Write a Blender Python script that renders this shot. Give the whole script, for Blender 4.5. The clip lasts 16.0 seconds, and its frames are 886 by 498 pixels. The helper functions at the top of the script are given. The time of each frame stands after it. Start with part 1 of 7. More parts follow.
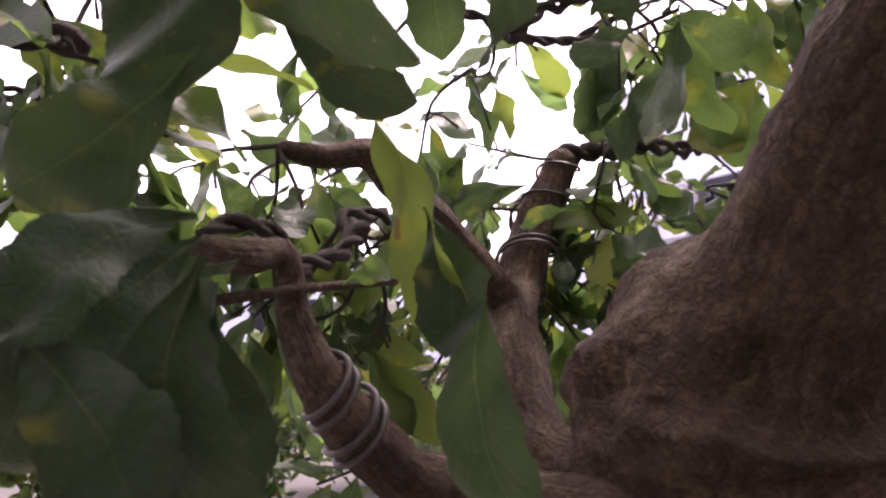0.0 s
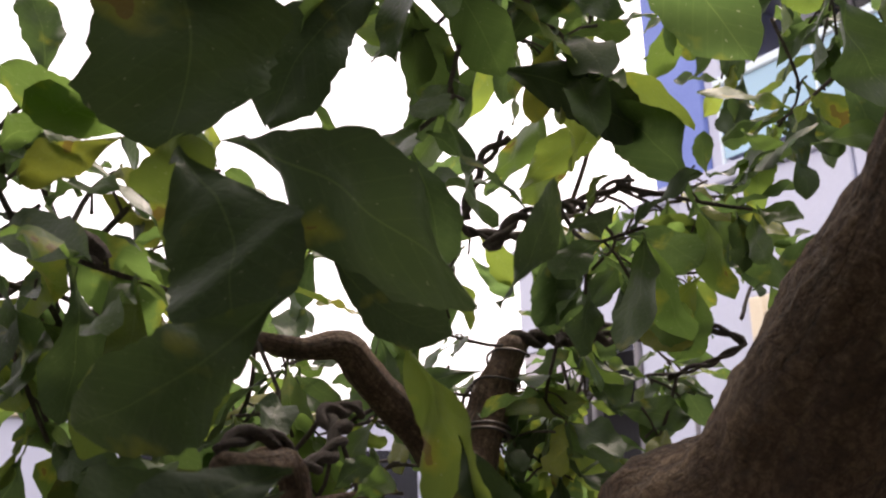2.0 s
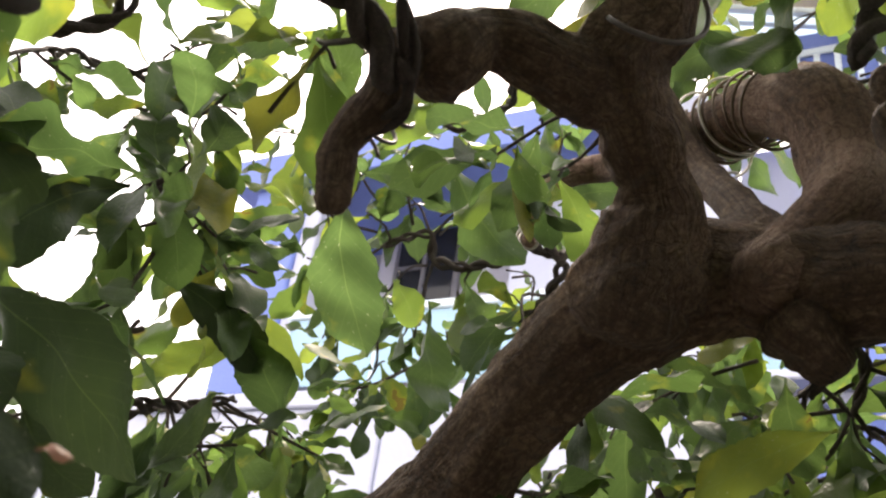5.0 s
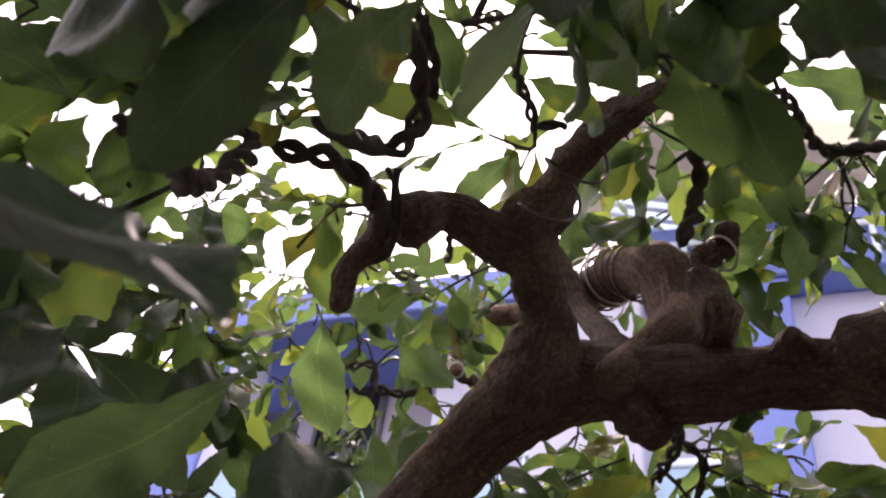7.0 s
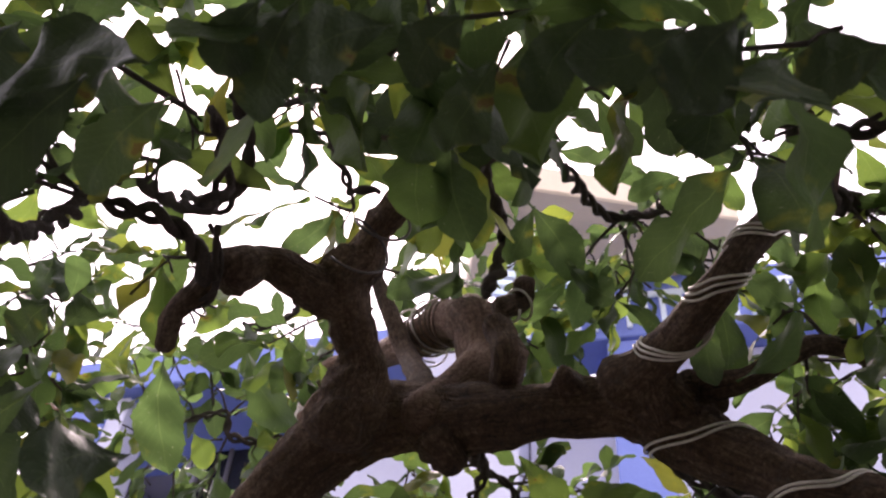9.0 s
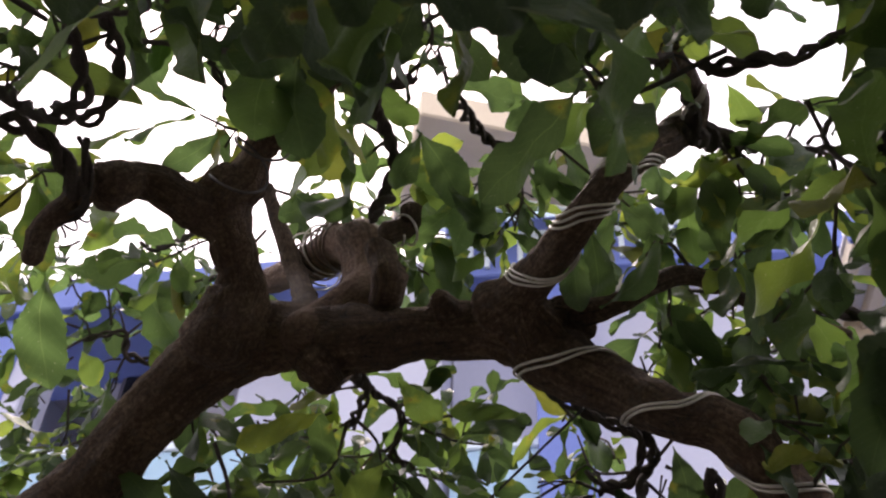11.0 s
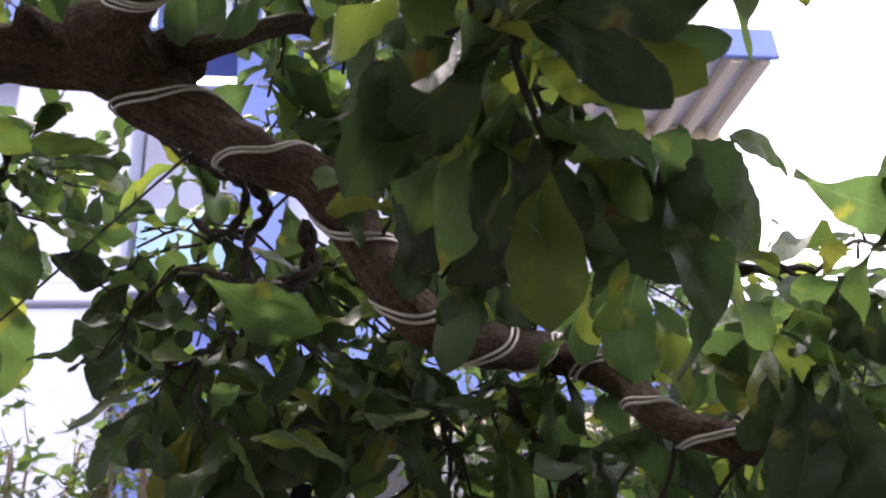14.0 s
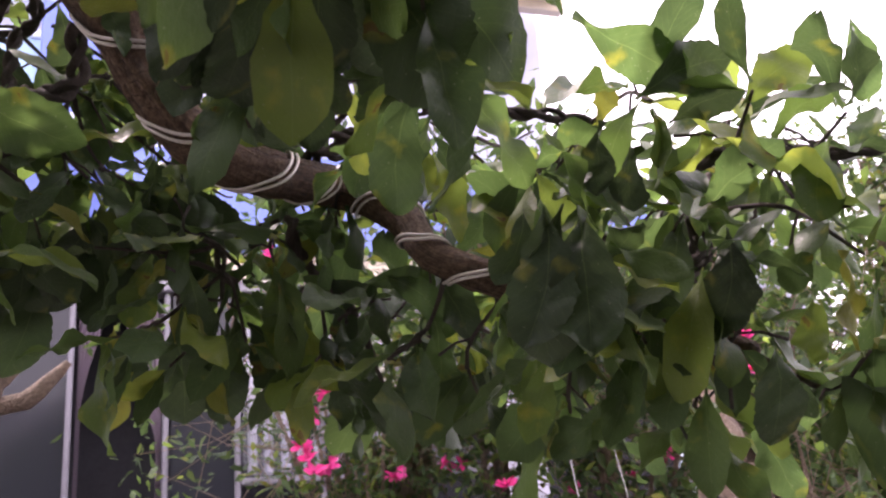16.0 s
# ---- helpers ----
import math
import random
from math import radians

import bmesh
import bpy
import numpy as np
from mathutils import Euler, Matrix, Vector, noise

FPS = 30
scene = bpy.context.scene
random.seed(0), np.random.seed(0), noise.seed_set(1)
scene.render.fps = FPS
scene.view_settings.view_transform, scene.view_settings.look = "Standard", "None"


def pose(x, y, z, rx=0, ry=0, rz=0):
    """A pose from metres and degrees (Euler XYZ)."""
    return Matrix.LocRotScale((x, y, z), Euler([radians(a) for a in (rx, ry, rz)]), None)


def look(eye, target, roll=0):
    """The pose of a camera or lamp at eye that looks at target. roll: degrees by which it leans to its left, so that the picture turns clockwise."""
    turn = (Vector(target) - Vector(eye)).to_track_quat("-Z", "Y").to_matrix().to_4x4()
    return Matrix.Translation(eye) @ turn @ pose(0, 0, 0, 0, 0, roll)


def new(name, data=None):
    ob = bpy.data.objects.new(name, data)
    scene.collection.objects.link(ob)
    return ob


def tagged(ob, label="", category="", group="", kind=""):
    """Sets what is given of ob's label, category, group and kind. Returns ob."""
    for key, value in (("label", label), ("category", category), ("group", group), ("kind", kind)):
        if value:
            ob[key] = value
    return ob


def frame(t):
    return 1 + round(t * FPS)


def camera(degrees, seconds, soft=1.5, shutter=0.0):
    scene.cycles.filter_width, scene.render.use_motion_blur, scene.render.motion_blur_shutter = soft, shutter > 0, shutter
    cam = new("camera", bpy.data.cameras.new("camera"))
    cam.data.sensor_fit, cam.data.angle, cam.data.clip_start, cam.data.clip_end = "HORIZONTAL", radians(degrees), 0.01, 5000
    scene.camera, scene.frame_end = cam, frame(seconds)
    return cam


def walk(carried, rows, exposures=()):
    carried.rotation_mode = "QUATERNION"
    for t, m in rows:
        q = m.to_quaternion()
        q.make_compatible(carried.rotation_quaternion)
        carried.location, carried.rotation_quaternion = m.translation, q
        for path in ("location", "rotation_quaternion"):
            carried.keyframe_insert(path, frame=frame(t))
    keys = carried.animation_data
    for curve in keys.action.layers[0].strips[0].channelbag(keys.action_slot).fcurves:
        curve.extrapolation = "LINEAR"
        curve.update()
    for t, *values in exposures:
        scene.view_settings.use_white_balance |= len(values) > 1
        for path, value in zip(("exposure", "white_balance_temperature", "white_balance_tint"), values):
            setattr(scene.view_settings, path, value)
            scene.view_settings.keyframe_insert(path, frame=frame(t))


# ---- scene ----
cam = camera(52.8, 16.0, soft=2.2)
cam.data.dof.use_dof = True
cam.data.dof.focus_distance, cam.data.dof.aperture_fstop = 0.9, 16.0
PATH = [
    (0, (0.147, 0.096, 1.56), (-1.662, 0.931, 1.727), -2.0),
    (0.5, (0.15, 0.092, 1.579), (-1.648, 0.937, 1.809), -2.1),
    (1, (0.152, 0.088, 1.594), (-1.634, 0.938, 1.893), -2.0),
    (1.5, (0.157, 0.061, 1.592), (-1.584, 0.963, 1.987), -2.3),
    (2, (0.141, 0.013, 1.601), (-1.503, 1.042, 2.09), -1.7),
    (2.5, (0.116, -0.036, 1.592), (-1.388, 1.172, 2.12), 0.3),
    (3, (0.106, -0.074, 1.593), (-1.246, 1.29, 2.152), 2.2),
    (3.5, (0.129, -0.094, 1.591), (-1.092, 1.365, 2.209), 3.9),
    (4, (0.161, -0.111, 1.574), (-0.951, 1.397, 2.274), 5.9),
    (4.5, (0.186, -0.139, 1.573), (-0.796, 1.395, 2.397), 7.1),
    (5, (0.213, -0.161, 1.561), (-0.649, 1.365, 2.525), 8.5),
    (5.2, (0.218, -0.178, 1.542), (-0.606, 1.343, 2.547), 9.3),
    (7.3, (0.329, -0.401, 1.323), (-0.323, 0.95, 2.647), 9.9),
    (7.5, (0.351, -0.418, 1.305), (-0.295, 0.912, 2.653), 10.0),
    (8, (0.386, -0.436, 1.28), (-0.183, 0.888, 2.666), 8.2),
    (8.2, (0.39, -0.432, 1.276), (-0.134, 0.898, 2.674), 7.0),
    (10.3, (0.459, -0.426, 1.259), (0.108, 0.992, 2.625), 3.5),
    (10.5, (0.463, -0.427, 1.257), (0.125, 1.013, 2.603), 3.0),
    (11, (0.476, -0.416, 1.257), (0.187, 1.075, 2.559), 2.1),
    (11.5, (0.492, -0.404, 1.252), (0.268, 1.158, 2.481), 0.9),
    (12, (0.515, -0.387, 1.245), (0.372, 1.253, 2.381), -0.1),
    (12.5, (0.535, -0.381, 1.242), (0.505, 1.314, 2.303), -1.4),
    (13, (0.554, -0.387, 1.24), (0.647, 1.339, 2.246), -2.3),
    (13.5, (0.574, -0.377, 1.238), (0.794, 1.376, 2.175), -3.2),
    (14, (0.595, -0.371, 1.237), (0.916, 1.393, 2.123), -4.3),
    (14.5, (0.61, -0.367, 1.235), (1.03, 1.406, 2.059), -5.0),
    (15, (0.627, -0.364, 1.23), (1.122, 1.427, 1.971), -5.2),
    (15.5, (0.642, -0.359, 1.227), (1.232, 1.437, 1.88), -5.0),
    (16, (0.655, -0.358, 1.219), (1.336, 1.437, 1.778), -4.1),
]
walk(cam, [(t, look(eye, target, roll)) for t, eye, target, roll in PATH], [(0.0, 1.38, 6700, 43.0), (1.0, 1.4, 6800, 44.0), (2.0, 0.65, 7200, 23.0), (2.5, 0.5, 7250, 19.0), (3.5, 0.78, 7250, 18.0), (4.5, 1.27, 7250, 16.0), (5.2, 1.18, 7200, 18.0), (7.5, 0.85, 6800, 35.0), (8.5, 0.85, 6700, 35.0), (10.5, 0.5, 6700, 28.0), (12.0, 0.78, 6600, 24.0), (13.5, 1.3, 6350, 27.0), (14.0, 1.28, 6350, 27.0), (15.0, 1.15, 6400, 28.0), (16.0, 1.6, 6600, 38.0)])

# ---- light: hazy bright sky, high soft sun behind the tree ----
SUN_AZ, SUN_EL = 118.0, 58.0
world = bpy.data.worlds.new("sky")
scene.world = world
world.use_nodes = True
wn, wl = world.node_tree.nodes, world.node_tree.links
sky = wn.new("ShaderNodeTexSky")
sky.sky_type = "NISHITA"
sky.sun_disc = False
sky.sun_elevation = radians(SUN_EL)
sky.sun_rotation = radians(90.0 - SUN_AZ)
sky.air_density, sky.dust_density, sky.ozone_density = 1.0, 6.0, 1.0
haze = wn.new("ShaderNodeMix")
haze.data_type = "RGBA"
haze.inputs[0].default_value = 0.72
haze.inputs[7].default_value = (15.5, 15.7, 16.2, 1.0)
wl.new(sky.outputs[0], haze.inputs[6])
wl.new(haze.outputs[2], wn["Background"].inputs[0])
wn["Background"].inputs[1].default_value = 0.12
sun = new("sun", bpy.data.lights.new("sun", "SUN"))
sun.data.energy, sun.data.angle, sun.data.color = 2.2, radians(7.0), (1.0, 0.95, 0.86)
sun.matrix_world = look((12 * math.cos(radians(SUN_AZ)), 12 * math.sin(radians(SUN_AZ)), 12 * math.tan(radians(SUN_EL))), (0, 0, 0))


# ---- materials ----
def material(name):
    m = bpy.data.materials.new(name)
    m.use_nodes = True
    n = m.node_tree.nodes
    return m, n, m.node_tree.links, n["Principled BSDF"]


def ramp(n, l, fac, stops):
    r = n.new("ShaderNodeValToRGB")
    while len(r.color_ramp.elements) < len(stops):
        r.color_ramp.elements.new(0.5)
    for e, (p, c) in zip(r.color_ramp.elements, stops):
        e.position, e.color = p, (*c, 1)
    l.new(fac, r.inputs[0])
    return r.outputs[0]


def noise_tex(n, l, vec, scale, detail=5.0, rough=0.6):
    t = n.new("ShaderNodeTexNoise")
    t.inputs["Scale"].default_value, t.inputs["Detail"].default_value, t.inputs["Roughness"].default_value = scale, detail, rough
    if vec is not None:
        l.new(vec, t.inputs["Vector"])
    return t.outputs[0]


def calc(n, l, op, a, b=None, c=None):
    m = n.new("ShaderNodeMath")
    m.operation = op
    for i, v in enumerate((a, b, c)):
        if v is None:
            continue
        if isinstance(v, (int, float)):
            m.inputs[i].default_value = v
        else:
            l.new(v, m.inputs[i])
    return m.outputs[0]


def mix_rgb(n, l, fac, a, b, mode="MIX"):
    m = n.new("ShaderNodeMix")
    m.data_type, m.blend_type = "RGBA", mode
    for i, v in ((0, fac), (6, a), (7, b)):
        if isinstance(v, (int, float)):
            m.inputs[i].default_value = v
        elif isinstance(v, tuple):
            m.inputs[i].default_value = (*v, 1)
        else:
            l.new(v, m.inputs[i])
    return m.outputs[2]


def bump(n, l, height, b, strength, distance):
    k = n.new("ShaderNodeBump")
    k.inputs["Strength"].default_value, k.inputs["Distance"].default_value = strength, distance
    l.new(height, k.inputs["Height"])
    l.new(k.outputs[0], b.inputs["Normal"])


def surface(name, stops, scale, roughness=0.7, metal=0.0, bumps=0.3, depth=0.004, fine=8.0, streak=None):
    """Paint, plaster, bark or metal: two scales of variation and a fine relief."""
    m, n, l, b = material(name)
    co = n.new("ShaderNodeTexCoord").outputs["Object"]
    if streak:
        k = n.new("ShaderNodeMapping")
        k.inputs["Scale"].default_value = streak
        l.new(co, k.inputs["Vector"])
        co = k.outputs[0]
    big = noise_tex(n, l, co, scale)
    small = noise_tex(n, l, co, scale * fine, 8.0, 0.7)
    both = calc(n, l, "MULTIPLY_ADD", small, 0.45, calc(n, l, "MULTIPLY", big, 0.55))
    l.new(ramp(n, l, both, stops), b.inputs["Base Color"])
    b.inputs["Roughness"].default_value, b.inputs["Metallic"].default_value = roughness, metal
    bump(n, l, both, b, bumps, depth)
    return m


def bark(name, dark, mid, pale, scale):
    """Old bark: blotches, scaly flakes, lengthwise wrinkles that follow the limb, pits and grey lichen."""
    m, n, l, b = material(name)
    co = n.new("ShaderNodeTexCoord").outputs["Object"]
    big = noise_tex(n, l, co, scale * 0.45, 6.0, 0.65)
    small = noise_tex(n, l, co, scale * 6, 8.0, 0.75)
    warp = n.new("ShaderNodeVectorMath")
    warp.operation = "MULTIPLY_ADD"
    wob = n.new("ShaderNodeTexNoise")
    wob.inputs["Scale"].default_value = scale * 2.5
    l.new(co, wob.inputs["Vector"])
    l.new(wob.outputs[1], warp.inputs[0])
    warp.inputs[1].default_value = (0.5 / scale, 0.5 / scale, 0.5 / scale)
    l.new(co, warp.inputs[2])
    v = n.new("ShaderNodeTexVoronoi")
    v.feature = "DISTANCE_TO_EDGE"
    v.inputs["Scale"].default_value = scale * 2.6
    l.new(warp.outputs[0], v.inputs["Vector"])
    seam = n.new("ShaderNodeMapRange")
    seam.inputs[1].default_value, seam.inputs[2].default_value, seam.inputs[3].default_value, seam.inputs[4].default_value = 0.0, 0.10, 1.0, 0.0
    l.new(v.outputs[0], seam.inputs[0])
    patchy = calc(n, l, "MULTIPLY", seam.outputs[0], noise_tex(n, l, co, scale * 0.9, 3.0, 0.5))
    # wrinkles along the limb
    sep = n.new("ShaderNodeSeparateXYZ")
    l.new(n.new("ShaderNodeUVMap").outputs[0], sep.inputs[0])
    turn = calc(n, l, "MULTIPLY_ADD", wob.outputs[0], 0.25, calc(n, l, "MULTIPLY", sep.outputs[0], 2 * math.pi))
    ring = n.new("ShaderNodeCombineXYZ")
    l.new(calc(n, l, "MULTIPLY", calc(n, l, "COSINE", turn), 3.2), ring.inputs[0])
    l.new(calc(n, l, "MULTIPLY", calc(n, l, "SINE", turn), 3.2), ring.inputs[1])
    l.new(calc(n, l, "MULTIPLY", sep.outputs[1], 9.0), ring.inputs[2])
    wrinkle = noise_tex(n, l, ring.outputs[0], 2.4, 6.0, 0.62)
    tone = calc(n, l, "MULTIPLY_ADD", small, 0.40, calc(n, l, "MULTIPLY_ADD", big, 0.32, calc(n, l, "MULTIPLY", wrinkle, 0.28)))
    base = ramp(n, l, tone, [(0.38, dark), (0.49, mid), (0.61, pale)])
    lichen = n.new("ShaderNodeMapRange")
    lichen.inputs[1].default_value, lichen.inputs[2].default_value, lichen.inputs[4].default_value = 0.58, 0.70, 0.45
    l.new(noise_tex(n, l, co, scale * 1.1, 6.0, 0.7), lichen.inputs[0])
    base = mix_rgb(n, l, lichen.outputs[0], base, (0.145, 0.130, 0.105))
    l.new(mix_rgb(n, l, calc(n, l, "MULTIPLY", patchy, 0.75), base, dark), b.inputs["Base Color"])
    b.inputs["Roughness"].default_value = 0.85
    hgt = calc(n, l, "ADD", calc(n, l, "MULTIPLY", small, 0.8), calc(n, l, "MULTIPLY_ADD", wrinkle, 1.5, big))
    bump(n, l, calc(n, l, "SUBTRACT", hgt, calc(n, l, "MULTIPLY", patchy, 0.35)), b, 1.0, 0.6 / scale)
    return m


def leaf_material(name, islands, tones, through_least, through_most):
    """A leaf blade: tones from dark to light, and how much light passes through it."""
    m, n, l, b = material(name)
    uv = n.new("ShaderNodeUVMap").outputs[0]
    sep = n.new("ShaderNodeSeparateXYZ")
    l.new(uv, sep.inputs[0])
    along, across = sep.outputs[0], calc(n, l, "ABSOLUTE", calc(n, l, "SUBTRACT", sep.outputs[1], 0.5))
    rnd = n.new("ShaderNodeNewGeometry").outputs["Random Per Island"] if islands else n.new("ShaderNodeObjectInfo").outputs["Random"]
    co = n.new("ShaderNodeTexCoord").outputs["Object"]
    blade = ramp(n, l, rnd, tones)
    cloud = noise_tex(n, l, co, 22.0 if islands else 2.4, 5.0, 0.6)
    blade = mix_rgb(n, l, calc(n, l, "MULTIPLY", cloud, 0.5), blade, (0.055, 0.088, 0.032))
    # pale midrib and side veins
    rib = calc(n, l, "LESS_THAN", across, calc(n, l, "MULTIPLY_ADD", along, -0.011, 0.014))
    wave = calc(n, l, "FRACT", calc(n, l, "MULTIPLY", calc(n, l, "SUBTRACT", along, calc(n, l, "MULTIPLY", across, 0.55)), 11.0))
    side = calc(n, l, "LESS_THAN", wave, 0.10)
    vein = calc(n, l, "MAXIMUM", calc(n, l, "MULTIPLY", rib, 0.30), calc(n, l, "MULTIPLY", side, 0.07))
    blade = mix_rgb(n, l, vein, blade, (0.12, 0.17, 0.06))
    # yellow and brown blemishes
    spot = calc(n, l, "MULTIPLY_ADD", rnd, 0.10, calc(n, l, "SUBTRACT", noise_tex(n, l, co, 30.0 if islands else 3.2, 3.0, 0.5), 0.06))
    soft = n.new("ShaderNodeMapRange")
    soft.inputs[1].default_value, soft.inputs[2].default_value, soft.inputs[4].default_value = 0.60, 0.74, 0.6
    l.new(spot, soft.inputs[0])
    brown = calc(n, l, "MULTIPLY", calc(n, l, "GREATER_THAN", calc(n, l, "ADD", spot, calc(n, l, "MULTIPLY", cloud, 0.05)), 0.755), 0.8)
    blade = mix_rgb(n, l, soft.outputs[0], blade, (0.20, 0.19, 0.025))
    blade = mix_rgb(n, l, brown, blade, (0.10, 0.055, 0.02))
    mottle = noise_tex(n, l, co, 150.0 if islands else 14.0, 4.0, 0.7)
    blade = mix_rgb(n, l, calc(n, l, "MULTIPLY", calc(n, l, "SUBTRACT", mottle, 0.35), 0.55), blade, (0.060, 0.090, 0.034))
    dust = calc(n, l, "MULTIPLY", calc(n, l, "GREATER_THAN", noise_tex(n, l, co, 420.0 if islands else 46.0, 2.0, 0.5), 0.73), 0.45)
    blade = mix_rgb(n, l, dust, blade, (0.22, 0.22, 0.17))
    l.new(blade, b.inputs["Base Color"])
    l.new(calc(n, l, "MULTIPLY_ADD", cloud, 0.30, calc(n, l, "MULTIPLY_ADD", mottle, 0.20, 0.22)), b.inputs["Roughness"])
    b.inputs["Specular IOR Level"].default_value = 0.30
    # net of fine veins, puckered blade
    net = n.new("ShaderNodeTexVoronoi")
    net.feature = "DISTANCE_TO_EDGE"
    net.inputs["Scale"].default_value = 190.0 if islands else 17.0
    l.new(co, net.inputs["Vector"])
    pucker = n.new("ShaderNodeMapRange")
    pucker.inputs[1].default_value, pucker.inputs[2].default_value = 0.0, 0.22
    l.new(net.outputs[0], pucker.inputs[0])
    quilt = calc(n, l, "SINE", calc(n, l, "MULTIPLY", wave, math.pi))
    hgt = calc(n, l, "ADD", calc(n, l, "MULTIPLY_ADD", cloud, 0.8, calc(n, l, "MULTIPLY", quilt, 0.07)), calc(n, l, "MULTIPLY_ADD", vein, -1.2, calc(n, l, "MULTIPLY", pucker.outputs[0], 0.16)))
    bump(n, l, hgt, b, 0.5, 0.0025)
    tr = n.new("ShaderNodeBsdfTranslucent")
    hs = n.new("ShaderNodeHueSaturation")
    hs.inputs["Saturation"].default_value, hs.inputs["Value"].default_value = 1.05, 3.4
    l.new(mix_rgb(n, l, 0.10, blade, (0.11, 0.125, 0.012)), hs.inputs["Color"])
    l.new(hs.outputs[0], tr.inputs["Color"])
    mx = n.new("ShaderNodeMixShader")
    thin = n.new("ShaderNodeMapRange")
    thin.inputs[3].default_value, thin.inputs[4].default_value = through_least, through_most
    l.new(calc(n, l, "POWER", calc(n, l, "FRACT", calc(n, l, "MULTIPLY", rnd, 7.31)), 1.7), thin.inputs[0])
    l.new(thin.outputs[0], mx.inputs[0])
    l.new(b.outputs[0], mx.inputs[1])
    l.new(tr.outputs[0], mx.inputs[2])
    l.new(mx.outputs[0], n["Material Output"].inputs["Surface"])
    return m


def glass(name, tint, rough=0.05, clear=0.5):
    m, n, l, b = material(name)
    b.inputs["Base Color"].default_value = (*tint, 1)
    b.inputs["Roughness"].default_value = rough
    b.inputs["Transmission Weight"].default_value = clear
    b.inputs["Specular IOR Level"].default_value = 0.3
    return m


TONES = [(0.0, (0.014, 0.032, 0.015)), (0.45, (0.024, 0.052, 0.017)), (0.74, (0.052, 0.094, 0.019)), (0.93, (0.105, 0.140, 0.022)), (1.0, (0.16, 0.15, 0.022))]
# darker leaf tones: the crown's shade put into the blade colour
TONES_SHADED = [(0.0, (0.012, 0.026, 0.014)), (0.6, (0.018, 0.038, 0.018)), (1.0, (0.030, 0.056, 0.020))]
LEAF = leaf_material("leaf_blade", False, TONES, 0.20, 0.62)
# copy of the leaf blade for leaves in shade: darker, less see-through
LEAF_SHADED = leaf_material("leaf_blade_shaded", False, TONES_SHADED, 0.04, 0.17)
LEAF_MASS = leaf_material("leaf_blade_mass", True, TONES, 0.16, 0.62)
BARK = bark("bark_brown", (0.036, 0.021, 0.012), (0.148, 0.085, 0.046), (0.37, 0.245, 0.145), 28.0)
TWIG = bark("bark_twig", (0.030, 0.022, 0.017), (0.075, 0.055, 0.042), (0.16, 0.12, 0.095), 90.0)
WIRE_PALE = surface("wire_aluminium", [(0.3, (0.42, 0.39, 0.33)), (0.7, (0.68, 0.64, 0.56))], 60.0, 0.45, 0.3, 0.2, 0.0006)
WIRE_DARK = surface("wire_dark", [(0.3, (0.045, 0.038, 0.034)), (0.7, (0.13, 0.11, 0.10))], 60.0, 0.5, 0.4, 0.2, 0.0006)
FOLD_BROWN = surface("fold_brown", [(0.3, (0.10, 0.065, 0.045)), (0.7, (0.21, 0.145, 0.10))], 60.0, 0.5, 0.2, 0.2, 0.0006)
WHITE = surface("plaster_white", [(0.3, (0.46, 0.49, 0.60)), (0.7, (0.54, 0.57, 0.68))], 1.2, 0.85, 0.0, 0.25, 0.004, 30.0)
GREY = surface("plaster_grey", [(0.3, (0.40, 0.40, 0.45)), (0.7, (0.50, 0.50, 0.55))], 1.2, 0.85, 0.0, 0.25, 0.004, 30.0)
BLUE = surface("paint_blue", [(0.3, (0.12, 0.18, 0.49)), (0.7, (0.17, 0.245, 0.58))], 1.5, 0.6, 0.0, 0.2, 0.003, 30.0)
CREAM = surface("paint_cream", [(0.3, (0.66, 0.57, 0.42)), (0.7, (0.76, 0.68, 0.52))], 1.5, 0.75, 0.0, 0.2, 0.003, 25.0)
FRAME = surface("frame_metal", [(0.3, (0.13, 0.125, 0.14)), (0.7, (0.21, 0.205, 0.22))], 6.0, 0.45, 0.4, 0.1, 0.001)
# near-black room walls and ceilings: the unlit inside put into the colour
ROOM_SHADE = surface("room_shade", [(0.3, (0.012, 0.012, 0.014)), (0.7, (0.03, 0.03, 0.035))], 3.0, 0.8, 0.0, 0.2, 0.003)
RAIL = surface("rail_white", [(0.3, (0.62, 0.74, 0.82)), (0.7, (0.72, 0.84, 0.90))], 4.0, 0.4, 0.0, 0.1, 0.001)
CYAN = glass("glass_cyan", (0.42, 0.66, 0.82), 0.12, 0.25)
PANE = glass("glass_dark", (0.022, 0.024, 0.028), 0.10, 0.2)
CLEAR = glass("glass_clear", (0.80, 0.82, 0.84), 0.03, 0.95)
PAVING = surface("paving", [(0.3, (0.055, 0.052, 0.047)), (0.7, (0.11, 0.10, 0.09))], 1.0, 0.85, 0.0, 0.4, 0.006, 20.0)
CURTAIN = surface("curtain", [(0.3, (0.42, 0.40, 0.46)), (0.7, (0.60, 0.58, 0.62))], 8.0, 0.9, 0.0, 0.3, 0.004, 6.0, (1, 1, 0.1))
CURTAIN_MAUVE = surface("curtain_mauve", [(0.3, (0.20, 0.155, 0.19)), (0.7, (0.30, 0.24, 0.28))], 8.0, 0.9, 0.0, 0.3, 0.004, 6.0, (1, 1, 0.1))
STUMP = bark("bark_stump", (0.085, 0.048, 0.030), (0.31, 0.185, 0.12), (0.54, 0.37, 0.25), 30.0)
BEIGE = bark("bark_beige", (0.12, 0.08, 0.05), (0.30, 0.22, 0.15), (0.48, 0.38, 0.28), 24.0)
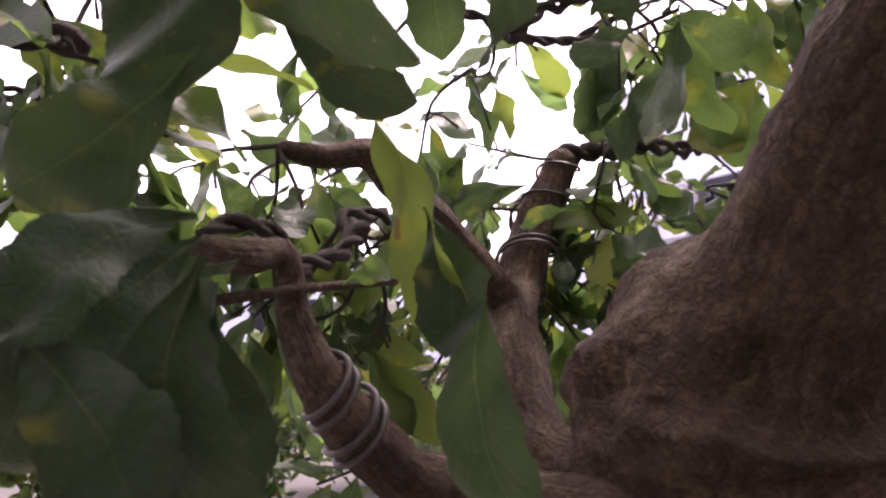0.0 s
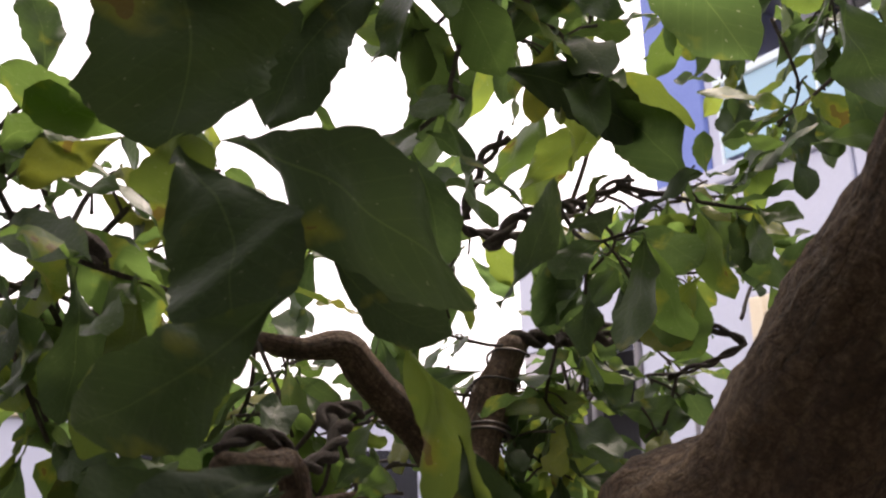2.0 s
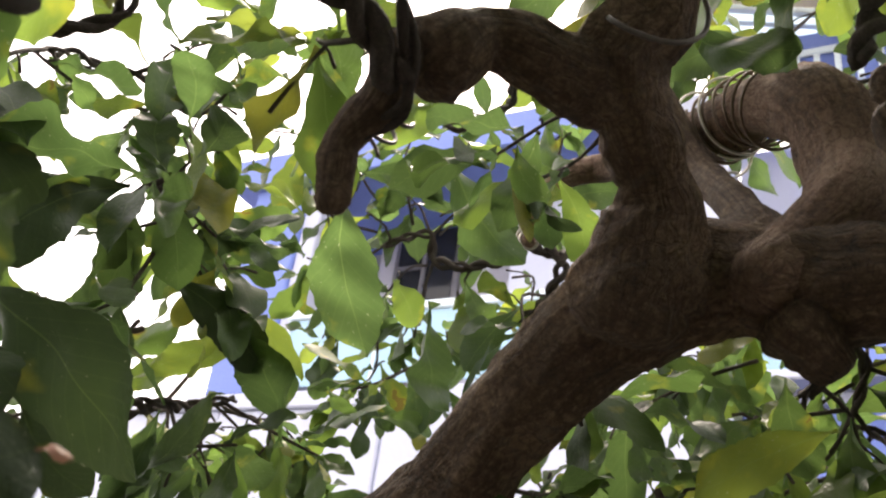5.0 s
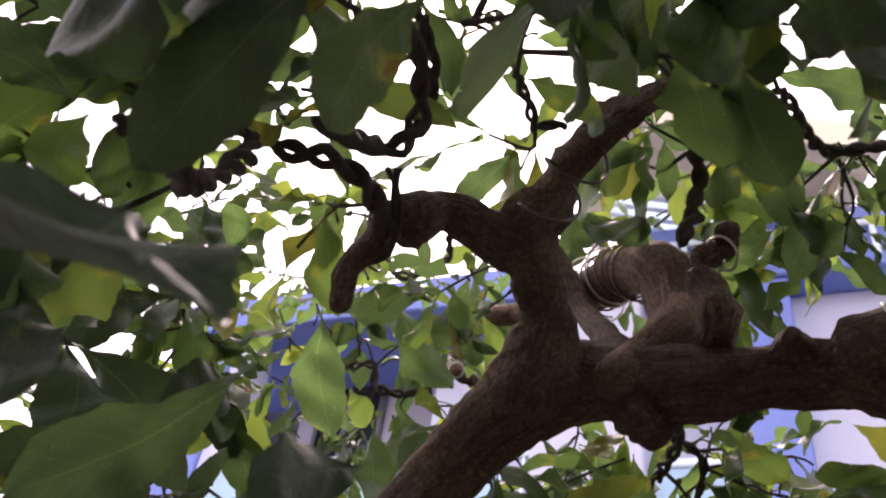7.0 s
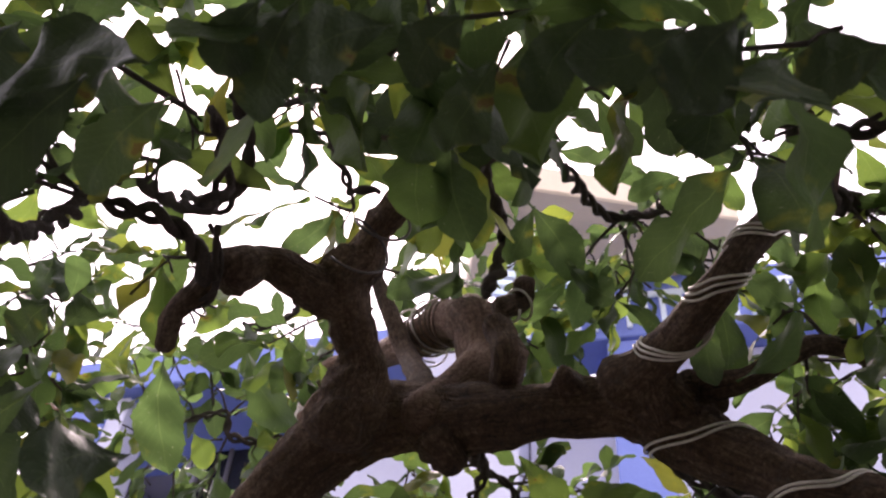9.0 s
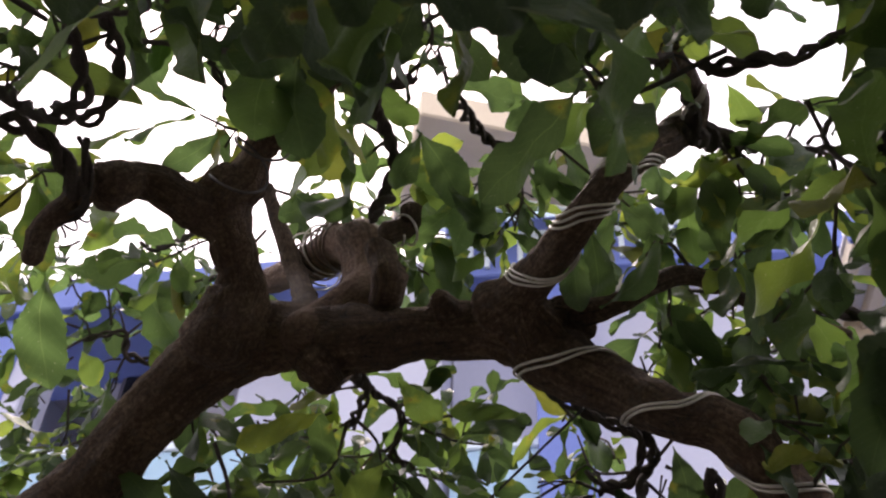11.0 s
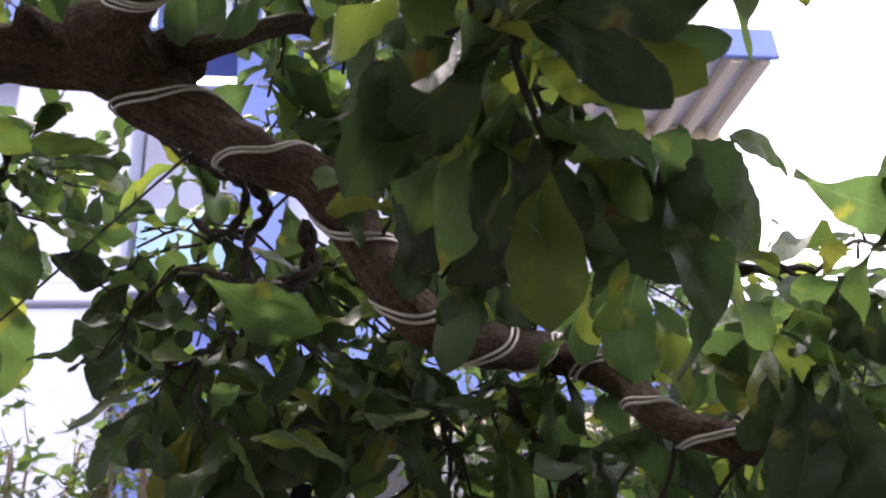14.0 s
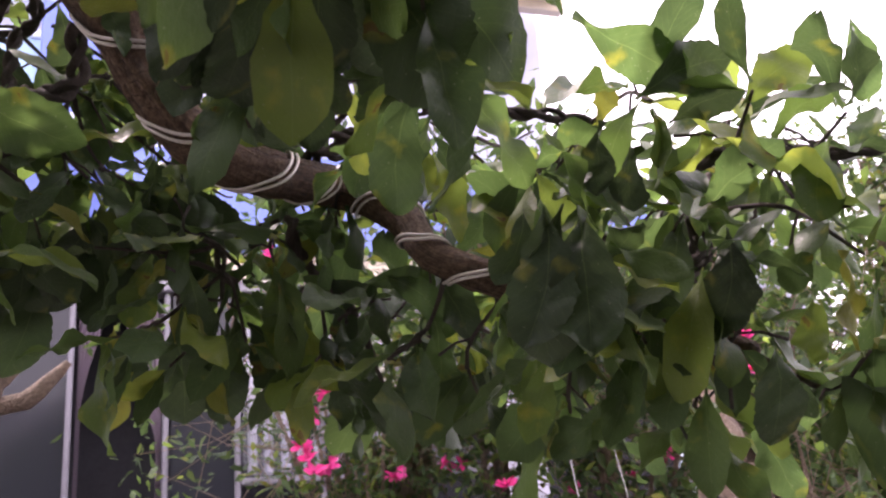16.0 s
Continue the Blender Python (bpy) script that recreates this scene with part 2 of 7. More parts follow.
CORD = surface("cord_dark", [(0.3, (0.02, 0.02, 0.02)), (0.7, (0.05, 0.05, 0.05))], 40.0, 0.6)
STRING = surface("string_white", [(0.3, (0.55, 0.55, 0.52)), (0.7, (0.7, 0.7, 0.68))], 40.0, 0.7)
SHEET = surface("roof_sheet", [(0.3, (0.75, 0.75, 0.75)), (0.7, (0.85, 0.85, 0.85))], 2.0, 0.5)
PINK = surface("flower_pink", [(0.3, (0.75, 0.03, 0.22)), (0.7, (0.88, 0.08, 0.34))], 12.0, 0.6, 0.0, 0.2, 0.001)
ORANGE = surface("leaf_withered", [(0.3, (0.45, 0.20, 0.06)), (0.7, (0.62, 0.36, 0.10))], 9.0, 0.5, 0.0, 0.3, 0.001)
SHOOT = surface("shoot_red", [(0.3, (0.30, 0.12, 0.07)), (0.7, (0.45, 0.22, 0.13))], 60.0, 0.5, 0.0, 0.2, 0.0006)


# ---- building helpers ----
def mesh_from(name, verts, faces, mat, uvs=None, smooth=True):
    me = bpy.data.meshes.new(name)
    me.from_pydata(verts, [], faces)
    if mat:
        me.materials.append(mat)
    if smooth:
        me.polygons.foreach_set("use_smooth", [True] * len(me.polygons))
    if uvs is not None:
        lay = me.uv_layers.new(name="UVMap")
        idx = np.empty(len(me.loops), dtype=np.int32)
        me.loops.foreach_get("vertex_index", idx)
        lay.data.foreach_set("uv", np.asarray(uvs, dtype=np.float32)[idx].ravel())
    me.update()
    return me


def child(name, me, parent, label="", kind=""):
    ob = new(name, me)
    ob.parent = parent
    return tagged(ob, label, kind=kind)


def thing(name, label, category, kind="", group="", place=(0, 0, 0)):
    ob = new(name)
    ob.location = place
    return tagged(ob, label, category, group, kind)


def box(name, lo, hi, mat, parent=None, bevel=0.01, label="", kind=""):
    bm = bmesh.new()
    bmesh.ops.create_cube(bm, size=1.0)
    mid = [(a + b) / 2 for a, b in zip(lo, hi)]
    size = [abs(b - a) for a, b in zip(lo, hi)]
    for v in bm.verts:
        v.co = Vector([c * s for c, s in zip(v.co, size)])
    if bevel:
        bmesh.ops.bevel(bm, geom=bm.edges[:], offset=min(bevel, min(size) * 0.3), segments=1, affect="EDGES")
    me = bpy.data.meshes.new(name)
    bm.to_mesh(me)
    bm.free()
    me.materials.append(mat)
    ob = new(name, me)
    ob.location = mid
    if parent:
        ob.parent = parent
    return tagged(ob, label, kind=kind)


def smooth_path(points, step=0.012):
    """Catmull-Rom through (place, radius) pairs: arrays of places and radii."""
    p = np.array([q[0] for q in points], float)
    r = np.array([q[1] for q in points], float)
    p = np.vstack([2 * p[0] - p[1], p, 2 * p[-1] - p[-2]])
    r = np.concatenate([[r[0]], r, [r[-1]]])
    out, rad = [], []
    for i in range(1, len(p) - 2):
        n = max(2, int(np.linalg.norm(p[i + 1] - p[i]) / step))
        for k in range(n):
            u = k / n
            a = np.array([-u + 2 * u * u - u ** 3, 2 - 5 * u * u + 3 * u ** 3, u + 4 * u * u - 3 * u ** 3, u ** 3 - u * u]) / 2
            out.append(a @ p[i - 1:i + 3])
            rad.append((1 - u) * r[i] + u * r[i + 1])
    out.append(p[-2])
    rad.append(r[-2])
    return np.array(out), np.array(rad)


def frames_along(c):
    t = np.gradient(c, axis=0)
    t /= np.linalg.norm(t, axis=1)[:, None] + 1e-9
    ref = np.array([0.3, 0.2, 1.0]) if abs(t[0][2]) < 0.8 else np.array([1.0, 0.2, 0.1])
    a = np.cross(t[0], ref)
    a /= np.linalg.norm(a)
    aa, bb = [], []
    for k in range(len(c)):
        a = a - t[k] * (a @ t[k])
        a /= np.linalg.norm(a) + 1e-9
        aa.append(a)
        bb.append(np.cross(t[k], a))
    return np.array(aa), np.array(bb)


def tube(c, r, sides, rough=0.0, freq=30.0, folds=0.0):
    """Vertices and faces of a tube round the line c; rough: bumps as a part of the radius."""
    a, b = frames_along(c)
    verts, faces = [], []
    for k in range(len(c)):
        for s in range(sides):
            w = 2 * math.pi * s / sides
            d = math.cos(w) * a[k] + math.sin(w) * b[k]
            rr = r[k]
            if rough:
                q = Vector(c[k] + d * r[k]) * freq
                rr *= 1 + rough * (0.9 * noise.noise(q * 0.37) + noise.noise(q) + 0.5 * noise.noise(q * 2.7) + 0.25 * noise.noise(q * 6.1))
            if folds:
                rr *= 1 + folds * noise.noise(Vector((math.cos(w) * 3.0, math.sin(w) * 3.0, k * 0.06)))
            verts.append(c[k] + d * rr)
    for k in range(len(c) - 1):
        for s in range(sides):
            u = (s + 1) % sides
            faces.append((k * sides + s, k * sides + u, (k + 1) * sides + u, (k + 1) * sides + s))
    faces.append(tuple(range(sides))[::-1])
    faces.append(tuple((len(c) - 1) * sides + s for s in range(sides)))
    return verts, faces


SKELETON = []


def limb(name, points, parent, sides=18, rough=0.10, mat=None, label="", step=0.008, freq=26.0, folds=0.10):
    c, r = smooth_path(points, step)
    # rounded ends
    for last, sign in ((-1, 1), (0, -1)):
        way = (c[last] - c[last - sign]) / (np.linalg.norm(c[last] - c[last - sign]) + 1e-9)
        tip = np.array([c[last] + way * r[last] * q for q in (0.35, 0.55, 0.62)])
        rad = r[last] * np.array([0.82, 0.5, 0.12])
        c, r = (np.vstack([c, tip]), np.concatenate([r, rad])) if sign > 0 else (np.vstack([tip[::-1], c]), np.concatenate([rad[::-1], r]))
    v, f = tube(c, r, sides, rough, freq, folds)
    SKELETON.extend((q, s) for q, s in zip(c[::4], r[::4]))
    me = mesh_from(name, v, f, mat or BARK)
    # u: once round the limb, v: metres along it
    run = np.concatenate([[0], np.cumsum(np.linalg.norm(np.diff(c, axis=0), axis=1))])
    kk, ss = np.meshgrid(np.arange(len(c) - 1), np.arange(sides), indexing="ij")
    u = np.stack([ss, ss + 1, ss + 1, ss], -1) / sides
    w = np.stack([run[kk], run[kk], run[kk + 1], run[kk + 1]], -1)
    flat = np.zeros((len(me.loops), 2), dtype=np.float32)
    flat[:u.size] = np.stack([u.ravel(), w.ravel()], -1)
    (me.uv_layers.active or me.uv_layers.new()).data.foreach_set("uv", flat.ravel())
    return child(name, me, parent, label)


def twisted(name, points, parent, turns=105.0, strand=0.55, label="", mat=None, step=0.006):
    """A thin shoot and a training wire wound round each other like a rope."""
    c, r = smooth_path(points, step)
    wob = np.array([noise.noise_vector(Vector(q) * 19.0) for q in c]) * 0.008
    gap = np.array([max(0.0, noise.noise(Vector(q) * 26.0 + Vector((7, 3, 1)))) for q in c]) * 1.0 + 0.62
    c = c + wob
    a, b = frames_along(c)
    run = np.concatenate([[0], np.cumsum(np.linalg.norm(np.diff(c, axis=0), axis=1))])
    verts, faces = [], []
    for k in range(2):
        w = run * turns + math.pi * k
        line = c + (np.cos(w)[:, None] * a + np.sin(w)[:, None] * b) * (r * gap)[:, None]
        v, f = tube(line, r * (0.72 if k == 0 else strand), 7)
        faces += [tuple(i + len(verts) for i in q) for q in f]
        verts += v
    SKELETON.extend((q, s) for q, s in zip(c[::6], r[::6]))
    return child(name, mesh_from(name, verts, faces, mat or TWIG), parent, label)


def coil(name, points, parent, turns, gauge, lift=1.0, double=True, mat=None, phase=0.0, label=""):
    """Training wire wound round a limb: points as the limb's own, turns along the whole stretch."""
    far = sum((Vector(p[0]) - Vector(q[0])).length for p, q in zip(points, points[1:]))
    c, r = smooth_path(points, min(0.004, far / (26.0 * turns)))
    a, b = frames_along(c)
    u = np.linspace(0, 1, len(c))
    verts, faces = [], []
    for k in range(2 if double else 1):
        w = 2 * math.pi * turns * u + phase
        t = np.gradient(c, axis=0)
        t /= np.linalg.norm(t, axis=1)[:, None]
        line = c + (np.cos(w)[:, None] * a + np.sin(w)[:, None] * b) * (r * lift + gauge)[:, None] + t * (k * gauge * 4.2)
        line += np.array([noise.noise_vector(Vector(q) * 30.0) for q in line]) * gauge * 0.5
        v, f = tube(line, np.full(len(line), gauge), 7)
        faces += [tuple(i + len(verts) for i in q) for q in f]
        verts += v
    return child(name, mesh_from(name, verts, faces, mat or WIRE_PALE), parent, label)


def wound(name, points, parent, marks, gauge, lift=1.0, sense=1, mat=None, label="", ends=0.4, strands=2):
    """Doubled or tripled wire wound once round a limb from each mark to the next; marks: places just outside the limb that it passes."""
    c, r = smooth_path(points, 0.004)
    a, b = frames_along(c)
    at_k, at_w = [], []
    for q in marks:
        q = np.array(q)
        k = int(np.argmin(np.linalg.norm(c - q, axis=1)))
        w = math.atan2((q - c[k]) @ b[k], (q - c[k]) @ a[k])
        if at_w:
            w += 2 * math.pi * round((at_w[-1] + sense * 2 * math.pi - w) / (2 * math.pi))
        at_k.append(k)
        at_w.append(w)
    step = (at_k[-1] - at_k[0]) / max(1, len(marks) - 1)
    k0, k1 = max(0, int(at_k[0] - ends * step)), min(len(c) - 1, int(at_k[-1] + ends * step))
    ks = np.arange(k0, k1 + 1)
    knots = [at_k[0] - step] + at_k + [at_k[-1] + step]
    w = np.interp(ks, knots, [at_w[0] - sense * 2 * math.pi] + at_w + [at_w[-1] + sense * 2 * math.pi])
    turn = np.interp(ks, knots, 2 * math.pi * np.arange(len(knots)))
    w = w - sense * 0.5 * np.sin(turn)
    out = np.cos(w)[:, None] * a[ks] + np.sin(w)[:, None] * b[ks]
    first = c[ks] + out * (r[ks] * lift + gauge)[:, None]
    side = np.cross(out, np.gradient(first, axis=0))
    side /= np.linalg.norm(side, axis=1)[:, None]
    verts, faces = [], []
    for k in range(strands):
        line = first + side * (k * gauge * (3.3 + 1.0 * np.sin(ks * 0.05)))[:, None]
        line += np.array([noise.noise_vector(Vector(q) * 25.0) for q in line]) * gauge * 0.8
        v, f = tube(line, np.full(len(line), gauge), 7)
        faces += [tuple(i + len(verts) for i in q) for q in f]
        verts += v
    return child(name, mesh_from(name, verts, faces, mat or WIRE_PALE), parent, label)


def leaf_shape(seed, nu=9, nv=4, width=0.40, teeth=0.05):
    """A leaf one metre long along x: wedge-shaped base, broad rounded end with a short point, toothed and wavy margin,
    folded along the midrib, twisted and drooping."""
    rg = random.Random(seed)
    droop, fold, swing = rg.uniform(0.02, 0.42), rg.uniform(-0.10, 0.55), rg.uniform(-0.10, 0.10)
    twist, curl, wave = rg.uniform(-0.7, 0.7), rg.uniform(-0.3, 1.2), rg.uniform(0.035, 0.095)
    widest, point, ph = rg.uniform(0.56, 0.70), rg.uniform(0.10, 0.22), [rg.uniform(0, 6.28) for _ in range(4)]
    lobe = rg.uniform(0.035, 0.095)
    verts, uvs, faces = [], [], []
    for i in range(nu + 1):
        u = i / nu
        if u < widest:
            q = u / widest
            half = 0.12 * q + 0.88 * (3 * q * q - 2 * q ** 3) ** 0.80
        else:
            q = (u - widest) / (1 - widest)
            half = (1 - q ** 2.4) ** 0.62
            half = half * (1 - point * q ** 4)
        half = max(0.012, half * width * 0.5)
        turn = twist * (u - 0.3)
        for j in range(nv + 1):
            v = j / nv * 2 - 1
            rim = abs(v) == 1
            k = 0 if v > 0 else 1
            cut = 1.0
            if rim and 0 < i < nu:
                cut += 0.8 * lobe * math.sin(8 * u + ph[k]) + 0.7 * lobe * math.sin(21 * u + ph[k + 2]) + 0.4 * lobe * math.sin(43 * u + ph[k])
                if u > 0.35:
                    cut -= teeth * (i % 2) * rg.uniform(0.4, 1.6)
            y = v * half * cut
            z = fold * abs(y) - curl * y * y / width + wave * abs(v) ** 1.5 * math.sin(10 * u + ph[k] + 1.3 * k) + 0.35 * wave * math.sin(17 * u + ph[2] + 2.5 * v)
            y, z = y * math.cos(turn) - z * math.sin(turn), y * math.sin(turn) + z * math.cos(turn)
            verts.append((u, y + swing * math.sin(math.pi * u), z - droop * u * u))
            uvs.append((u, 0.5 + v * 0.5 * half / (width * 0.5)))
    for i in range(nu):
        for j in range(nv):
            k = i * (nv + 1) + j
            faces.append((k, k + 1, k + nv + 2, k + nv + 1))
    return verts, uvs, faces


LEAF_SHAPES = [leaf_shape(100 + k, 30, 8, 0.40 + 0.10 * (k % 4) / 3, 0.045) for k in range(10)]
LEAF_LOW = [leaf_shape(300 + k, 12, 4, 0.37 + 0.08 * (k % 4) / 3, 0.06) for k in range(10)]
LEAF_MESHES = [mesh_from("leaf", v, f, LEAF, uv) for v, uv, f in LEAF_SHAPES]
# same leaf shapes in the blade colour darkened for shade
LEAF_MESHES_SHADED = [mesh_from("leaf", v, f, LEAF_SHADED, uv) for v, uv, f in LEAF_SHAPES]
MASS = {"verts": [], "uvs": [], "faces": []}
COUNT = {"leaf": 0}


def leaf_pose(base, way, up, length, width=1.0):
    x = Vector(way).normalized()
    y = Vector(up).cross(x)
    if y.length < 1e-3:
        y = Vector((0.3, 1, 0.1)).cross(x)
    y.normalize()
    z = x.cross(y)
    m = Matrix((x * length, y * length * width, z * length)).transposed().to_4x4()
    return Matrix.Translation(base) @ m


def add_leaf(base, way, up, length, parent, width=1.0, single=False, kind=None, mat=None, name="leaf", shaded=False):
    k = random.randrange(10) if kind is None else kind
    m = leaf_pose(base, way, up, length, width)
    if single:
        me = (LEAF_MESHES_SHADED if shaded else LEAF_MESHES)[k]
        if mat:
            me = me.copy()
            me.materials[0] = mat
        ob = child(name, me, parent, "withered orange leaf" if mat else "leaf given a darker colour for shade" if shaded else "")
        ob.matrix_basis = m
        COUNT["leaf"] += 1
        return
    v, uv, f = LEAF_LOW[k]
    off = len(MASS["verts"])
    MASS["verts"] += [m @ Vector(q) for q in v]
    MASS["uvs"] += uv
    MASS["faces"] += [tuple(i + off for i in q) for q in f]


# ---- ground ----
ground = box("ground", (-1500, -1500, -0.3), (1500, 1500, 0.0), PAVING, None, 0.0)
tagged(ground, "pale grey paved yard in front of the house", "ground", kind="structure")

# ---- house across the yard ----
house = thing("house", "white house with blue columns, balcony and cream canopy", "house", place=(0, 6.2, 0))


def hb(name, lo, hi, mat, bevel=0.015, label="", parent=None):
    """A piece of the house from x, depth behind the front, z."""
    if parent:
        off = parent.location
        lo, hi = [a - b for a, b in zip(lo, off)], [a - b for a, b in zip(hi, off)]
    return box(name, lo, hi, mat, parent or house, bevel, label)


hb("wall", (-5.54, 0.0, 0), (-4.84, 0.3, 4.05), WHITE)
hb("wall", (-4.84, 0.0, 2.98), (-3.74, 0.3, 4.05), WHITE)
hb("wall", (-3.74, 0.0, 0), (-0.80, 0.3, 4.05), WHITE, 0.05)
hb("wall", (-8.1, 0.0, 2.9), (-5.54, 0.3, 4.05), WHITE)
hb("coping", (-8.2, -0.05, 4.05), (-0.76, 0.4, 4.14), WHITE)
hb("wall", (-0.80, 0.35, 0), (-0.32, 0.6, 4.05), BLUE, label="blue painted recess")
hb("wall", (-0.32, 0.35, 2.98), (0.55, 0.6, 4.05), BLUE)
hb("inner_wall", (-0.42, 0.6, 0), (-0.32, 1.2, 2.9), ROOM_SHADE, 0.0)
hb("coping", (-0.76, 0.25, 4.05), (0.6, 0.7, 4.14), WHITE)
hb("door_frame", (-4.84, -0.03, 0), (-4.68, 0.12, 2.98), CREAM, label="cream wooden door frame")
hb("door_frame", (-3.90, -0.03, 0), (-3.74, 0.12, 2.98), CREAM)
hb("door_frame", (-4.68, -0.03, 2.82), (-3.90, 0.12, 2.98), CREAM)
door = hb("door_panel", (-4.68, 0.08, 0), (-3.90, 0.14, 2.82), WHITE)
for z in (0.25, 1.05, 1.95):
    hb("inset_panel", (-4.56, 0.065, z), (-4.02, 0.078, z + 0.68), WHITE, 0.006, "", door)
hb("door_handle", (-4.02, 0.02, 1.02), (-3.94, 0.075, 1.06), FRAME, 0.006, "", door)
hb("inner_wall", (-8.1, 0.9, 0), (-5.54, 1.0, 2.9), ROOM_SHADE)
hb("panel", (-6.20, 0.02, 0), (-5.58, 0.12, 2.9), WHITE)
hb("frame_post", (-6.28, -0.02, 0), (-6.20, 0.14, 2.9), FRAME)
hb("frame_post", (-5.58, -0.02, 0), (-5.52, 0.05, 2.9), FRAME)
for x in (-7.65, -7.10, -6.95):
    hb("frame_post", (x, -0.02, 0), (x + 0.07, 0.1, 2.9), FRAME)
hb("frame_rail", (-8.1, -0.025, 2.30), (-7.10, 0.1, 2.38), FRAME)
hb("window_pane", (-8.1, 0.03, 2.38), (-7.10, 0.05, 2.9), CURTAIN)
# upper storey: balcony, columns, recessed grey wall with a window
hb("balcony_floor", (-6.0, -0.02, 4.14), (0.6, 1.3, 4.22), WHITE)
for x in (-4.95, -3.93, -2.91):
    hb("balustrade_glass", (x, 0.03, 4.28), (x + 0.98, 0.05, 4.97), CYAN, 0.0, "pale blue glass balustrade")
hb("balustrade_glass", (-0.72, 0.23, 4.28), (0.03, 0.25, 4.92), CYAN, 0.0)
hb("rail", (-5.0, 0.0, 4.97), (-1.74, 0.08, 5.06), RAIL)
hb("rail", (-0.75, 0.2, 4.92), (0.05, 0.28, 5.0), RAIL)
for x in (-4.98, -3.96, -2.94, -1.8):
    hb("rail_post", (x, 0.01, 4.22), (x + 0.03, 0.07, 4.97), RAIL)
hb("column", (-5.80, 0.0, 4.22), (-5.13, 0.5, 6.6), BLUE, label="blue painted column")
hb("column", (-5.13, 0.05, 4.22), (-4.92, 0.5, 6.6), WHITE)
hb("wall", (-4.92, 1.3, 4.14), (-1.74, 1.5, 6.6), GREY)
hb("wall", (-2.96, 0.6, 4.22), (-1.74, 0.9, 6.6), WHITE)
win = hb("window_frame", (-4.67, 1.22, 4.6), (-3.83, 1.3, 6.72), FRAME)
hb("window_pane", (-4.60, 1.2, 4.68), (-3.90, 1.24, 6.65), PANE, 0.0, "", win)
hb("window_mullion", (-4.28, 1.16, 4.68), (-4.23, 1.22, 6.65), FRAME, 0.015, "", win)
hb("window_mullion", (-4.60, 1.16, 6.10), (-4.28, 1.22, 6.15), FRAME, 0.015, "", win)
hb("wall", (-1.74, 0.0, 4.22), (-0.78, 0.5, 6.9), WHITE)
hb("wall", (-0.78, 0.6, 4.22), (0.05, 0.8, 6.6), WHITE)
hb("column", (0.05, 0.0, 4.22), (0.5, 0.5, 6.6), BLUE)
hb("beam", (-6.1, -0.1, 6.6), (-1.74, 1.6, 7.0), BLUE)
hb("wall", (0.5, 0.3, 4.0), (4.4, 0.5, 6.6), WHITE)
hb("band", (-0.78, -0.05, 6.6), (2.9, 0.5, 7.3), BLUE, label="blue balcony band with white bars")
for k in range(22):
    x = -0.7 + k * 0.16
    hb("bar", (x, -0.09, 6.68), (x + 0.05, -0.055, 7.02), RAIL, 0.0)
hb("rail", (-0.78, -0.1, 7.02), (2.9, -0.055, 7.09), RAIL)
# ground storey on the near side of the recess
hb("band", (0.55, 0.0, 3.2), (5.2, 0.4, 4.0), BLUE, label="blue painted band")
hb("band", (0.55, 0.1, 2.98), (5.2, 0.4, 3.2), CREAM, label="cream painted band")
hb("beam", (0.3, 0.05, 2.88), (5.2, 0.3, 2.98), FRAME)
hb("inner_wall", (-0.8, 1.2, 0), (7.0, 1.3, 2.98), ROOM_SHADE)
hb("inner_ceiling", (-0.8, 0.62, 2.9), (0.55, 1.2, 2.98), ROOM_SHADE, 0.0)
hb("inner_ceiling", (0.55, 0.42, 2.9), (7.0, 1.2, 2.98), ROOM_SHADE, 0.0)
hb("lintel", (-0.3, 0.1, 2.86), (0.3, 0.34, 3.3), FRAME)
for x in (-0.30, 0.34, 0.98, 1.48, 2.10, 2.72, 3.5):
    hb("frame_post", (x, 0.1, 0), (x + 0.04, 0.18, 2.88), FRAME, 0.008)
for x, w in ((-0.24, 0.58), (1.04, 0.44)):
    hb("door_pane", (x, 0.13, 0), (x + w, 0.15, 2.88), PANE, 0.0, "dark smoked glass door leaf")
hb("frame_rail", (1.52, 0.09, 1.48), (3.5, 0.19, 1.53), FRAME, 0.008)
for k in range(9):
    x = 1.60 + k * 0.125
    hb("drape", (x, 0.30 + 0.03 * (k % 2), 1.56), (x + 0.07, 0.36 + 0.03 * (k % 2), 2.7), CURTAIN, 0.02)
for x in (1.54, 2.16, 2.78):
    hb("window_pane", (x, 0.13, 1.53), (x + 0.56, 0.14, 2.88), CLEAR, 0.0).visible_shadow = False


def curtain(side, edge, label):
    """A pleated curtain drawn aside: hangs at x = side, its free edge follows (z, x) pairs."""
    n, rows = 36, 24
    v, f = [], []
    z = np.linspace(2.84, 0.05, rows)
    free = np.interp(-z, [-e[0] for e in edge], [e[1] for e in edge])
    for back in (0.0, 0.008):
        for k in range(rows):
            for j in range(n):
                u = j / (n - 1)
                v.append((side + (free[k] - side) * u, 0.31 + back + 0.022 * math.sin(u * 31.0 + 0.4 * math.sin(z[k] * 3.0)), z[k]))
    half = n * rows
    for k in range(rows - 1):
        for j in range(n - 1):
            q = k * n + j
            f.append((q, q + n, q + n + 1, q + 1))
            f.append((half + q, half + q + 1, half + q + n + 1, half + q + n))
        for j, turn in ((0, 1), (n - 1, -1)):
            q = k * n + j
            f.append((q, half + q, half + q + n, q + n)[::turn])
    child("curtain", mesh_from("curtain", v, f, CURTAIN_MAUVE), house, label)


curtain(0.40, ((2.84, 0.60), (2.30, 0.46), (2.10, 0.43), (0.05, 0.425)), "mauve curtain drawn aside")
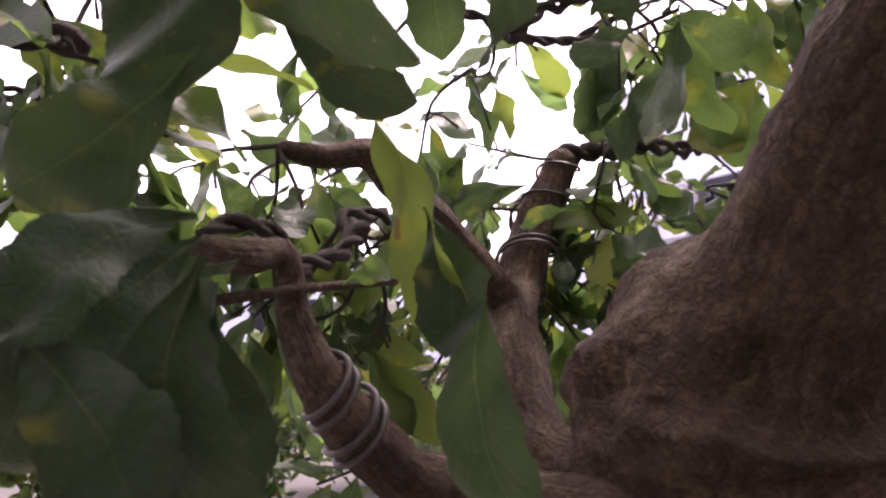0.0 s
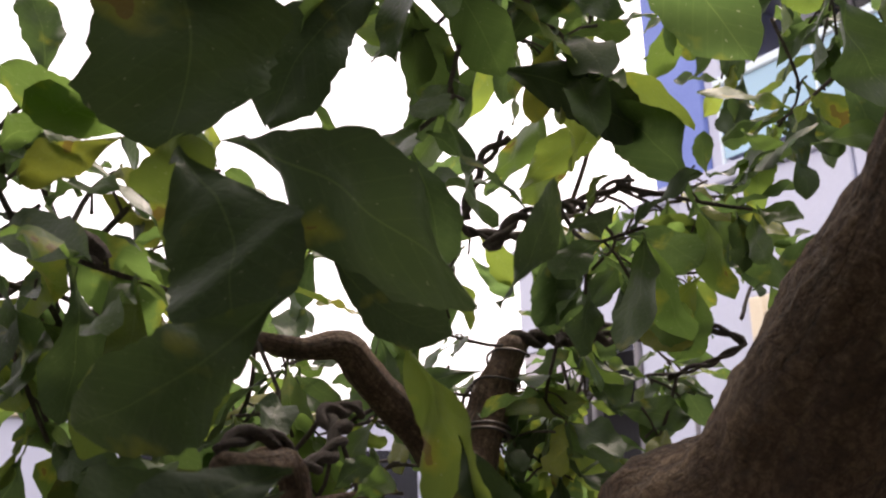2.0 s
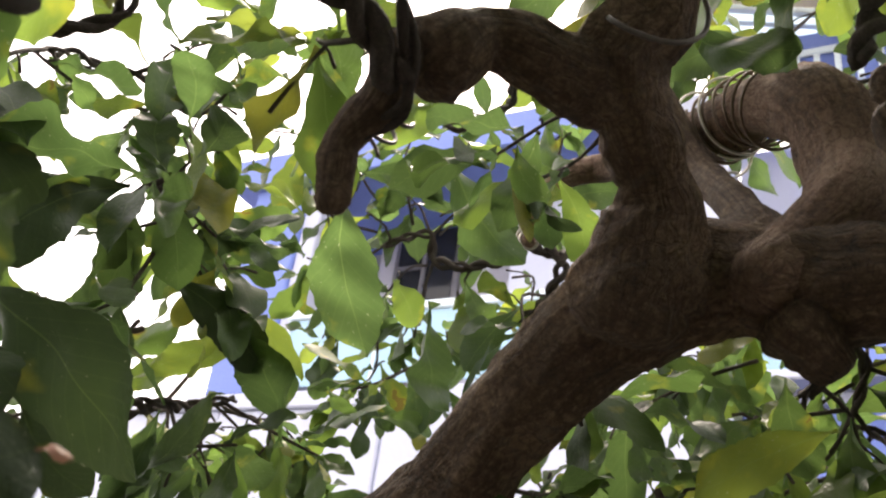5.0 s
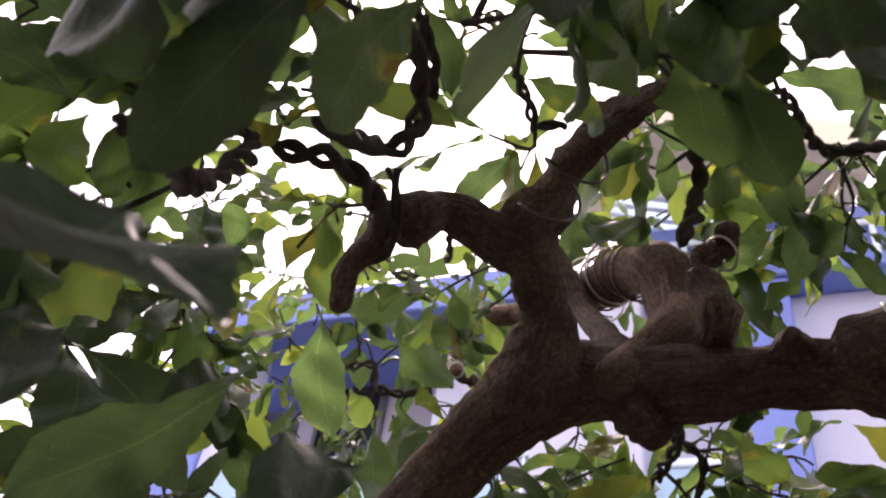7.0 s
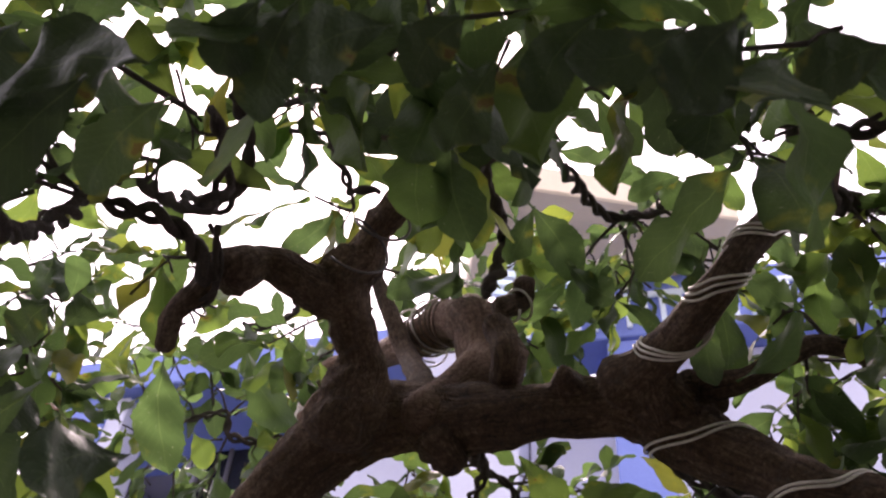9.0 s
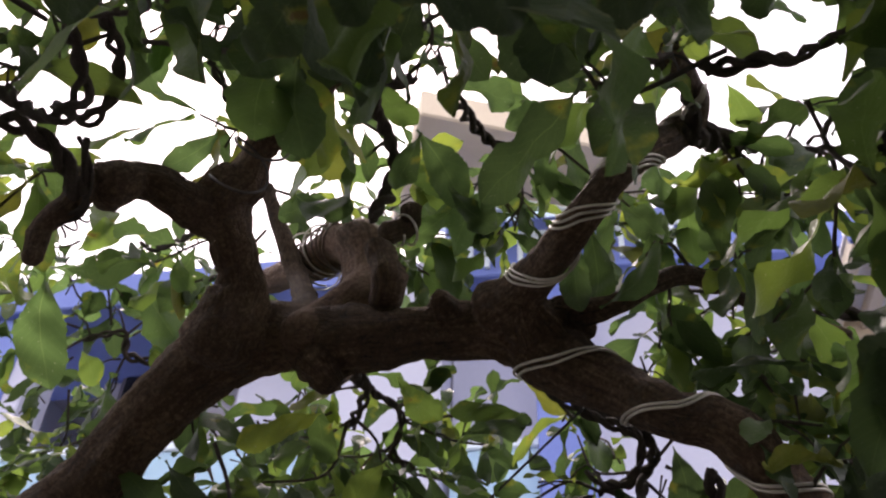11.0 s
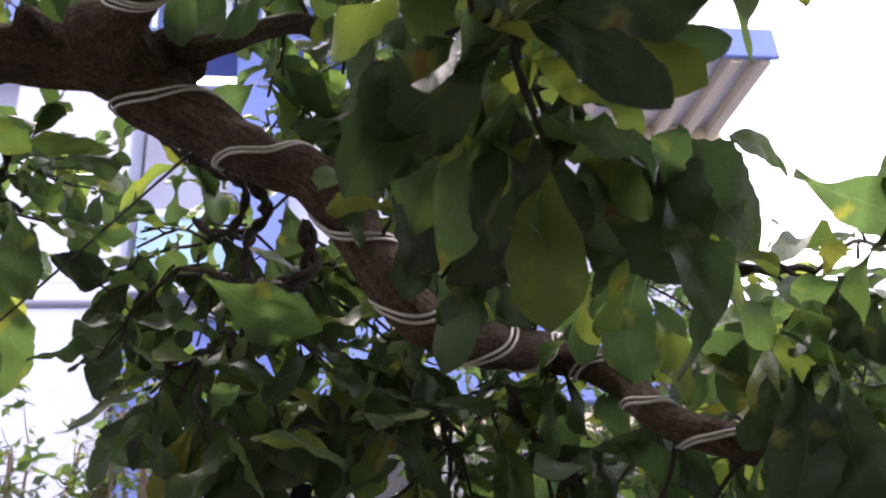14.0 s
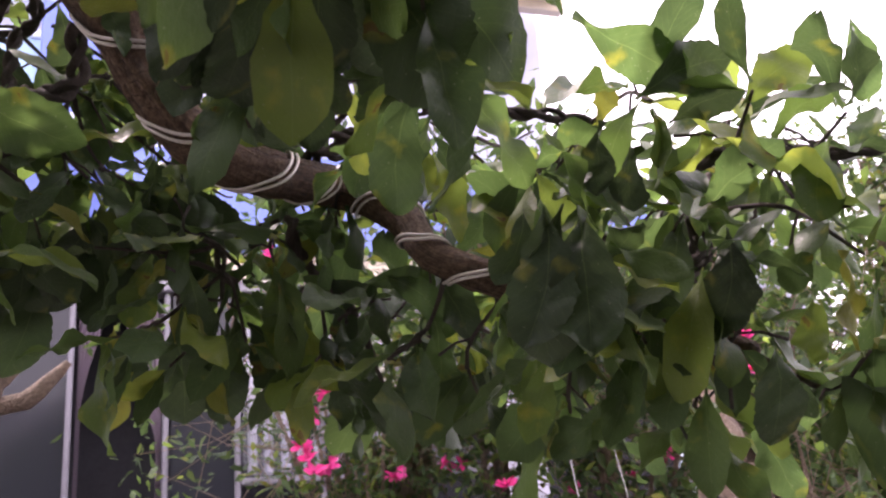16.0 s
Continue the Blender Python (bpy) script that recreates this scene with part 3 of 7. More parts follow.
curtain(0.98, ((2.84, 0.69), (2.33, 0.80), (1.83, 0.945), (0.05, 0.95)), "mauve curtain drawn aside")
hb("wall", (3.56, 0.2, 0), (4.0, 0.4, 2.88), GREY)
for k in range(7):
    hb("bar", (5.2 + k * 0.09, 0.1, 0.3), (5.24 + k * 0.09, 0.14, 2.2), RAIL, 0.0)

# back, sides and roof
hb("wall", (-8.2, 6.0, 0), (7.2, 6.2, 6.84), WHITE)
hb("wall", (-8.22, 0.32, 0), (-8.1, 6.0, 4.04), WHITE)
hb("wall", (7.0, 0.42, 0), (7.2, 6.0, 4.0), WHITE)
hb("wall", (-6.1, 1.62, 4.23), (-5.98, 6.0, 6.84), WHITE)
hb("wall", (4.28, 0.52, 4.02), (4.4, 6.0, 6.84), WHITE)
hb("terrace", (-8.1, 1.32, 4.05), (7.0, 6.0, 4.2), GREY)
hb("roof", (-6.15, 1.62, 6.85), (4.45, 6.25, 7.0), GREY, label="flat grey concrete roof")

# cream canopy over the upper terrace, turned away from the front
canopy = thing("canopy", "cream concrete canopy with slatted pergola over the terrace", "canopy", place=(-0.75, 4.62, 7.25))
canopy.rotation_euler = (0, 0, radians(22))
box("slab_edge", (0, 0, 0), (2.3, 0.30, 0.34), CREAM, canopy, 0.02)
box("side_beam", (0, 0.30, 0), (0.22, 1.7, 0.30), CREAM, canopy, 0.02)
box("side_beam", (2.08, 0.30, 0), (2.3, 1.7, 0.30), CREAM, canopy, 0.02)
box("soffit", (0.22, 0.30, 0.12), (2.08, 0.95, 0.20), CREAM, canopy, 0.01)
for k in range(4, 9):
    box("slat", (0.22, 0.42 + k * 0.14, 0.10), (2.08, 0.48 + k * 0.14, 0.22), RAIL, canopy, 0.005)
# ribbed shelter roof with a blue fascia
shelter = thing("shelter_roof", "cream ribbed shelter roof with a blue fascia board", "roof", place=(2.5, 4.98, 5.70))
box("fascia", (0, 0, 0), (2.0, 0.05, 0.30), BLUE, shelter, 0.01)
box("back_beam", (0, 1.15, -0.10), (2.0, 1.26, 0.10), CREAM, shelter, 0.01)
for k in range(8):
    box("rib", (0.02 + k * 0.26, 0.05, -0.02), (0.12 + k * 0.26, 1.15, 0.10), CREAM, shelter, 0.006)
box("sheet", (0, 0.05, 0.11), (2.0, 1.26, 0.13), SHEET, shelter, 0.0, "white corrugated roof sheet")

# pale house beyond the yard's end
far_house = thing("neighbour_house", "low pale house beyond the end of the yard", "house", place=(-13.0, 2.0, 0))
box("wall", (-4.0, -9.0, 0), (0.0, 9.0, 2.5), WHITE, far_house, 0.03)
box("coping", (-4.1, -9.1, 2.5), (0.1, 9.1, 2.65), CREAM, far_house, 0.02)
for y in (-6.0, -2.5, 1.0, 4.5):
    box("window", (0.0, y, 1.0), (0.03, y + 1.1, 2.0), PANE, far_house, 0.0)

# wall added behind the path, unseen, to keep sky light off the tree
back = box("added_wall_south", (-7.0, -3.2, 0), (7.0, -3.0, 3.4), GREY, None, 0.02)
tagged(back, "plain grey wall added to screen off low sky light", "wall", kind="structure")

# ---- trained tree ----
tree = thing("bonsai_tree", "aged trained tree with wired limbs and broad toothed green leaves", "tree", place=(0, 0, 0))
limb("trunk", [((-0.36, 0.56, -0.05), 0.15), ((-0.36, 0.56, 0.7), 0.125), ((-0.359, 0.561, 1.307), 0.1047), ((-0.354, 0.565, 1.503), 0.1323), ((-0.294, 0.558, 1.584), 0.0624), ((-0.226, 0.545, 1.655), 0.0562), ((-0.152, 0.523, 1.722), 0.0483), ((-0.074, 0.477, 1.784), 0.0403), ((-0.010, 0.447, 1.830), 0.0430), ((0.047, 0.434, 1.865), 0.0484), ((0.105, 0.451, 1.892), 0.0440)], tree, 48, 0.13, label="thick brown trunk bending into a limb")
MAIN = [((0.047, 0.434, 1.865), 0.0484), ((0.105, 0.451, 1.892), 0.0440), ((0.193, 0.438, 1.870), 0.0383), ((0.288, 0.442, 1.876), 0.0310), ((0.393, 0.452, 1.874), 0.0423), ((0.452, 0.442, 1.819), 0.0375), ((0.511, 0.433, 1.776), 0.0284), ((0.559, 0.404, 1.723), 0.0260), ((0.615, 0.409, 1.702), 0.0260), ((0.681, 0.431, 1.613), 0.0263), ((0.721, 0.447, 1.569), 0.026), ((0.786, 0.489, 1.558), 0.025), ((0.878, 0.554, 1.570), 0.022), ((0.933, 0.507, 1.528), 0.020), ((0.948, 0.450, 1.465), 0.017), ((0.981, 0.421, 1.439), 0.017), ((1.060, 0.390, 1.403), 0.016), ((1.110, 0.324, 1.374), 0.014), ((1.178, 0.279, 1.332), 0.012)]
limb("main_branch", MAIN, tree, 28, 0.15)
limb("branch", [((0.055, 0.382, 1.840), 0.0428), ((0.074, 0.373, 1.892), 0.0355), ((0.079, 0.354, 1.922), 0.0224), ((0.075, 0.284, 1.979), 0.0324), ((0.101, 0.278, 2.001), 0.0249), ((0.123, 0.253, 2.022), 0.0192), ((0.154, 0.230, 2.026), 0.0200), ((0.180, 0.207, 2.029), 0.0206), ((0.245, 0.136, 1.980), 0.011), ((0.287, 0.115, 1.979), 0.007)], tree, 20, 0.28, freq=36.0, folds=0.15)
ARM = [((0.060, 0.290, 1.958), 0.0290), ((0.036, 0.254, 1.954), 0.0219), ((0.008, 0.220, 1.959), 0.0179), ((-0.014, 0.195, 1.922), 0.0235)]
limb("branch", ARM, tree, 20, 0.26, freq=40.0, folds=0.15)
limb("branch", [((-0.030, 0.180, 1.921), 0.0185), ((-0.039, 0.184, 1.883), 0.0162), ((-0.060, 0.185, 1.861), 0.0110), ((-0.065, 0.192, 1.831), 0.0118), ((-0.066, 0.194, 1.824), 0.009)], tree, 16, 0.30, label="stubby sawn side branch", freq=45.0, folds=0.2)
HEART = [((0.143, 0.411, 1.866), 0.026), ((0.170, 0.445, 1.900), 0.0341), ((0.201, 0.452, 1.937), 0.0344), ((0.204, 0.490, 1.997), 0.0364), ((0.186, 0.500, 2.073), 0.0370), ((0.128, 0.549, 2.126), 0.0300), ((0.082, 0.592, 2.138), 0.0310), ((-0.080, 0.764, 2.241), 0.020), ((-0.137, 0.761, 2.236), 0.017), ((-0.198, 0.832, 2.256), 0.016), ((-0.244, 0.894, 2.238), 0.014), ((-0.218, 0.842, 2.191), 0.010)]
limb("branch", HEART, tree, 20, 0.10, STUMP, "pale arched limb bound with wire", freq=40.0, folds=0.10)
limb("branch", [((0.236, 0.431, 2.031), 0.016), ((0.262, 0.444, 2.054), 0.014), ((0.268, 0.424, 2.066), 0.014)], tree, 12, 0.12)
limb("branch", [((0.150, 0.430, 1.895), 0.020), ((0.118, 0.482, 1.975), 0.017), ((0.073, 0.555, 2.070), 0.015), ((0.042, 0.548, 2.150), 0.014), ((0.008, 0.521, 2.236), 0.011)], tree, 12, 0.16)
EBR = [((0.378, 0.408, 1.878), 0.0324), ((0.419, 0.369, 1.876), 0.0252), ((0.479, 0.267, 1.865), 0.0190), ((0.537, 0.238, 1.922), 0.0171), ((0.603, 0.274, 2.000), 0.0191), ((0.620, 0.237, 2.006), 0.013), ((0.587, 0.146, 1.974), 0.010)]
limb("branch", EBR, tree, 14, 0.14)
limb("branch", [((0.449, 0.442, 1.883), 0.020), ((0.512, 0.386, 1.852), 0.012), ((0.560, 0.395, 1.885), 0.011), ((0.610, 0.412, 1.905), 0.012), ((0.702, 0.477, 1.892), 0.009), ((0.768, 0.458, 1.841), 0.006)], tree, 12, 0.14)
LLOW = [((-0.330, 0.470, 1.420), 0.030), ((-0.433, 0.358, 1.442), 0.024), ((-0.429, 0.303, 1.479), 0.022), ((-0.415, 0.265, 1.527), 0.018), ((-0.427, 0.252, 1.566), 0.013), ((-0.435, 0.246, 1.611), 0.011), ((-0.456, 0.216, 1.607), 0.010)]
limb("branch", LLOW, tree, 14, 0.14)
MID = [((-0.360, 0.560, 1.400), 0.030), ((-0.558, 0.518, 1.440), 0.031), ((-0.653, 0.545, 1.524), 0.029), ((-0.756, 0.604, 1.594), 0.028), ((-0.795, 0.661, 1.684), 0.028), ((-0.797, 0.703, 1.760), 0.021)]
limb("branch", MID, tree, 14, 0.14)

limb("branch", [((-0.721, 0.570, 1.584), 0.022), ((-0.706, 0.497, 1.652), 0.019), ((-0.683, 0.431, 1.701), 0.017), ((-0.666, 0.396, 1.727), 0.015), ((-0.660, 0.348, 1.722), 0.012), ((-0.654, 0.307, 1.728), 0.009)], tree, 12, 0.16)
limb("branch", [((-0.435, 0.246, 1.611), 0.011), ((-0.405, 0.217, 1.606), 0.012), ((-0.388, 0.186, 1.608), 0.010)], tree, 10, 0.2)
twisted("twig", [((-0.450, 0.253, 1.604), 0.006), ((-0.439, 0.239, 1.623), 0.006), ((-0.423, 0.209, 1.621), 0.006), ((-0.406, 0.189, 1.612), 0.005)], tree)
twisted("twig", [((-0.482, 0.269, 1.603), 0.007), ((-0.521, 0.312, 1.614), 0.007), ((-0.560, 0.343, 1.638), 0.007), ((-0.602, 0.348, 1.660), 0.007), ((-0.635, 0.399, 1.659), 0.007)], tree)
limb("twig", [((-0.398, 0.197, 1.579), 0.004), ((-0.414, 0.258, 1.586), 0.0035), ((-0.440, 0.329, 1.591), 0.003)], tree, 8, 0.1)
twisted("twig", [((-0.493, 0.076, 1.762), 0.010), ((-0.479, 0.106, 1.760), 0.010), ((-0.478, 0.128, 1.749), 0.008)], tree)
twisted("twig", [((-0.589, 0.072, 1.743), 0.0046), ((-0.615, 0.108, 1.756), 0.0046), ((-0.618, 0.136, 1.786), 0.0042), ((-0.572, 0.100, 1.781), 0.0037)], tree)
twisted("twig", [((-0.656, 0.446, 1.876), 0.0046), ((-0.678, 0.523, 1.881), 0.0051), ((-0.705, 0.647, 1.878), 0.0056), ((-0.699, 0.702, 1.903), 0.0056), ((-0.698, 0.775, 1.944), 0.0032), ((-0.703, 0.849, 1.974), 0.0028)], tree)
twisted("twig", [((-0.670, 0.548, 1.879), 0.0065), ((-0.644, 0.549, 1.929), 0.0061), ((-0.606, 0.564, 1.963), 0.0056)], tree)
limb("twig", [((-0.681, 0.715, 1.917), 0.003), ((-0.635, 0.708, 1.969), 0.0028), ((-0.584, 0.692, 2.035), 0.0025)], tree, 8, 0.1)
twisted("twig", [((-0.798, 0.699, 1.760), 0.012), ((-0.783, 0.785, 1.778), 0.010), ((-0.826, 0.892, 1.795), 0.009), ((-0.851, 0.984, 1.796), 0.007)], tree)
twisted("twig", [((-0.012, 0.162, 1.880), 0.010), ((-0.015, 0.107, 1.892), 0.009), ((-0.054, 0.072, 1.899), 0.008), ((-0.085, 0.057, 1.904), 0.006)], tree)
twisted("twig", [((-0.019, 0.030, 1.875), 0.006), ((0.061, 0.012, 1.816), 0.006), ((0.079, 0.010, 1.838), 0.006), ((0.100, -0.037, 1.836), 0.006), ((0.105, -0.067, 1.834), 0.005)], tree)
twisted("twig", [((-0.050, 0.004, 1.838), 0.006), ((-0.027, -0.048, 1.738), 0.006), ((0.022, -0.128, 1.662), 0.005), ((0.040, -0.164, 1.647), 0.005), ((0.057, -0.194, 1.613), 0.004)], tree)
twisted("twig", [((0.222, 0.419, 2.047), 0.009), ((0.243, 0.412, 2.148), 0.009), ((0.247, 0.272, 2.135), 0.008), ((0.317, 0.211, 2.062), 0.006)], tree)
twisted("twig", [((-0.236, 0.896, 2.223), 0.009), ((-0.181, 0.871, 2.166), 0.008), ((-0.234, 0.913, 2.118), 0.007), ((-0.337, 0.925, 2.083), 0.006)], tree)
twisted("twig", [((-0.314, 0.968, 2.236), 0.007), ((-0.375, 0.958, 2.230), 0.007), ((-0.422, 0.945, 2.242), 0.008), ((-0.428, 0.919, 2.278), 0.006), ((-0.489, 0.884, 2.242), 0.005)], tree)
twisted("twig", [((0.342, 0.290, 2.132), 0.006), ((0.360, 0.363, 2.146), 0.007), ((0.399, 0.424, 2.162), 0.007), ((0.461, 0.383, 2.129), 0.006)], tree)
twisted("twig", [((0.597, 0.262, 1.984), 0.010), ((0.699, 0.365, 2.061), 0.009), ((0.821, 0.431, 2.102), 0.005), ((0.919, 0.439, 2.114), 0.003)], tree)
twisted("twig", [((0.614, 0.159, 1.958), 0.008), ((0.663, 0.135, 1.931), 0.007), ((0.698, 0.086, 1.888), 0.005), ((0.736, 0.032, 1.857), 0.003)], tree)
twisted("twig", [((0.180, 0.528, 1.881), 0.007), ((0.164, 0.676, 1.947), 0.006), ((0.193, 0.750, 1.952), 0.005), ((0.178, 0.778, 1.899), 0.005), ((0.211, 0.796, 1.878), 0.004)], tree)
twisted("twig", [((0.465, 0.557, 1.844), 0.008), ((0.545, 0.639, 1.820), 0.008), ((0.536, 0.703, 1.803), 0.007), ((0.480, 0.669, 1.770), 0.006)], tree)
twisted("twig", [((0.607, 0.530, 1.721), 0.009), ((0.607, 0.557, 1.669), 0.009), ((0.543, 0.572, 1.645), 0.008), ((0.534, 0.591, 1.601), 0.007), ((0.457, 0.593, 1.576), 0.006)], tree)
twisted("twig", [((0.535, 0.661, 1.781), 0.007), ((0.536, 0.642, 1.717), 0.007), ((0.561, 0.610, 1.675), 0.007), ((0.601, 0.562, 1.660), 0.006)], tree)
twisted("twig", [((0.847, 0.522, 1.593), 0.008), ((0.877, 0.506, 1.612), 0.008), ((0.911, 0.497, 1.602), 0.008), ((0.919, 0.502, 1.584), 0.007)], tree)
twisted("twig", [((0.827, 0.536, 1.524), 0.007), ((0.838, 0.563, 1.495), 0.006), ((0.890, 0.605, 1.461), 0.006), ((0.916, 0.607, 1.423), 0.005), ((0.927, 0.609, 1.377), 0.004)], tree)
twisted("twig", [((1.110, 0.317, 1.404), 0.010), ((1.156, 0.318, 1.421), 0.009), ((1.195, 0.322, 1.481), 0.007), ((1.176, 0.323, 1.521), 0.006), ((1.223, 0.286, 1.528), 0.006), ((1.292, 0.239, 1.513), 0.004), ((1.342, 0.184, 1.505), 0.003)], tree)

twisted("twig", [((0.183, 0.522, 1.887), 0.006), ((0.185, 0.585, 1.892), 0.006), ((0.150, 0.650, 1.875), 0.005)], tree)
twisted("twig", [((0.568, 0.152, 1.978), 0.008), ((0.609, 0.218, 1.991), 0.008), ((0.614, 0.280, 1.985), 0.008)], tree)
twisted("twig", [((0.468, 0.640, 1.779), 0.005), ((0.509, 0.598, 1.748), 0.005), ((0.533, 0.553, 1.777), 0.005), ((0.482, 0.558, 1.821), 0.006)], tree)
twisted("twig", [((0.482, 0.558, 1.821), 0.006), ((0.432, 0.584, 1.867), 0.005), ((0.427, 0.564, 1.897), 0.004)], tree)
twisted("twig", [((0.498, 0.673, 1.724), 0.005), ((0.551, 0.631, 1.692), 0.005), ((0.600, 0.579, 1.677), 0.004)], tree)
twisted("twig", [((-0.344, 0.117, 1.956), 0.006), ((-0.320, 0.122, 1.982), 0.006), ((-0.306, 0.146, 1.984), 0.006), ((-0.275, 0.164, 2.003), 0.006), ((-0.262, 0.151, 2.020), 0.005)], tree)
twisted("twig", [((-0.417, 0.205, 2.048), 0.004), ((-0.434, 0.249, 2.076), 0.004), ((-0.427, 0.305, 2.100), 0.004), ((-0.409, 0.355, 2.092), 0.003)], tree)
twisted("twig", [((-0.396, 0.351, 1.991), 0.006), ((-0.397, 0.383, 1.971), 0.006), ((-0.393, 0.419, 1.958), 0.005)], tree)
twisted("twig", [((-0.501, 0.462, 1.799), 0.006), ((-0.510, 0.523, 1.840), 0.006), ((-0.521, 0.593, 1.864), 0.005), ((-0.493, 0.636, 1.890), 0.004)], tree)
twisted("twig", [((-0.319, 0.721, 2.328), 0.006), ((-0.270, 0.729, 2.325), 0.006), ((-0.198, 0.684, 2.300), 0.006), ((-0.164, 0.607, 2.293), 0.005)], tree)
twisted("twig", [((0.069, -0.009, 1.946), 0.006), ((0.046, 0.081, 1.954), 0.006), ((0.008, 0.107, 1.926), 0.006), ((-0.046, 0.112, 1.962), 0.005)], tree)
twisted("twig", [((0.102, 0.144, 2.046), 0.005), ((0.096, 0.211, 2.057), 0.005), ((0.119, 0.243, 2.077), 0.005)], tree)
twisted("twig", [((-0.696, 0.697, 1.759), 0.008), ((-0.690, 0.796, 1.760), 0.007), ((-0.692, 0.880, 1.781), 0.006), ((-0.655, 0.938, 1.776), 0.006), ((-0.641, 0.950, 1.748), 0.005), ((-0.686, 0.867, 1.715), 0.004)], tree)
twisted("twig", [((-0.475, 0.429, 2.065), 0.007), ((-0.493, 0.453, 2.045), 0.006), ((-0.487, 0.498, 2.020), 0.005)], tree)
twisted("twig", [((0.843, 0.527, 1.579), 0.007), ((0.859, 0.524, 1.625), 0.007), ((0.907, 0.499, 1.647), 0.006)], tree)
twisted("twig", [((0.910, 0.495, 1.560), 0.007), ((0.927, 0.494, 1.600), 0.008), ((0.902, 0.498, 1.605), 0.007), ((0.861, 0.516, 1.595), 0.006)], tree)
twisted("twig", [((0.750, 0.573, 1.508), 0.005), ((0.756, 0.579, 1.472), 0.005), ((0.773, 0.578, 1.466), 0.004)], tree)
twisted("twig", [((1.097, 0.317, 1.399), 0.008), ((1.124, 0.295, 1.404), 0.008), ((1.169, 0.290, 1.468), 0.008), ((1.174, 0.296, 1.505), 0.006)], tree)
twisted("twig", [((0.975, 0.369, 1.597), 0.007), ((1.028, 0.368, 1.589), 0.006), ((1.090, 0.356, 1.579), 0.005)], tree)
twisted("twig", [((1.176, 0.323, 1.521), 0.006), ((1.199, 0.298, 1.531), 0.006), ((1.259, 0.260, 1.521), 0.005), ((1.314, 0.216, 1.511), 0.004)], tree)
limb("twig", [((0.467, 0.557, 1.677), 0.003), ((0.505, 0.560, 1.671), 0.003), ((0.543, 0.572, 1.645), 0.003)], tree, 7, 0.1)
twisted("twig", [((0.680, 0.462, 1.893), 0.010), ((0.728, 0.484, 1.888), 0.009), ((0.789, 0.489, 1.891), 0.008), ((0.850, 0.500, 1.880), 0.006)], tree)

wound("wire", MAIN[3:13], tree, [(0.444, 0.437, 1.817), (0.559, 0.387, 1.718), (0.634, 0.415, 1.654), (0.696, 0.428, 1.566), (0.791, 0.479, 1.546)], 0.0018, 1.04, -1, label="pale doubled training wire")
wound("wire", MAIN[11:19], tree, [(0.869, 0.538, 1.564), (0.912, 0.510, 1.542), (0.936, 0.450, 1.476), (0.972, 0.412, 1.433), (1.101, 0.316, 1.388)], 0.0017, 1.05, -1)
wound("wire", EBR, tree, [(0.423, 0.348, 1.869), (0.484, 0.252, 1.860), (0.547, 0.231, 1.907), (0.608, 0.248, 1.992)], 0.0016, 1.0, 1, strands=3)
limb("branch", [((0.238, 0.394, 1.975), 0.016), ((0.252, 0.396, 1.927), 0.022), ((0.242, 0.424, 1.907), 0.016)], tree, 14, 0.3, label="dark knotted burl", freq=60.0)
twisted("twig", [((0.004, 0.115, 1.909), 0.005), ((-0.001, 0.152, 1.890), 0.005), ((-0.023, 0.181, 1.873), 0.005), ((-0.054, 0.185, 1.861), 0.003)], tree, 60.0)
coil("wire", [((-0.039, 0.195, 1.894), 0.015), ((-0.063, 0.201, 1.877), 0.014)], tree, 2.0, 0.0014, 1.15, False, mat=WIRE_DARK)
for a, b, ra, rb in (((0.161, 0.435, 1.844), (0.182, 0.448, 1.818), 0.026, 0.016), ((0.321, 0.410, 1.887), (0.319, 0.386, 1.885), 0.020, 0.012),
                     ((0.425, 0.424, 1.850), (0.414, 0.384, 1.870), 0.034, 0.024), ((0.446, 0.421, 1.871), (0.483, 0.448, 1.867), 0.026, 0.016),
                     ((0.166, 0.487, 1.877), (0.173, 0.501, 1.859), 0.026, 0.014)):
    mid = tuple((Vector(a) + Vector(b)) / 2)
    limb("knot", [(a, ra), (mid, (ra + rb) * 0.52), (b, rb)], tree, 16, 0.3, freq=45.0, folds=0.25, step=0.004)
coil("wire", [((0.101, 0.254, 1.970), 0.030), ((0.137, 0.224, 1.984), 0.026), ((0.169, 0.199, 1.993), 0.023)], tree, 1.8, 0.0018, 1.02, False, WIRE_DARK, 0.7)
# coil added to imitate the ring-shaped folds of the bark
coil("wire", [((0.150, 0.532, 2.108), 0.0325), HEART[5], ((0.104, 0.570, 2.134), 0.0308), HEART[6]], tree, 6.5, 0.0017, 1.13, False, mat=FOLD_BROWN, label="brown coil standing in for wrinkled bark")
coil("wire", [((0.109, 0.566, 2.136), 0.0300), ((0.099, 0.576, 2.139), 0.0300)], tree, 1.1, 0.0015, 1.34, False, phase=0.8)
coil("wire", [((0.090, 0.575, 2.127), 0.0330), ((0.079, 0.585, 2.127), 0.0330)], tree, 1.1, 0.0015, 1.42, False, phase=0.8)
coil("wire", [((0.247, 0.430, 2.034), 0.017), ((0.269, 0.448, 2.051), 0.017)], tree, 1.6, 0.0017, 1.1, False, phase=0.8)
coil("wire", HEART[9:12], tree, 4.0, 0.0018, phase=0.3)
coil("wire", LLOW[2:4], tree, 2.0, 0.0025, mat=WIRE_DARK, phase=0.3)
coil("wire", MID[3:5], tree, 1.6, 0.0020, 1.12, mat=WIRE_DARK)
coil("wire", MID[4:6], tree, 2.0, 0.0018, 1.04, False, mat=WIRE_DARK)

SK_P = np.array([q for q, r in SKELETON])


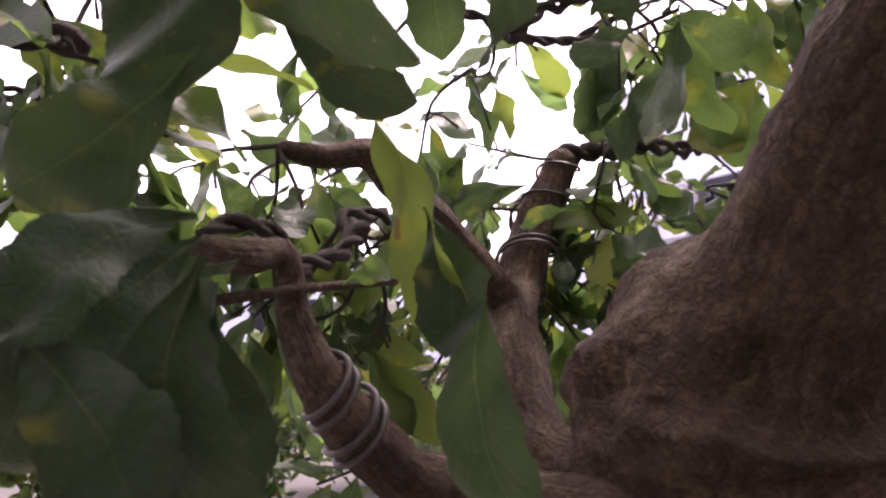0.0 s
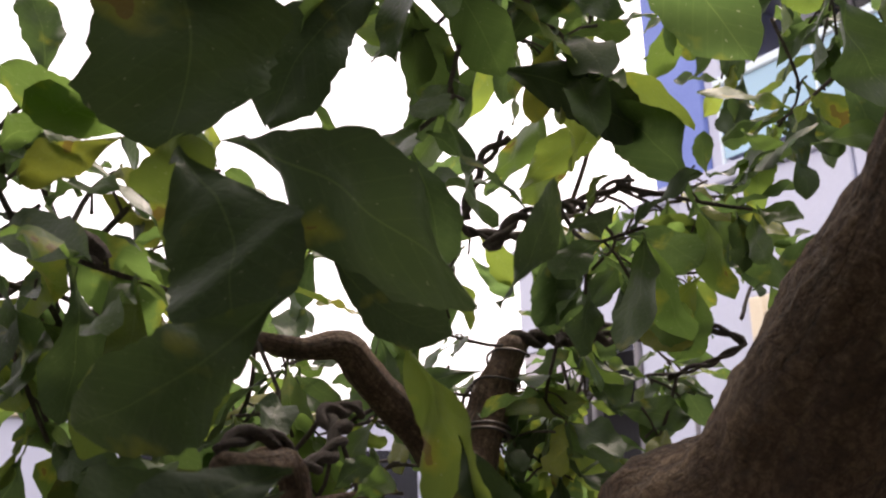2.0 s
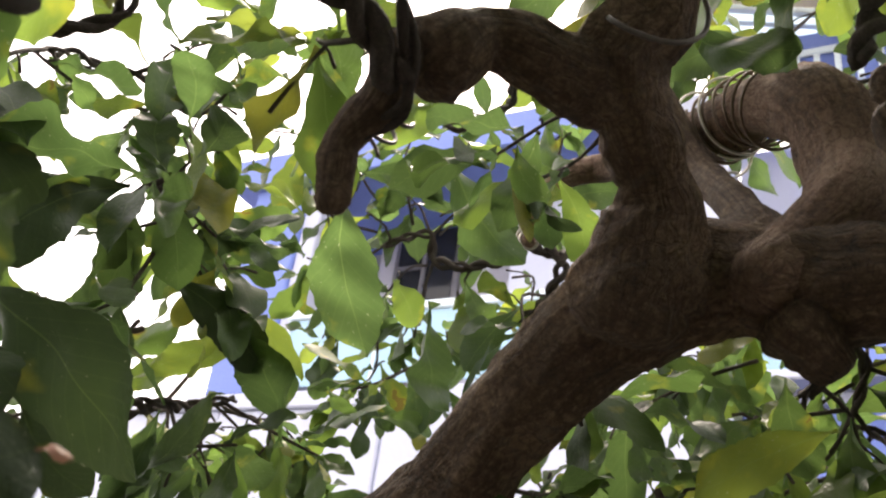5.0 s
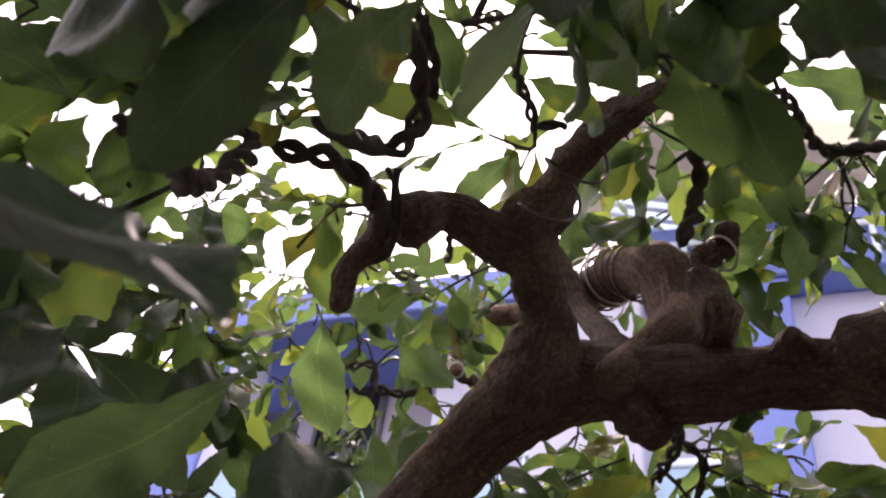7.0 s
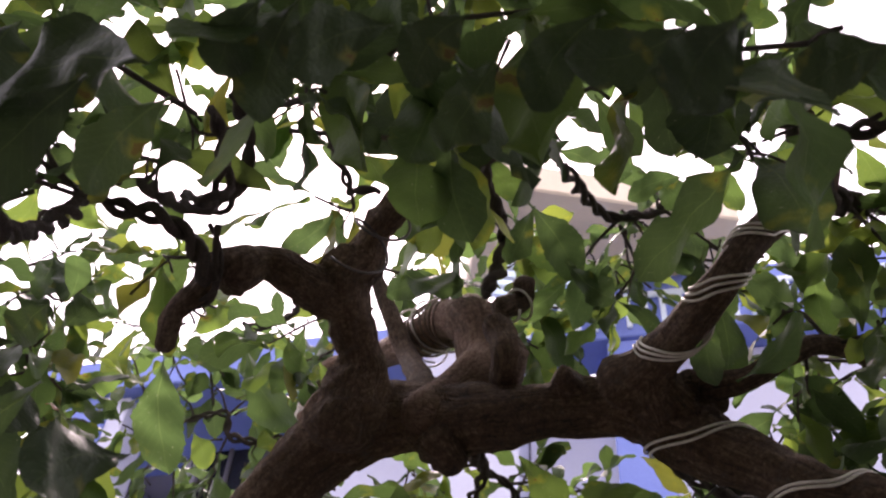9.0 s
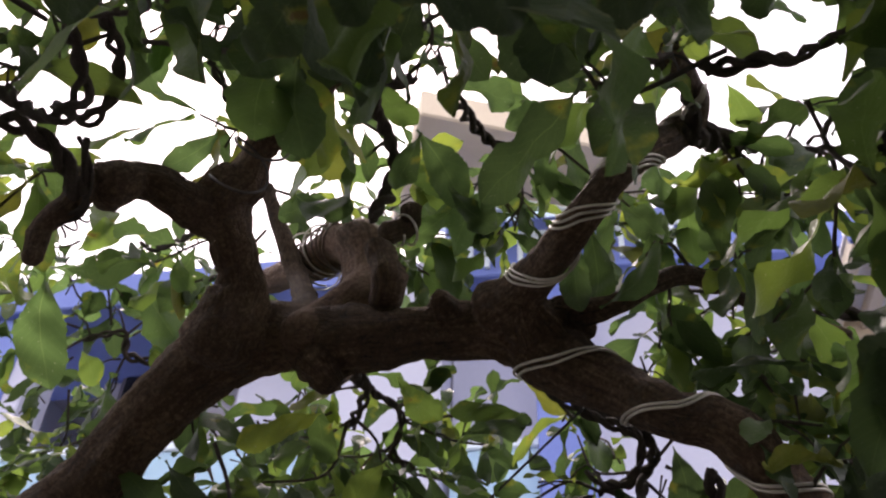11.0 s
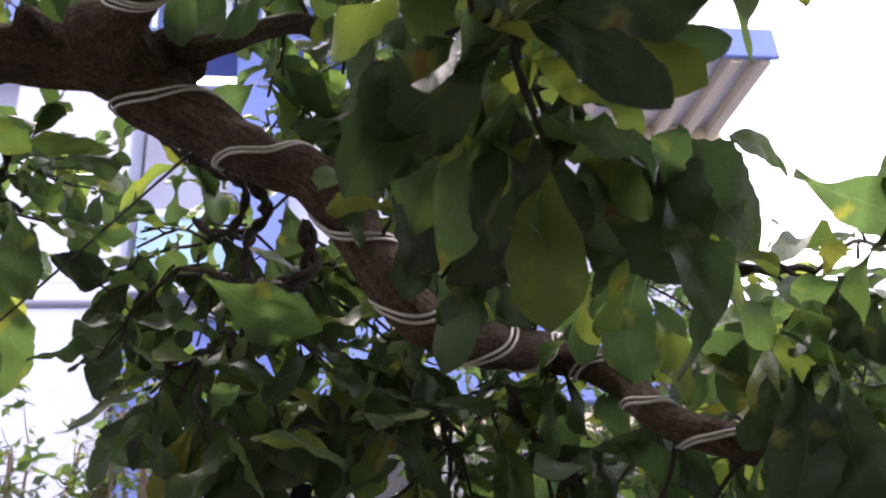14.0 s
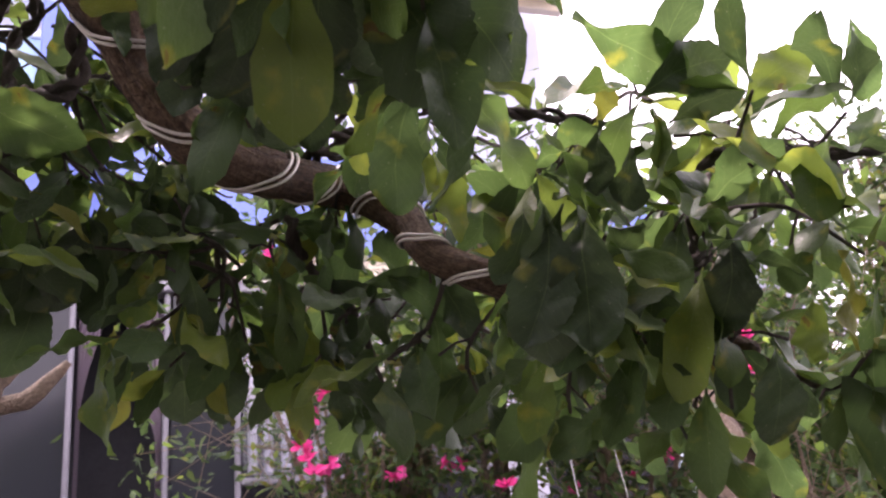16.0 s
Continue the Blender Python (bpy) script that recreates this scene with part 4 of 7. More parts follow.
def rosette(tip, n, size=1.0):
    """A leafy shoot: a thin twig from the nearest limb to the tip, with leaves crowded round its end."""
    tip = np.array(tip)
    d = np.linalg.norm(SK_P - tip, axis=1) + 0.25 * np.maximum(0, tip[2] - SK_P[:, 2] + 0.2)
    root = SK_P[int(np.argmin(d))]
    run = tip - root
    far = np.linalg.norm(run)
    if far > 0.14:
        root = tip - run / far * 0.14
    side = np.array([random.uniform(-1, 1) for _ in range(3)]) * 0.03
    pts = [(tuple(root), 0.0026), (tuple(root * 0.5 + tip * 0.5 + side), 0.0021), (tuple(tip), 0.0016)]
    c, r = smooth_path(pts, 0.015)
    v, f = tube(c, r, 6, 0.25, 120.0)
    child("twig", mesh_from("twig", v, f, TWIG), tree)
    for k in range(2):
        q = c[len(c) // 2 + k]
        e = q + np.array([random.gauss(0, 0.02), random.gauss(0, 0.02), random.gauss(-0.01, 0.02)])
        v, f = tube(np.array([q, (q + e) / 2 + np.array([0, 0, 0.004]), e]), np.array([0.0014, 0.0013, 0.0018]), 5)
        child("twig", mesh_from("twig", v, f, TWIG), tree)
    axis = Vector(run).normalized() if far > 1e-3 else Vector((0, 0, 1))
    turn = random.uniform(0, 6.28)
    u = Vector((0, 0, 1)) if abs(axis.z) < 0.8 else Vector((1, 0, 0))
    e1 = axis.cross(u).normalized()
    e2 = axis.cross(e1)
    for k in range(n):
        turn += 2.4 + random.uniform(-0.4, 0.4)
        out = e1 * math.cos(turn) + e2 * math.sin(turn)
        go = (out + axis * random.uniform(0.0, 0.8) + Vector((0, 0, -0.4 + random.uniform(-0.4, 0.4)))).normalized()
        up = Vector((random.gauss(0, 0.5), random.gauss(0, 0.5) - 0.35, 1.0))
        long = size * random.uniform(0.056, 0.116)
        base = Vector(c[-1 - min(len(c) - 1, k % 5)])
        add_leaf(base + go * 0.006, go, up, long, tree, random.uniform(0.85, 1.15), single=COUNT["leaf"] < 290 and k < 1)


def leaf(base, tip, face, width=0.45, kind=None, mat=None, name="leaf", shaded=False):
    """One leaf from its base to its tip; face: the side that its blade turns to; width as a part of its length."""
    way = Vector(tip) - Vector(base)
    k = random.randrange(10) if kind is None else kind
    own = 0.40 + 0.10 * (k % 4) / 3
    add_leaf(Vector(base), way, face, way.length, tree, width / own, single=True, kind=k, mat=mat, name=name, shaded=shaded)


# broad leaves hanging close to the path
# object names picked for a dark random tone, which stands in for shade
leaf((-0.180, 0.152, 1.587), (-0.173, 0.144, 1.481), (0.8, -0.35, 0.49), 0.62, name="broad_leaf", shaded=True)
leaf((-0.199, 0.152, 1.603), (-0.165, 0.087, 1.571), (0.86, 0.04, 0.51), 0.58, name="thick_leaf", shaded=True)
leaf((-0.190, 0.085, 1.567), (-0.169, 0.128, 1.496), (0.9, -0.31, 0.31), 0.60, name="limp_leaf", shaded=True)
leaf((-0.004, -0.026, 1.683), (-0.024, -0.021, 1.653), (-0.79, 0.44, 0.44), 0.85, shaded=True)
leaf((-0.313, 0.271, 1.677), (-0.276, 0.290, 1.549), (0.23, -0.97, -0.07), 0.36)
leaf((-0.280, 0.284, 1.621), (-0.263, 0.284, 1.544), (0.75, -0.61, 0.27), 0.50, shaded=True)
leaf((-0.270, 0.313, 1.584), (-0.250, 0.306, 1.455), (0.7, -0.65, 0.3), 0.42)
leaf((-0.406, 0.278, 1.587), (-0.403, 0.317, 1.600), (0.91, -0.41, 0.03), 0.5)
leaf((-0.525, 0.321, 1.590), (-0.522, 0.360, 1.613), (0.91, -0.42, 0.04), 0.5)
leaf((-0.289, 0.257, 1.903), (-0.247, 0.257, 1.919), (-0.23, 0.63, 0.74), 0.5)
leaf((-0.725, 0.800, 1.678), (-0.671, 0.880, 1.662), (-0.63, 0.77, 0.07), 0.45)
leaf((-0.448, 0.424, 2.028), (-0.422, 0.465, 2.066), (-0.59, 0.63, 0.51), 0.6)
leaf((-0.533, 0.924, 2.030), (-0.560, 0.869, 1.981), (-0.37, 0.93, 0.03), 0.4)
leaf((-0.579, 0.944, 2.108), (-0.590, 0.907, 2.015), (-0.51, 0.79, 0.36), 0.45)
leaf((-0.535, 0.301, 1.922), (-0.539, 0.376, 1.865), (-0.47, 0.61, 0.63), 0.3)
leaf((-0.922, 0.468, 1.575), (-0.919, 0.517, 1.609), (0.9, -0.43, 0.04), 0.5)
leaf((-0.871, 0.366, 1.676), (-0.864, 0.404, 1.636), (-0.93, 0.37, 0.02), 0.55)
leaf((-0.843, 0.814, 1.752), (-0.849, 0.786, 1.706), (-0.76, 0.64, 0.08), 0.5)
leaf((-0.908, 1.019, 1.697), (-0.869, 1.088, 1.711), (-0.68, 0.73, 0.05), 0.35)
leaf((-0.947, 0.954, 1.707), (-0.917, 1.005, 1.698), (-0.72, 0.7, 0.05), 0.45)
leaf((-0.033, -0.143, 1.637), (-0.027, -0.150, 1.558), (-0.68, 0.53, 0.51), 0.6)
leaf((-0.025, -0.142, 1.584), (0.010, -0.148, 1.504), (-0.55, 0.67, 0.5), 0.5, shaded=True)
leaf((-0.066, -0.136, 1.729), (-0.106, -0.194, 1.729), (-0.82, 0.05, 0.57), 0.5)
leaf((-0.059, -0.129, 1.723), (-0.067, -0.116, 1.672), (-0.63, 0.49, 0.61), 0.7)
leaf((-0.043, -0.202, 1.779), (-0.101, -0.238, 1.775), (-0.63, 0.33, 0.7), 0.6)
leaf((-0.058, -0.192, 1.748), (-0.106, -0.221, 1.744), (-0.64, 0.37, 0.67), 0.6)
leaf((0.007, -0.191, 1.804), (0.016, -0.160, 1.767), (-0.52, 0.4, 0.75), 0.7)
leaf((-0.027, -0.186, 1.770), (-0.006, -0.155, 1.736), (-0.58, 0.41, 0.71), 0.7)
leaf((-0.255, 0.238, 1.957), (-0.241, 0.200, 1.996), (-0.61, 0.54, 0.58), 0.6)
leaf((-0.242, 0.401, 2.085), (-0.199, 0.290, 2.120), (-0.48, 0.61, 0.63), 0.42)
leaf((-0.226, 0.313, 2.100), (-0.263, 0.234, 2.069), (-0.53, 0.56, 0.64), 0.45)
leaf((0.194, 0.746, 1.919), (0.262, 0.753, 1.881), (0.04, 0.93, 0.36), 0.4)
leaf((0.035, -0.251, 1.658), (0.132, -0.243, 1.593), (-0.07, 0.78, 0.62), 0.6, shaded=True)
leaf((0.176, -0.241, 1.609), (0.102, -0.198, 1.591), (-0.43, 0.61, 0.67), 0.46, shaded=True)
leaf((0.202, -0.213, 1.624), (0.167, -0.201, 1.571), (-0.44, 0.51, 0.73), 0.46, shaded=True)
leaf((0.204, -0.238, 1.617), (0.099, -0.213, 1.651), (-0.44, 0.72, 0.54), 0.45, shaded=True)
leaf((0.123, -0.051, 1.526), (0.122, -0.118, 1.466), (-0.53, 0.71, 0.45), 0.5, shaded=True)
leaf((0.093, -0.231, 1.703), (0.092, -0.216, 1.655), (-0.54, 0.4, 0.74), 0.8, shaded=True)
leaf((0.272, -0.235, 1.653), (0.239, -0.189, 1.644), (-0.29, 0.49, 0.82), 0.6, shaded=True)
leaf((0.257, -0.240, 1.650), (0.225, -0.214, 1.635), (-0.32, 0.46, 0.83), 0.7, shaded=True)
leaf((0.352, -0.214, 1.646), (0.318, -0.187, 1.637), (-0.13, 0.53, 0.84), 0.7, shaded=True)
leaf((0.372, -0.102, 1.717), (0.360, -0.080, 1.686), (-0.17, 0.88, 0.45), 0.55, shaded=True)
leaf((0.415, -0.204, 1.643), (0.377, -0.168, 1.628), (0, 0.57, 0.82), 0.55, shaded=True)
leaf((0.451, -0.203, 1.621), (0.400, -0.189, 1.633), (0.07, 0.56, 0.83), 0.55, shaded=True)
leaf((0.473, -0.211, 1.601), (0.450, -0.173, 1.596), (0.16, 0.59, 0.79), 0.6, shaded=True)
leaf((0.363, -0.193, 1.640), (0.328, -0.159, 1.617), (-0.27, 0.55, 0.79), 0.55, shaded=True)
leaf((0.331, -0.250, 1.585), (0.289, -0.250, 1.563), (-0.4, 0.45, 0.8), 0.6, shaded=True)
leaf((0.464, -0.240, 1.563), (0.439, -0.210, 1.559), (-0.04, 0.55, 0.83), 0.75, shaded=True)
leaf((0.494, -0.173, 1.628), (0.474, -0.173, 1.564), (0.04, 0.6, 0.8), 0.8, shaded=True)
leaf((0.536, -0.178, 1.616), (0.507, -0.152, 1.633), (0.12, 0.58, 0.81), 0.7, shaded=True)
bud = mesh_from("bud", *[leaf_shape(900, 8, 4, 0.5, 0.0)[k] for k in (0, 2)], SHOOT)
tip_bud = child("bud", bud, tree, "reddish brown unopened bud")
bud_base, bud_tip = Vector((-0.0022, 0.0079, 1.6181)), Vector((0.0052, 0.0146, 1.6198))
tip_bud.matrix_basis = leaf_pose(bud_base, bud_tip - bud_base, (0.3, -0.8, 0.5), (bud_tip - bud_base).length)
leaf((0.006, -0.171, 1.603), (-0.056, -0.139, 1.554), (-0.69, 0.52, 0.5), 0.6, shaded=True)
# leaves added behind the near ones to cut the light coming through
leaf((-0.242, 0.162, 1.601), (-0.217, 0.086, 1.561), (0.95, -0.03, 0.32), 0.55, name="slanted_leaf", shaded=True)
leaf((-0.232, 0.161, 1.581), (-0.238, 0.154, 1.463), (0.9, -0.2, 0.37), 0.6, name="short_leaf", shaded=True)
leaf((-0.245, 0.098, 1.568), (-0.272, 0.072, 1.492), (0.91, 0.08, 0.42), 0.6, shaded=True)
leaf((-0.883, 0.447, 1.476), (-0.873, 0.449, 1.442), (0.91, -0.39, 0.14), 0.6, 2, ORANGE)
leaf((-0.896, 0.472, 1.470), (-0.886, 0.478, 1.437), (0.9, -0.41, 0.13), 0.6, 4, ORANGE)
leaf((1.116, 0.291, 1.439), (1.105, 0.327, 1.333), (0.55, 0.81, 0.21), 0.5)
# drooping cluster on the outer end of the main limb
leaf((0.135, 0.905, 1.857), (0.159, 1.002, 1.676), (-0.28, 0.89, 0.36), 0.42)
leaf((0.230, 0.511, 1.461), (0.293, 0.537, 1.473), (-0.31, 0.92, 0.24), 0.4)
leaf((0.496, 0.517, 1.651), (0.624, 0.538, 1.600), (0.13, 0.74, 0.66), 0.5)
# single leaves that hang free of the crowded shoots
leaf((-0.482, 0.467, 1.967), (-0.399, 0.558, 1.889), (0.30, -0.95, -0.08), 0.42, shaded=True)
leaf((-0.407, 0.632, 1.826), (-0.435, 0.582, 1.944), (0.06, 0.94, 0.34), 0.50)
leaf((-0.225, 0.410, 2.008), (-0.271, 0.527, 1.920), (-0.70, 0.68, 0.21), 0.45)
leaf((-0.284, 0.700, 2.252), (-0.213, 0.812, 2.135), (-0.35, 0.93, 0.10), 0.42)
leaf((-0.303, 0.533, 2.115), (-0.253, 0.611, 2.133), (0.59, -0.62, -0.51), 0.38)
leaf((-0.279, 0.707, 2.034), (-0.330, 0.812, 1.949), (-0.88, 0.46, -0.12), 0.45)
leaf((-0.277, 0.229, 1.900), (-0.361, 0.162, 1.929), (-0.55, -0.22, 0.81), 0.55)
leaf((-0.359, 0.321, 1.982), (-0.383, 0.313, 2.057), (0.67, -0.16, -0.72), 0.60)
leaf((-0.390, 0.379, 2.044), (-0.327, 0.345, 2.081), (-0.66, 0.59, 0.47), 0.60)
leaf((-0.465, 0.456, 1.964), (-0.387, 0.497, 2.029), (0.84, -0.46, -0.28), 0.36)
leaf((-0.720, 0.606, 1.945), (-0.565, 0.600, 1.984), (-0.71, 0.68, 0.16), 0.26)
leaf((-0.586, 0.557, 1.883), (-0.475, 0.563, 1.922), (0.65, -0.75, -0.16), 0.33)
leaf((-0.470, 0.485, 2.041), (-0.367, 0.517, 2.060), (-0.61, 0.62, 0.50), 0.38)
leaf((-0.288, 0.620, 2.020), (-0.258, 0.625, 1.973), (0.55, -0.70, -0.46), 0.70)
leaf((-0.232, 0.456, 2.078), (-0.201, 0.493, 2.156), (-0.67, 0.61, 0.42), 0.45)
leaf((-0.193, 0.881, 2.270), (-0.084, 0.868, 2.267), (0.43, -0.72, -0.54), 0.50)
leaf((-0.192, 0.801, 2.382), (-0.187, 0.834, 2.263), (-0.33, 0.94, -0.12), 0.30)
leaf((-0.101, 0.682, 2.264), (-0.096, 0.721, 2.248), (0.38, -0.91, -0.18), 0.45)
leaf((-0.273, 0.887, 2.084), (-0.228, 0.918, 2.136), (-0.01, 0.46, 0.89), 0.50)
leaf((-0.482, 0.806, 1.970), (-0.455, 0.848, 1.938), (-0.53, 0.84, 0.13), 0.45)
leaf((-0.441, 0.886, 1.993), (-0.447, 0.926, 1.944), (0.08, -0.99, -0.10), 0.45)
leaf((-0.409, 0.891, 2.024), (-0.413, 0.941, 1.947), (-0.43, 0.88, 0.23), 0.45)
leaf((-0.284, 0.316, 1.697), (-0.265, 0.357, 1.759), (-0.22, 0.90, 0.38), 0.28, shaded=True)
leaf((-0.018, 0.963, 1.944), (0.051, 0.888, 2.009), (-0.24, 0.92, 0.31), 0.50)
leaf((-0.429, 0.849, 1.939), (-0.359, 0.926, 1.959), (0.83, -0.53, 0.18), 0.30)
leaf((-0.568, 0.699, 1.790), (-0.523, 0.724, 1.727), (0.50, -0.86, -0.00), 0.60)
leaf((-0.530, 0.853, 1.796), (-0.435, 0.893, 1.842), (0.08, 0.90, 0.44), 0.30)
leaf((-0.186, 0.915, 1.876), (-0.235, 0.918, 1.780), (0.48, -0.67, 0.56), 0.50)
leaf((-0.053, 0.847, 1.929), (-0.014, 0.848, 1.980), (-0.14, 0.98, 0.15), 0.50)
leaf((-0.037, 0.880, 1.886), (-0.044, 0.928, 1.827), (0.31, -0.95, -0.04), 0.50)
leaf((0.150, 0.823, 1.962), (0.124, 0.889, 1.874), (-0.35, -0.82, -0.45), 0.40)
leaf((0.166, 0.838, 1.952), (0.164, 0.870, 1.864), (-0.41, -0.86, -0.30), 0.36)
leaf((0.030, 0.871, 1.990), (0.008, 0.915, 1.926), (0.05, 0.96, 0.28), 0.50)
leaf((-0.709, 0.798, 1.881), (-0.745, 0.753, 1.796), (0.50, -0.86, 0.05), 0.30)
leaf((-0.583, 0.817, 1.817), (-0.614, 0.795, 1.728), (0.23, -0.90, -0.37), 0.60)
leaf((-0.713, 0.831, 1.793), (-0.741, 0.804, 1.740), (0.64, -0.74, -0.21), 0.50)
leaf((-0.680, 0.635, 1.957), (-0.712, 0.607, 1.930), (0.04, -0.95, -0.31), 0.40)
leaf((-0.623, 0.696, 1.978), (-0.712, 0.672, 1.928), (-0.38, 0.82, 0.43), 0.40)
leaf((-0.558, 0.801, 1.814), (-0.600, 0.780, 1.731), (-0.57, 0.82, 0.06), 0.62)
leaf((-0.616, 0.662, 1.876), (-0.651, 0.631, 1.759), (0.69, -0.67, -0.27), 0.40)
leaf((-0.583, 0.730, 1.867), (-0.639, 0.687, 1.785), (-0.88, 0.46, 0.10), 0.30)
leaf((-0.777, 0.640, 1.725), (-0.830, 0.502, 1.674), (-0.92, 0.37, -0.16), 0.30)
leaf((-0.798, 0.669, 1.612), (-0.792, 0.694, 1.549), (0.90, -0.42, -0.12), 0.40)
leaf((-0.570, 0.745, 1.810), (-0.540, 0.740, 1.719), (-0.58, 0.81, -0.03), 0.62)
leaf((-0.581, 0.718, 1.829), (-0.524, 0.773, 1.813), (-0.67, 0.72, -0.19), 0.30)
leaf((-0.610, 0.641, 1.880), (-0.638, 0.629, 1.750), (0.75, -0.64, 0.15), 0.40)
leaf((-0.050, -0.073, 1.693), (-0.123, -0.033, 1.653), (-0.28, 0.41, 0.87), 0.50)
leaf((0.065, -0.072, 1.569), (-0.044, -0.070, 1.531), (-0.71, 0.42, 0.56), 0.40)
leaf((-0.039, -0.090, 1.685), (-0.108, -0.078, 1.651), (0.91, -0.36, -0.21), 0.35)
leaf((0.322, -0.104, 1.797), (0.278, -0.059, 1.716), (0.09, 0.50, 0.86), 0.42)
leaf((0.475, 0.219, 1.998), (0.414, 0.234, 1.996), (-0.57, 0.33, 0.75), 0.45)
leaf((0.377, 0.363, 2.031), (0.329, 0.438, 1.993), (0.24, 0.62, 0.74), 0.42)
leaf((0.323, 0.441, 2.077), (0.253, 0.439, 2.021), (0.60, -0.69, -0.41), 0.40)
leaf((0.220, -0.112, 1.831), (0.235, -0.070, 1.776), (-0.63, -0.15, 0.76), 0.45)
leaf((0.211, 0.071, 1.943), (0.186, 0.040, 1.970), (-0.38, 0.64, 0.66), 0.60)
leaf((0.300, 0.327, 2.104), (0.257, 0.379, 2.060), (0.05, 0.46, 0.89), 0.45)
leaf((0.201, 0.352, 2.141), (0.109, 0.357, 2.107), (-0.42, 0.87, 0.24), 0.45)
leaf((0.082, 0.454, 2.150), (0.177, 0.465, 2.103), (-0.55, 0.82, 0.15), 0.50)
leaf((0.434, 0.264, 2.070), (0.493, 0.285, 2.009), (0.25, 0.53, 0.81), 0.42)
leaf((0.512, 0.234, 2.048), (0.534, 0.288, 2.014), (0.27, 0.88, 0.40), 0.40)
leaf((0.661, 0.261, 2.057), (0.687, 0.325, 2.028), (-0.43, -0.74, -0.51), 0.50)
leaf((0.291, 0.330, 2.113), (0.344, 0.367, 2.029), (0.25, -0.76, -0.60), 0.50)
leaf((0.333, 0.352, 2.026), (0.380, 0.415, 2.010), (-0.29, 0.81, 0.51), 0.50)
leaf((0.479, 0.340, 1.926), (0.480, 0.399, 1.863), (0.08, 0.55, 0.83), 0.42)
leaf((0.617, 0.339, 1.962), (0.684, 0.317, 1.974), (-0.36, -0.41, -0.84), 0.40)
leaf((0.497, 0.361, 1.834), (0.582, 0.311, 1.845), (0.13, 0.99, 0.04), 0.35)
leaf((0.182, 0.423, 1.763), (0.099, 0.432, 1.722), (-0.35, 0.93, 0.06), 0.40)
leaf((0.247, 0.495, 1.851), (0.301, 0.517, 1.801), (0.12, -0.99, -0.09), 0.50)
leaf((0.405, 0.467, 1.772), (0.327, 0.479, 1.778), (-0.31, 0.92, 0.24), 0.35)
leaf((0.713, 0.338, 1.913), (0.656, 0.365, 1.880), (-0.69, -0.56, -0.46), 0.45)
leaf((0.717, 0.388, 1.860), (0.661, 0.392, 1.810), (-0.12, -0.82, -0.57), 0.45)
leaf((0.493, 0.347, 1.944), (0.487, 0.416, 1.852), (-0.11, -0.77, -0.63), 0.38)
leaf((0.235, 0.428, 2.146), (0.347, 0.461, 2.116), (-0.16, 0.75, 0.65), 0.50)
leaf((0.093, 0.402, 2.165), (0.177, 0.437, 2.161), (0.56, -0.26, -0.79), 0.60)
leaf((0.144, 0.518, 2.181), (0.051, 0.490, 2.139), (-0.39, 0.72, 0.57), 0.42)
leaf((0.596, 0.334, 1.975), (0.673, 0.351, 2.004), (-0.38, -0.69, -0.61), 0.42)
leaf((0.700, 0.308, 1.938), (0.647, 0.305, 1.895), (-0.60, -0.80, -0.07), 0.50)
leaf((0.327, 0.509, 1.776), (0.410, 0.516, 1.792), (-0.04, -0.99, -0.10), 0.40)
leaf((0.226, 0.564, 1.773), (0.175, 0.614, 1.731), (-0.44, 0.89, 0.08), 0.50)
leaf((0.144, 0.513, 1.836), (0.155, 0.563, 1.776), (0.08, 0.90, 0.43), 0.50)
leaf((0.032, 0.550, 1.768), (0.063, 0.567, 1.721), (-0.84, 0.43, 0.32), 0.40)
leaf((-0.006, 0.451, 1.731), (0.021, 0.505, 1.686), (-0.70, 0.71, 0.02), 0.45)
leaf((0.286, 0.528, 1.744), (0.301, 0.587, 1.655), (0.05, 0.96, 0.29), 0.45)
leaf((0.502, 0.429, 1.936), (0.515, 0.440, 1.898), (0.53, 0.57, 0.63), 0.60)
leaf((0.397, 0.623, 1.813), (0.420, 0.624, 1.774), (-0.34, 0.92, 0.18), 0.50)
leaf((0.829, 0.571, 1.534), (0.890, 0.567, 1.506), (0.36, 0.91, 0.22), 0.40)
leaf((0.907, 0.478, 1.448), (0.947, 0.446, 1.400), (-0.50, -0.81, -0.30), 0.50)
leaf((0.885, 0.487, 1.444), (0.942, 0.475, 1.454), (0.46, 0.83, 0.32), 0.40)
leaf((0.823, 0.543, 1.520), (0.904, 0.551, 1.487), (-0.23, -0.93, -0.28), 0.32)
leaf((1.261, 0.178, 1.622), (1.294, 0.209, 1.551), (-0.76, -0.36, -0.54), 0.40)
leaf((1.204, 0.222, 1.371), (1.189, 0.219, 1.314), (-0.52, -0.83, -0.17), 0.50)
leaf((1.175, 0.371, 1.286), (1.183, 0.394, 1.240), (0.26, 0.90, -0.35), 0.35)
leaf((1.217, 0.160, 1.375), (1.254, 0.257, 1.242), (0.34, 0.93, 0.17), 0.28)
leaf((0.775, 0.082, 1.608), (0.753, 0.097, 1.528), (0.32, 0.93, 0.19), 0.30, shaded=True)
# this name too gives a dark tone in place of shade
leaf((-0.0304, -0.0210, 1.5862), (-0.0013, 0.0104, 1.6190), (0.87, -0.49, -0.07), 0.70, 5, name="bent_leaf", shaded=True)
leaf((0.135, -0.223, 1.518), (0.182, -0.264, 1.427), (-0.63, 0.55, 0.55), 0.6, shaded=True)
# lower fringe
leaf((0.845, 0.577, 1.423), (0.880, 0.582, 1.349), (0.22, 0.96, 0.18), 0.6)
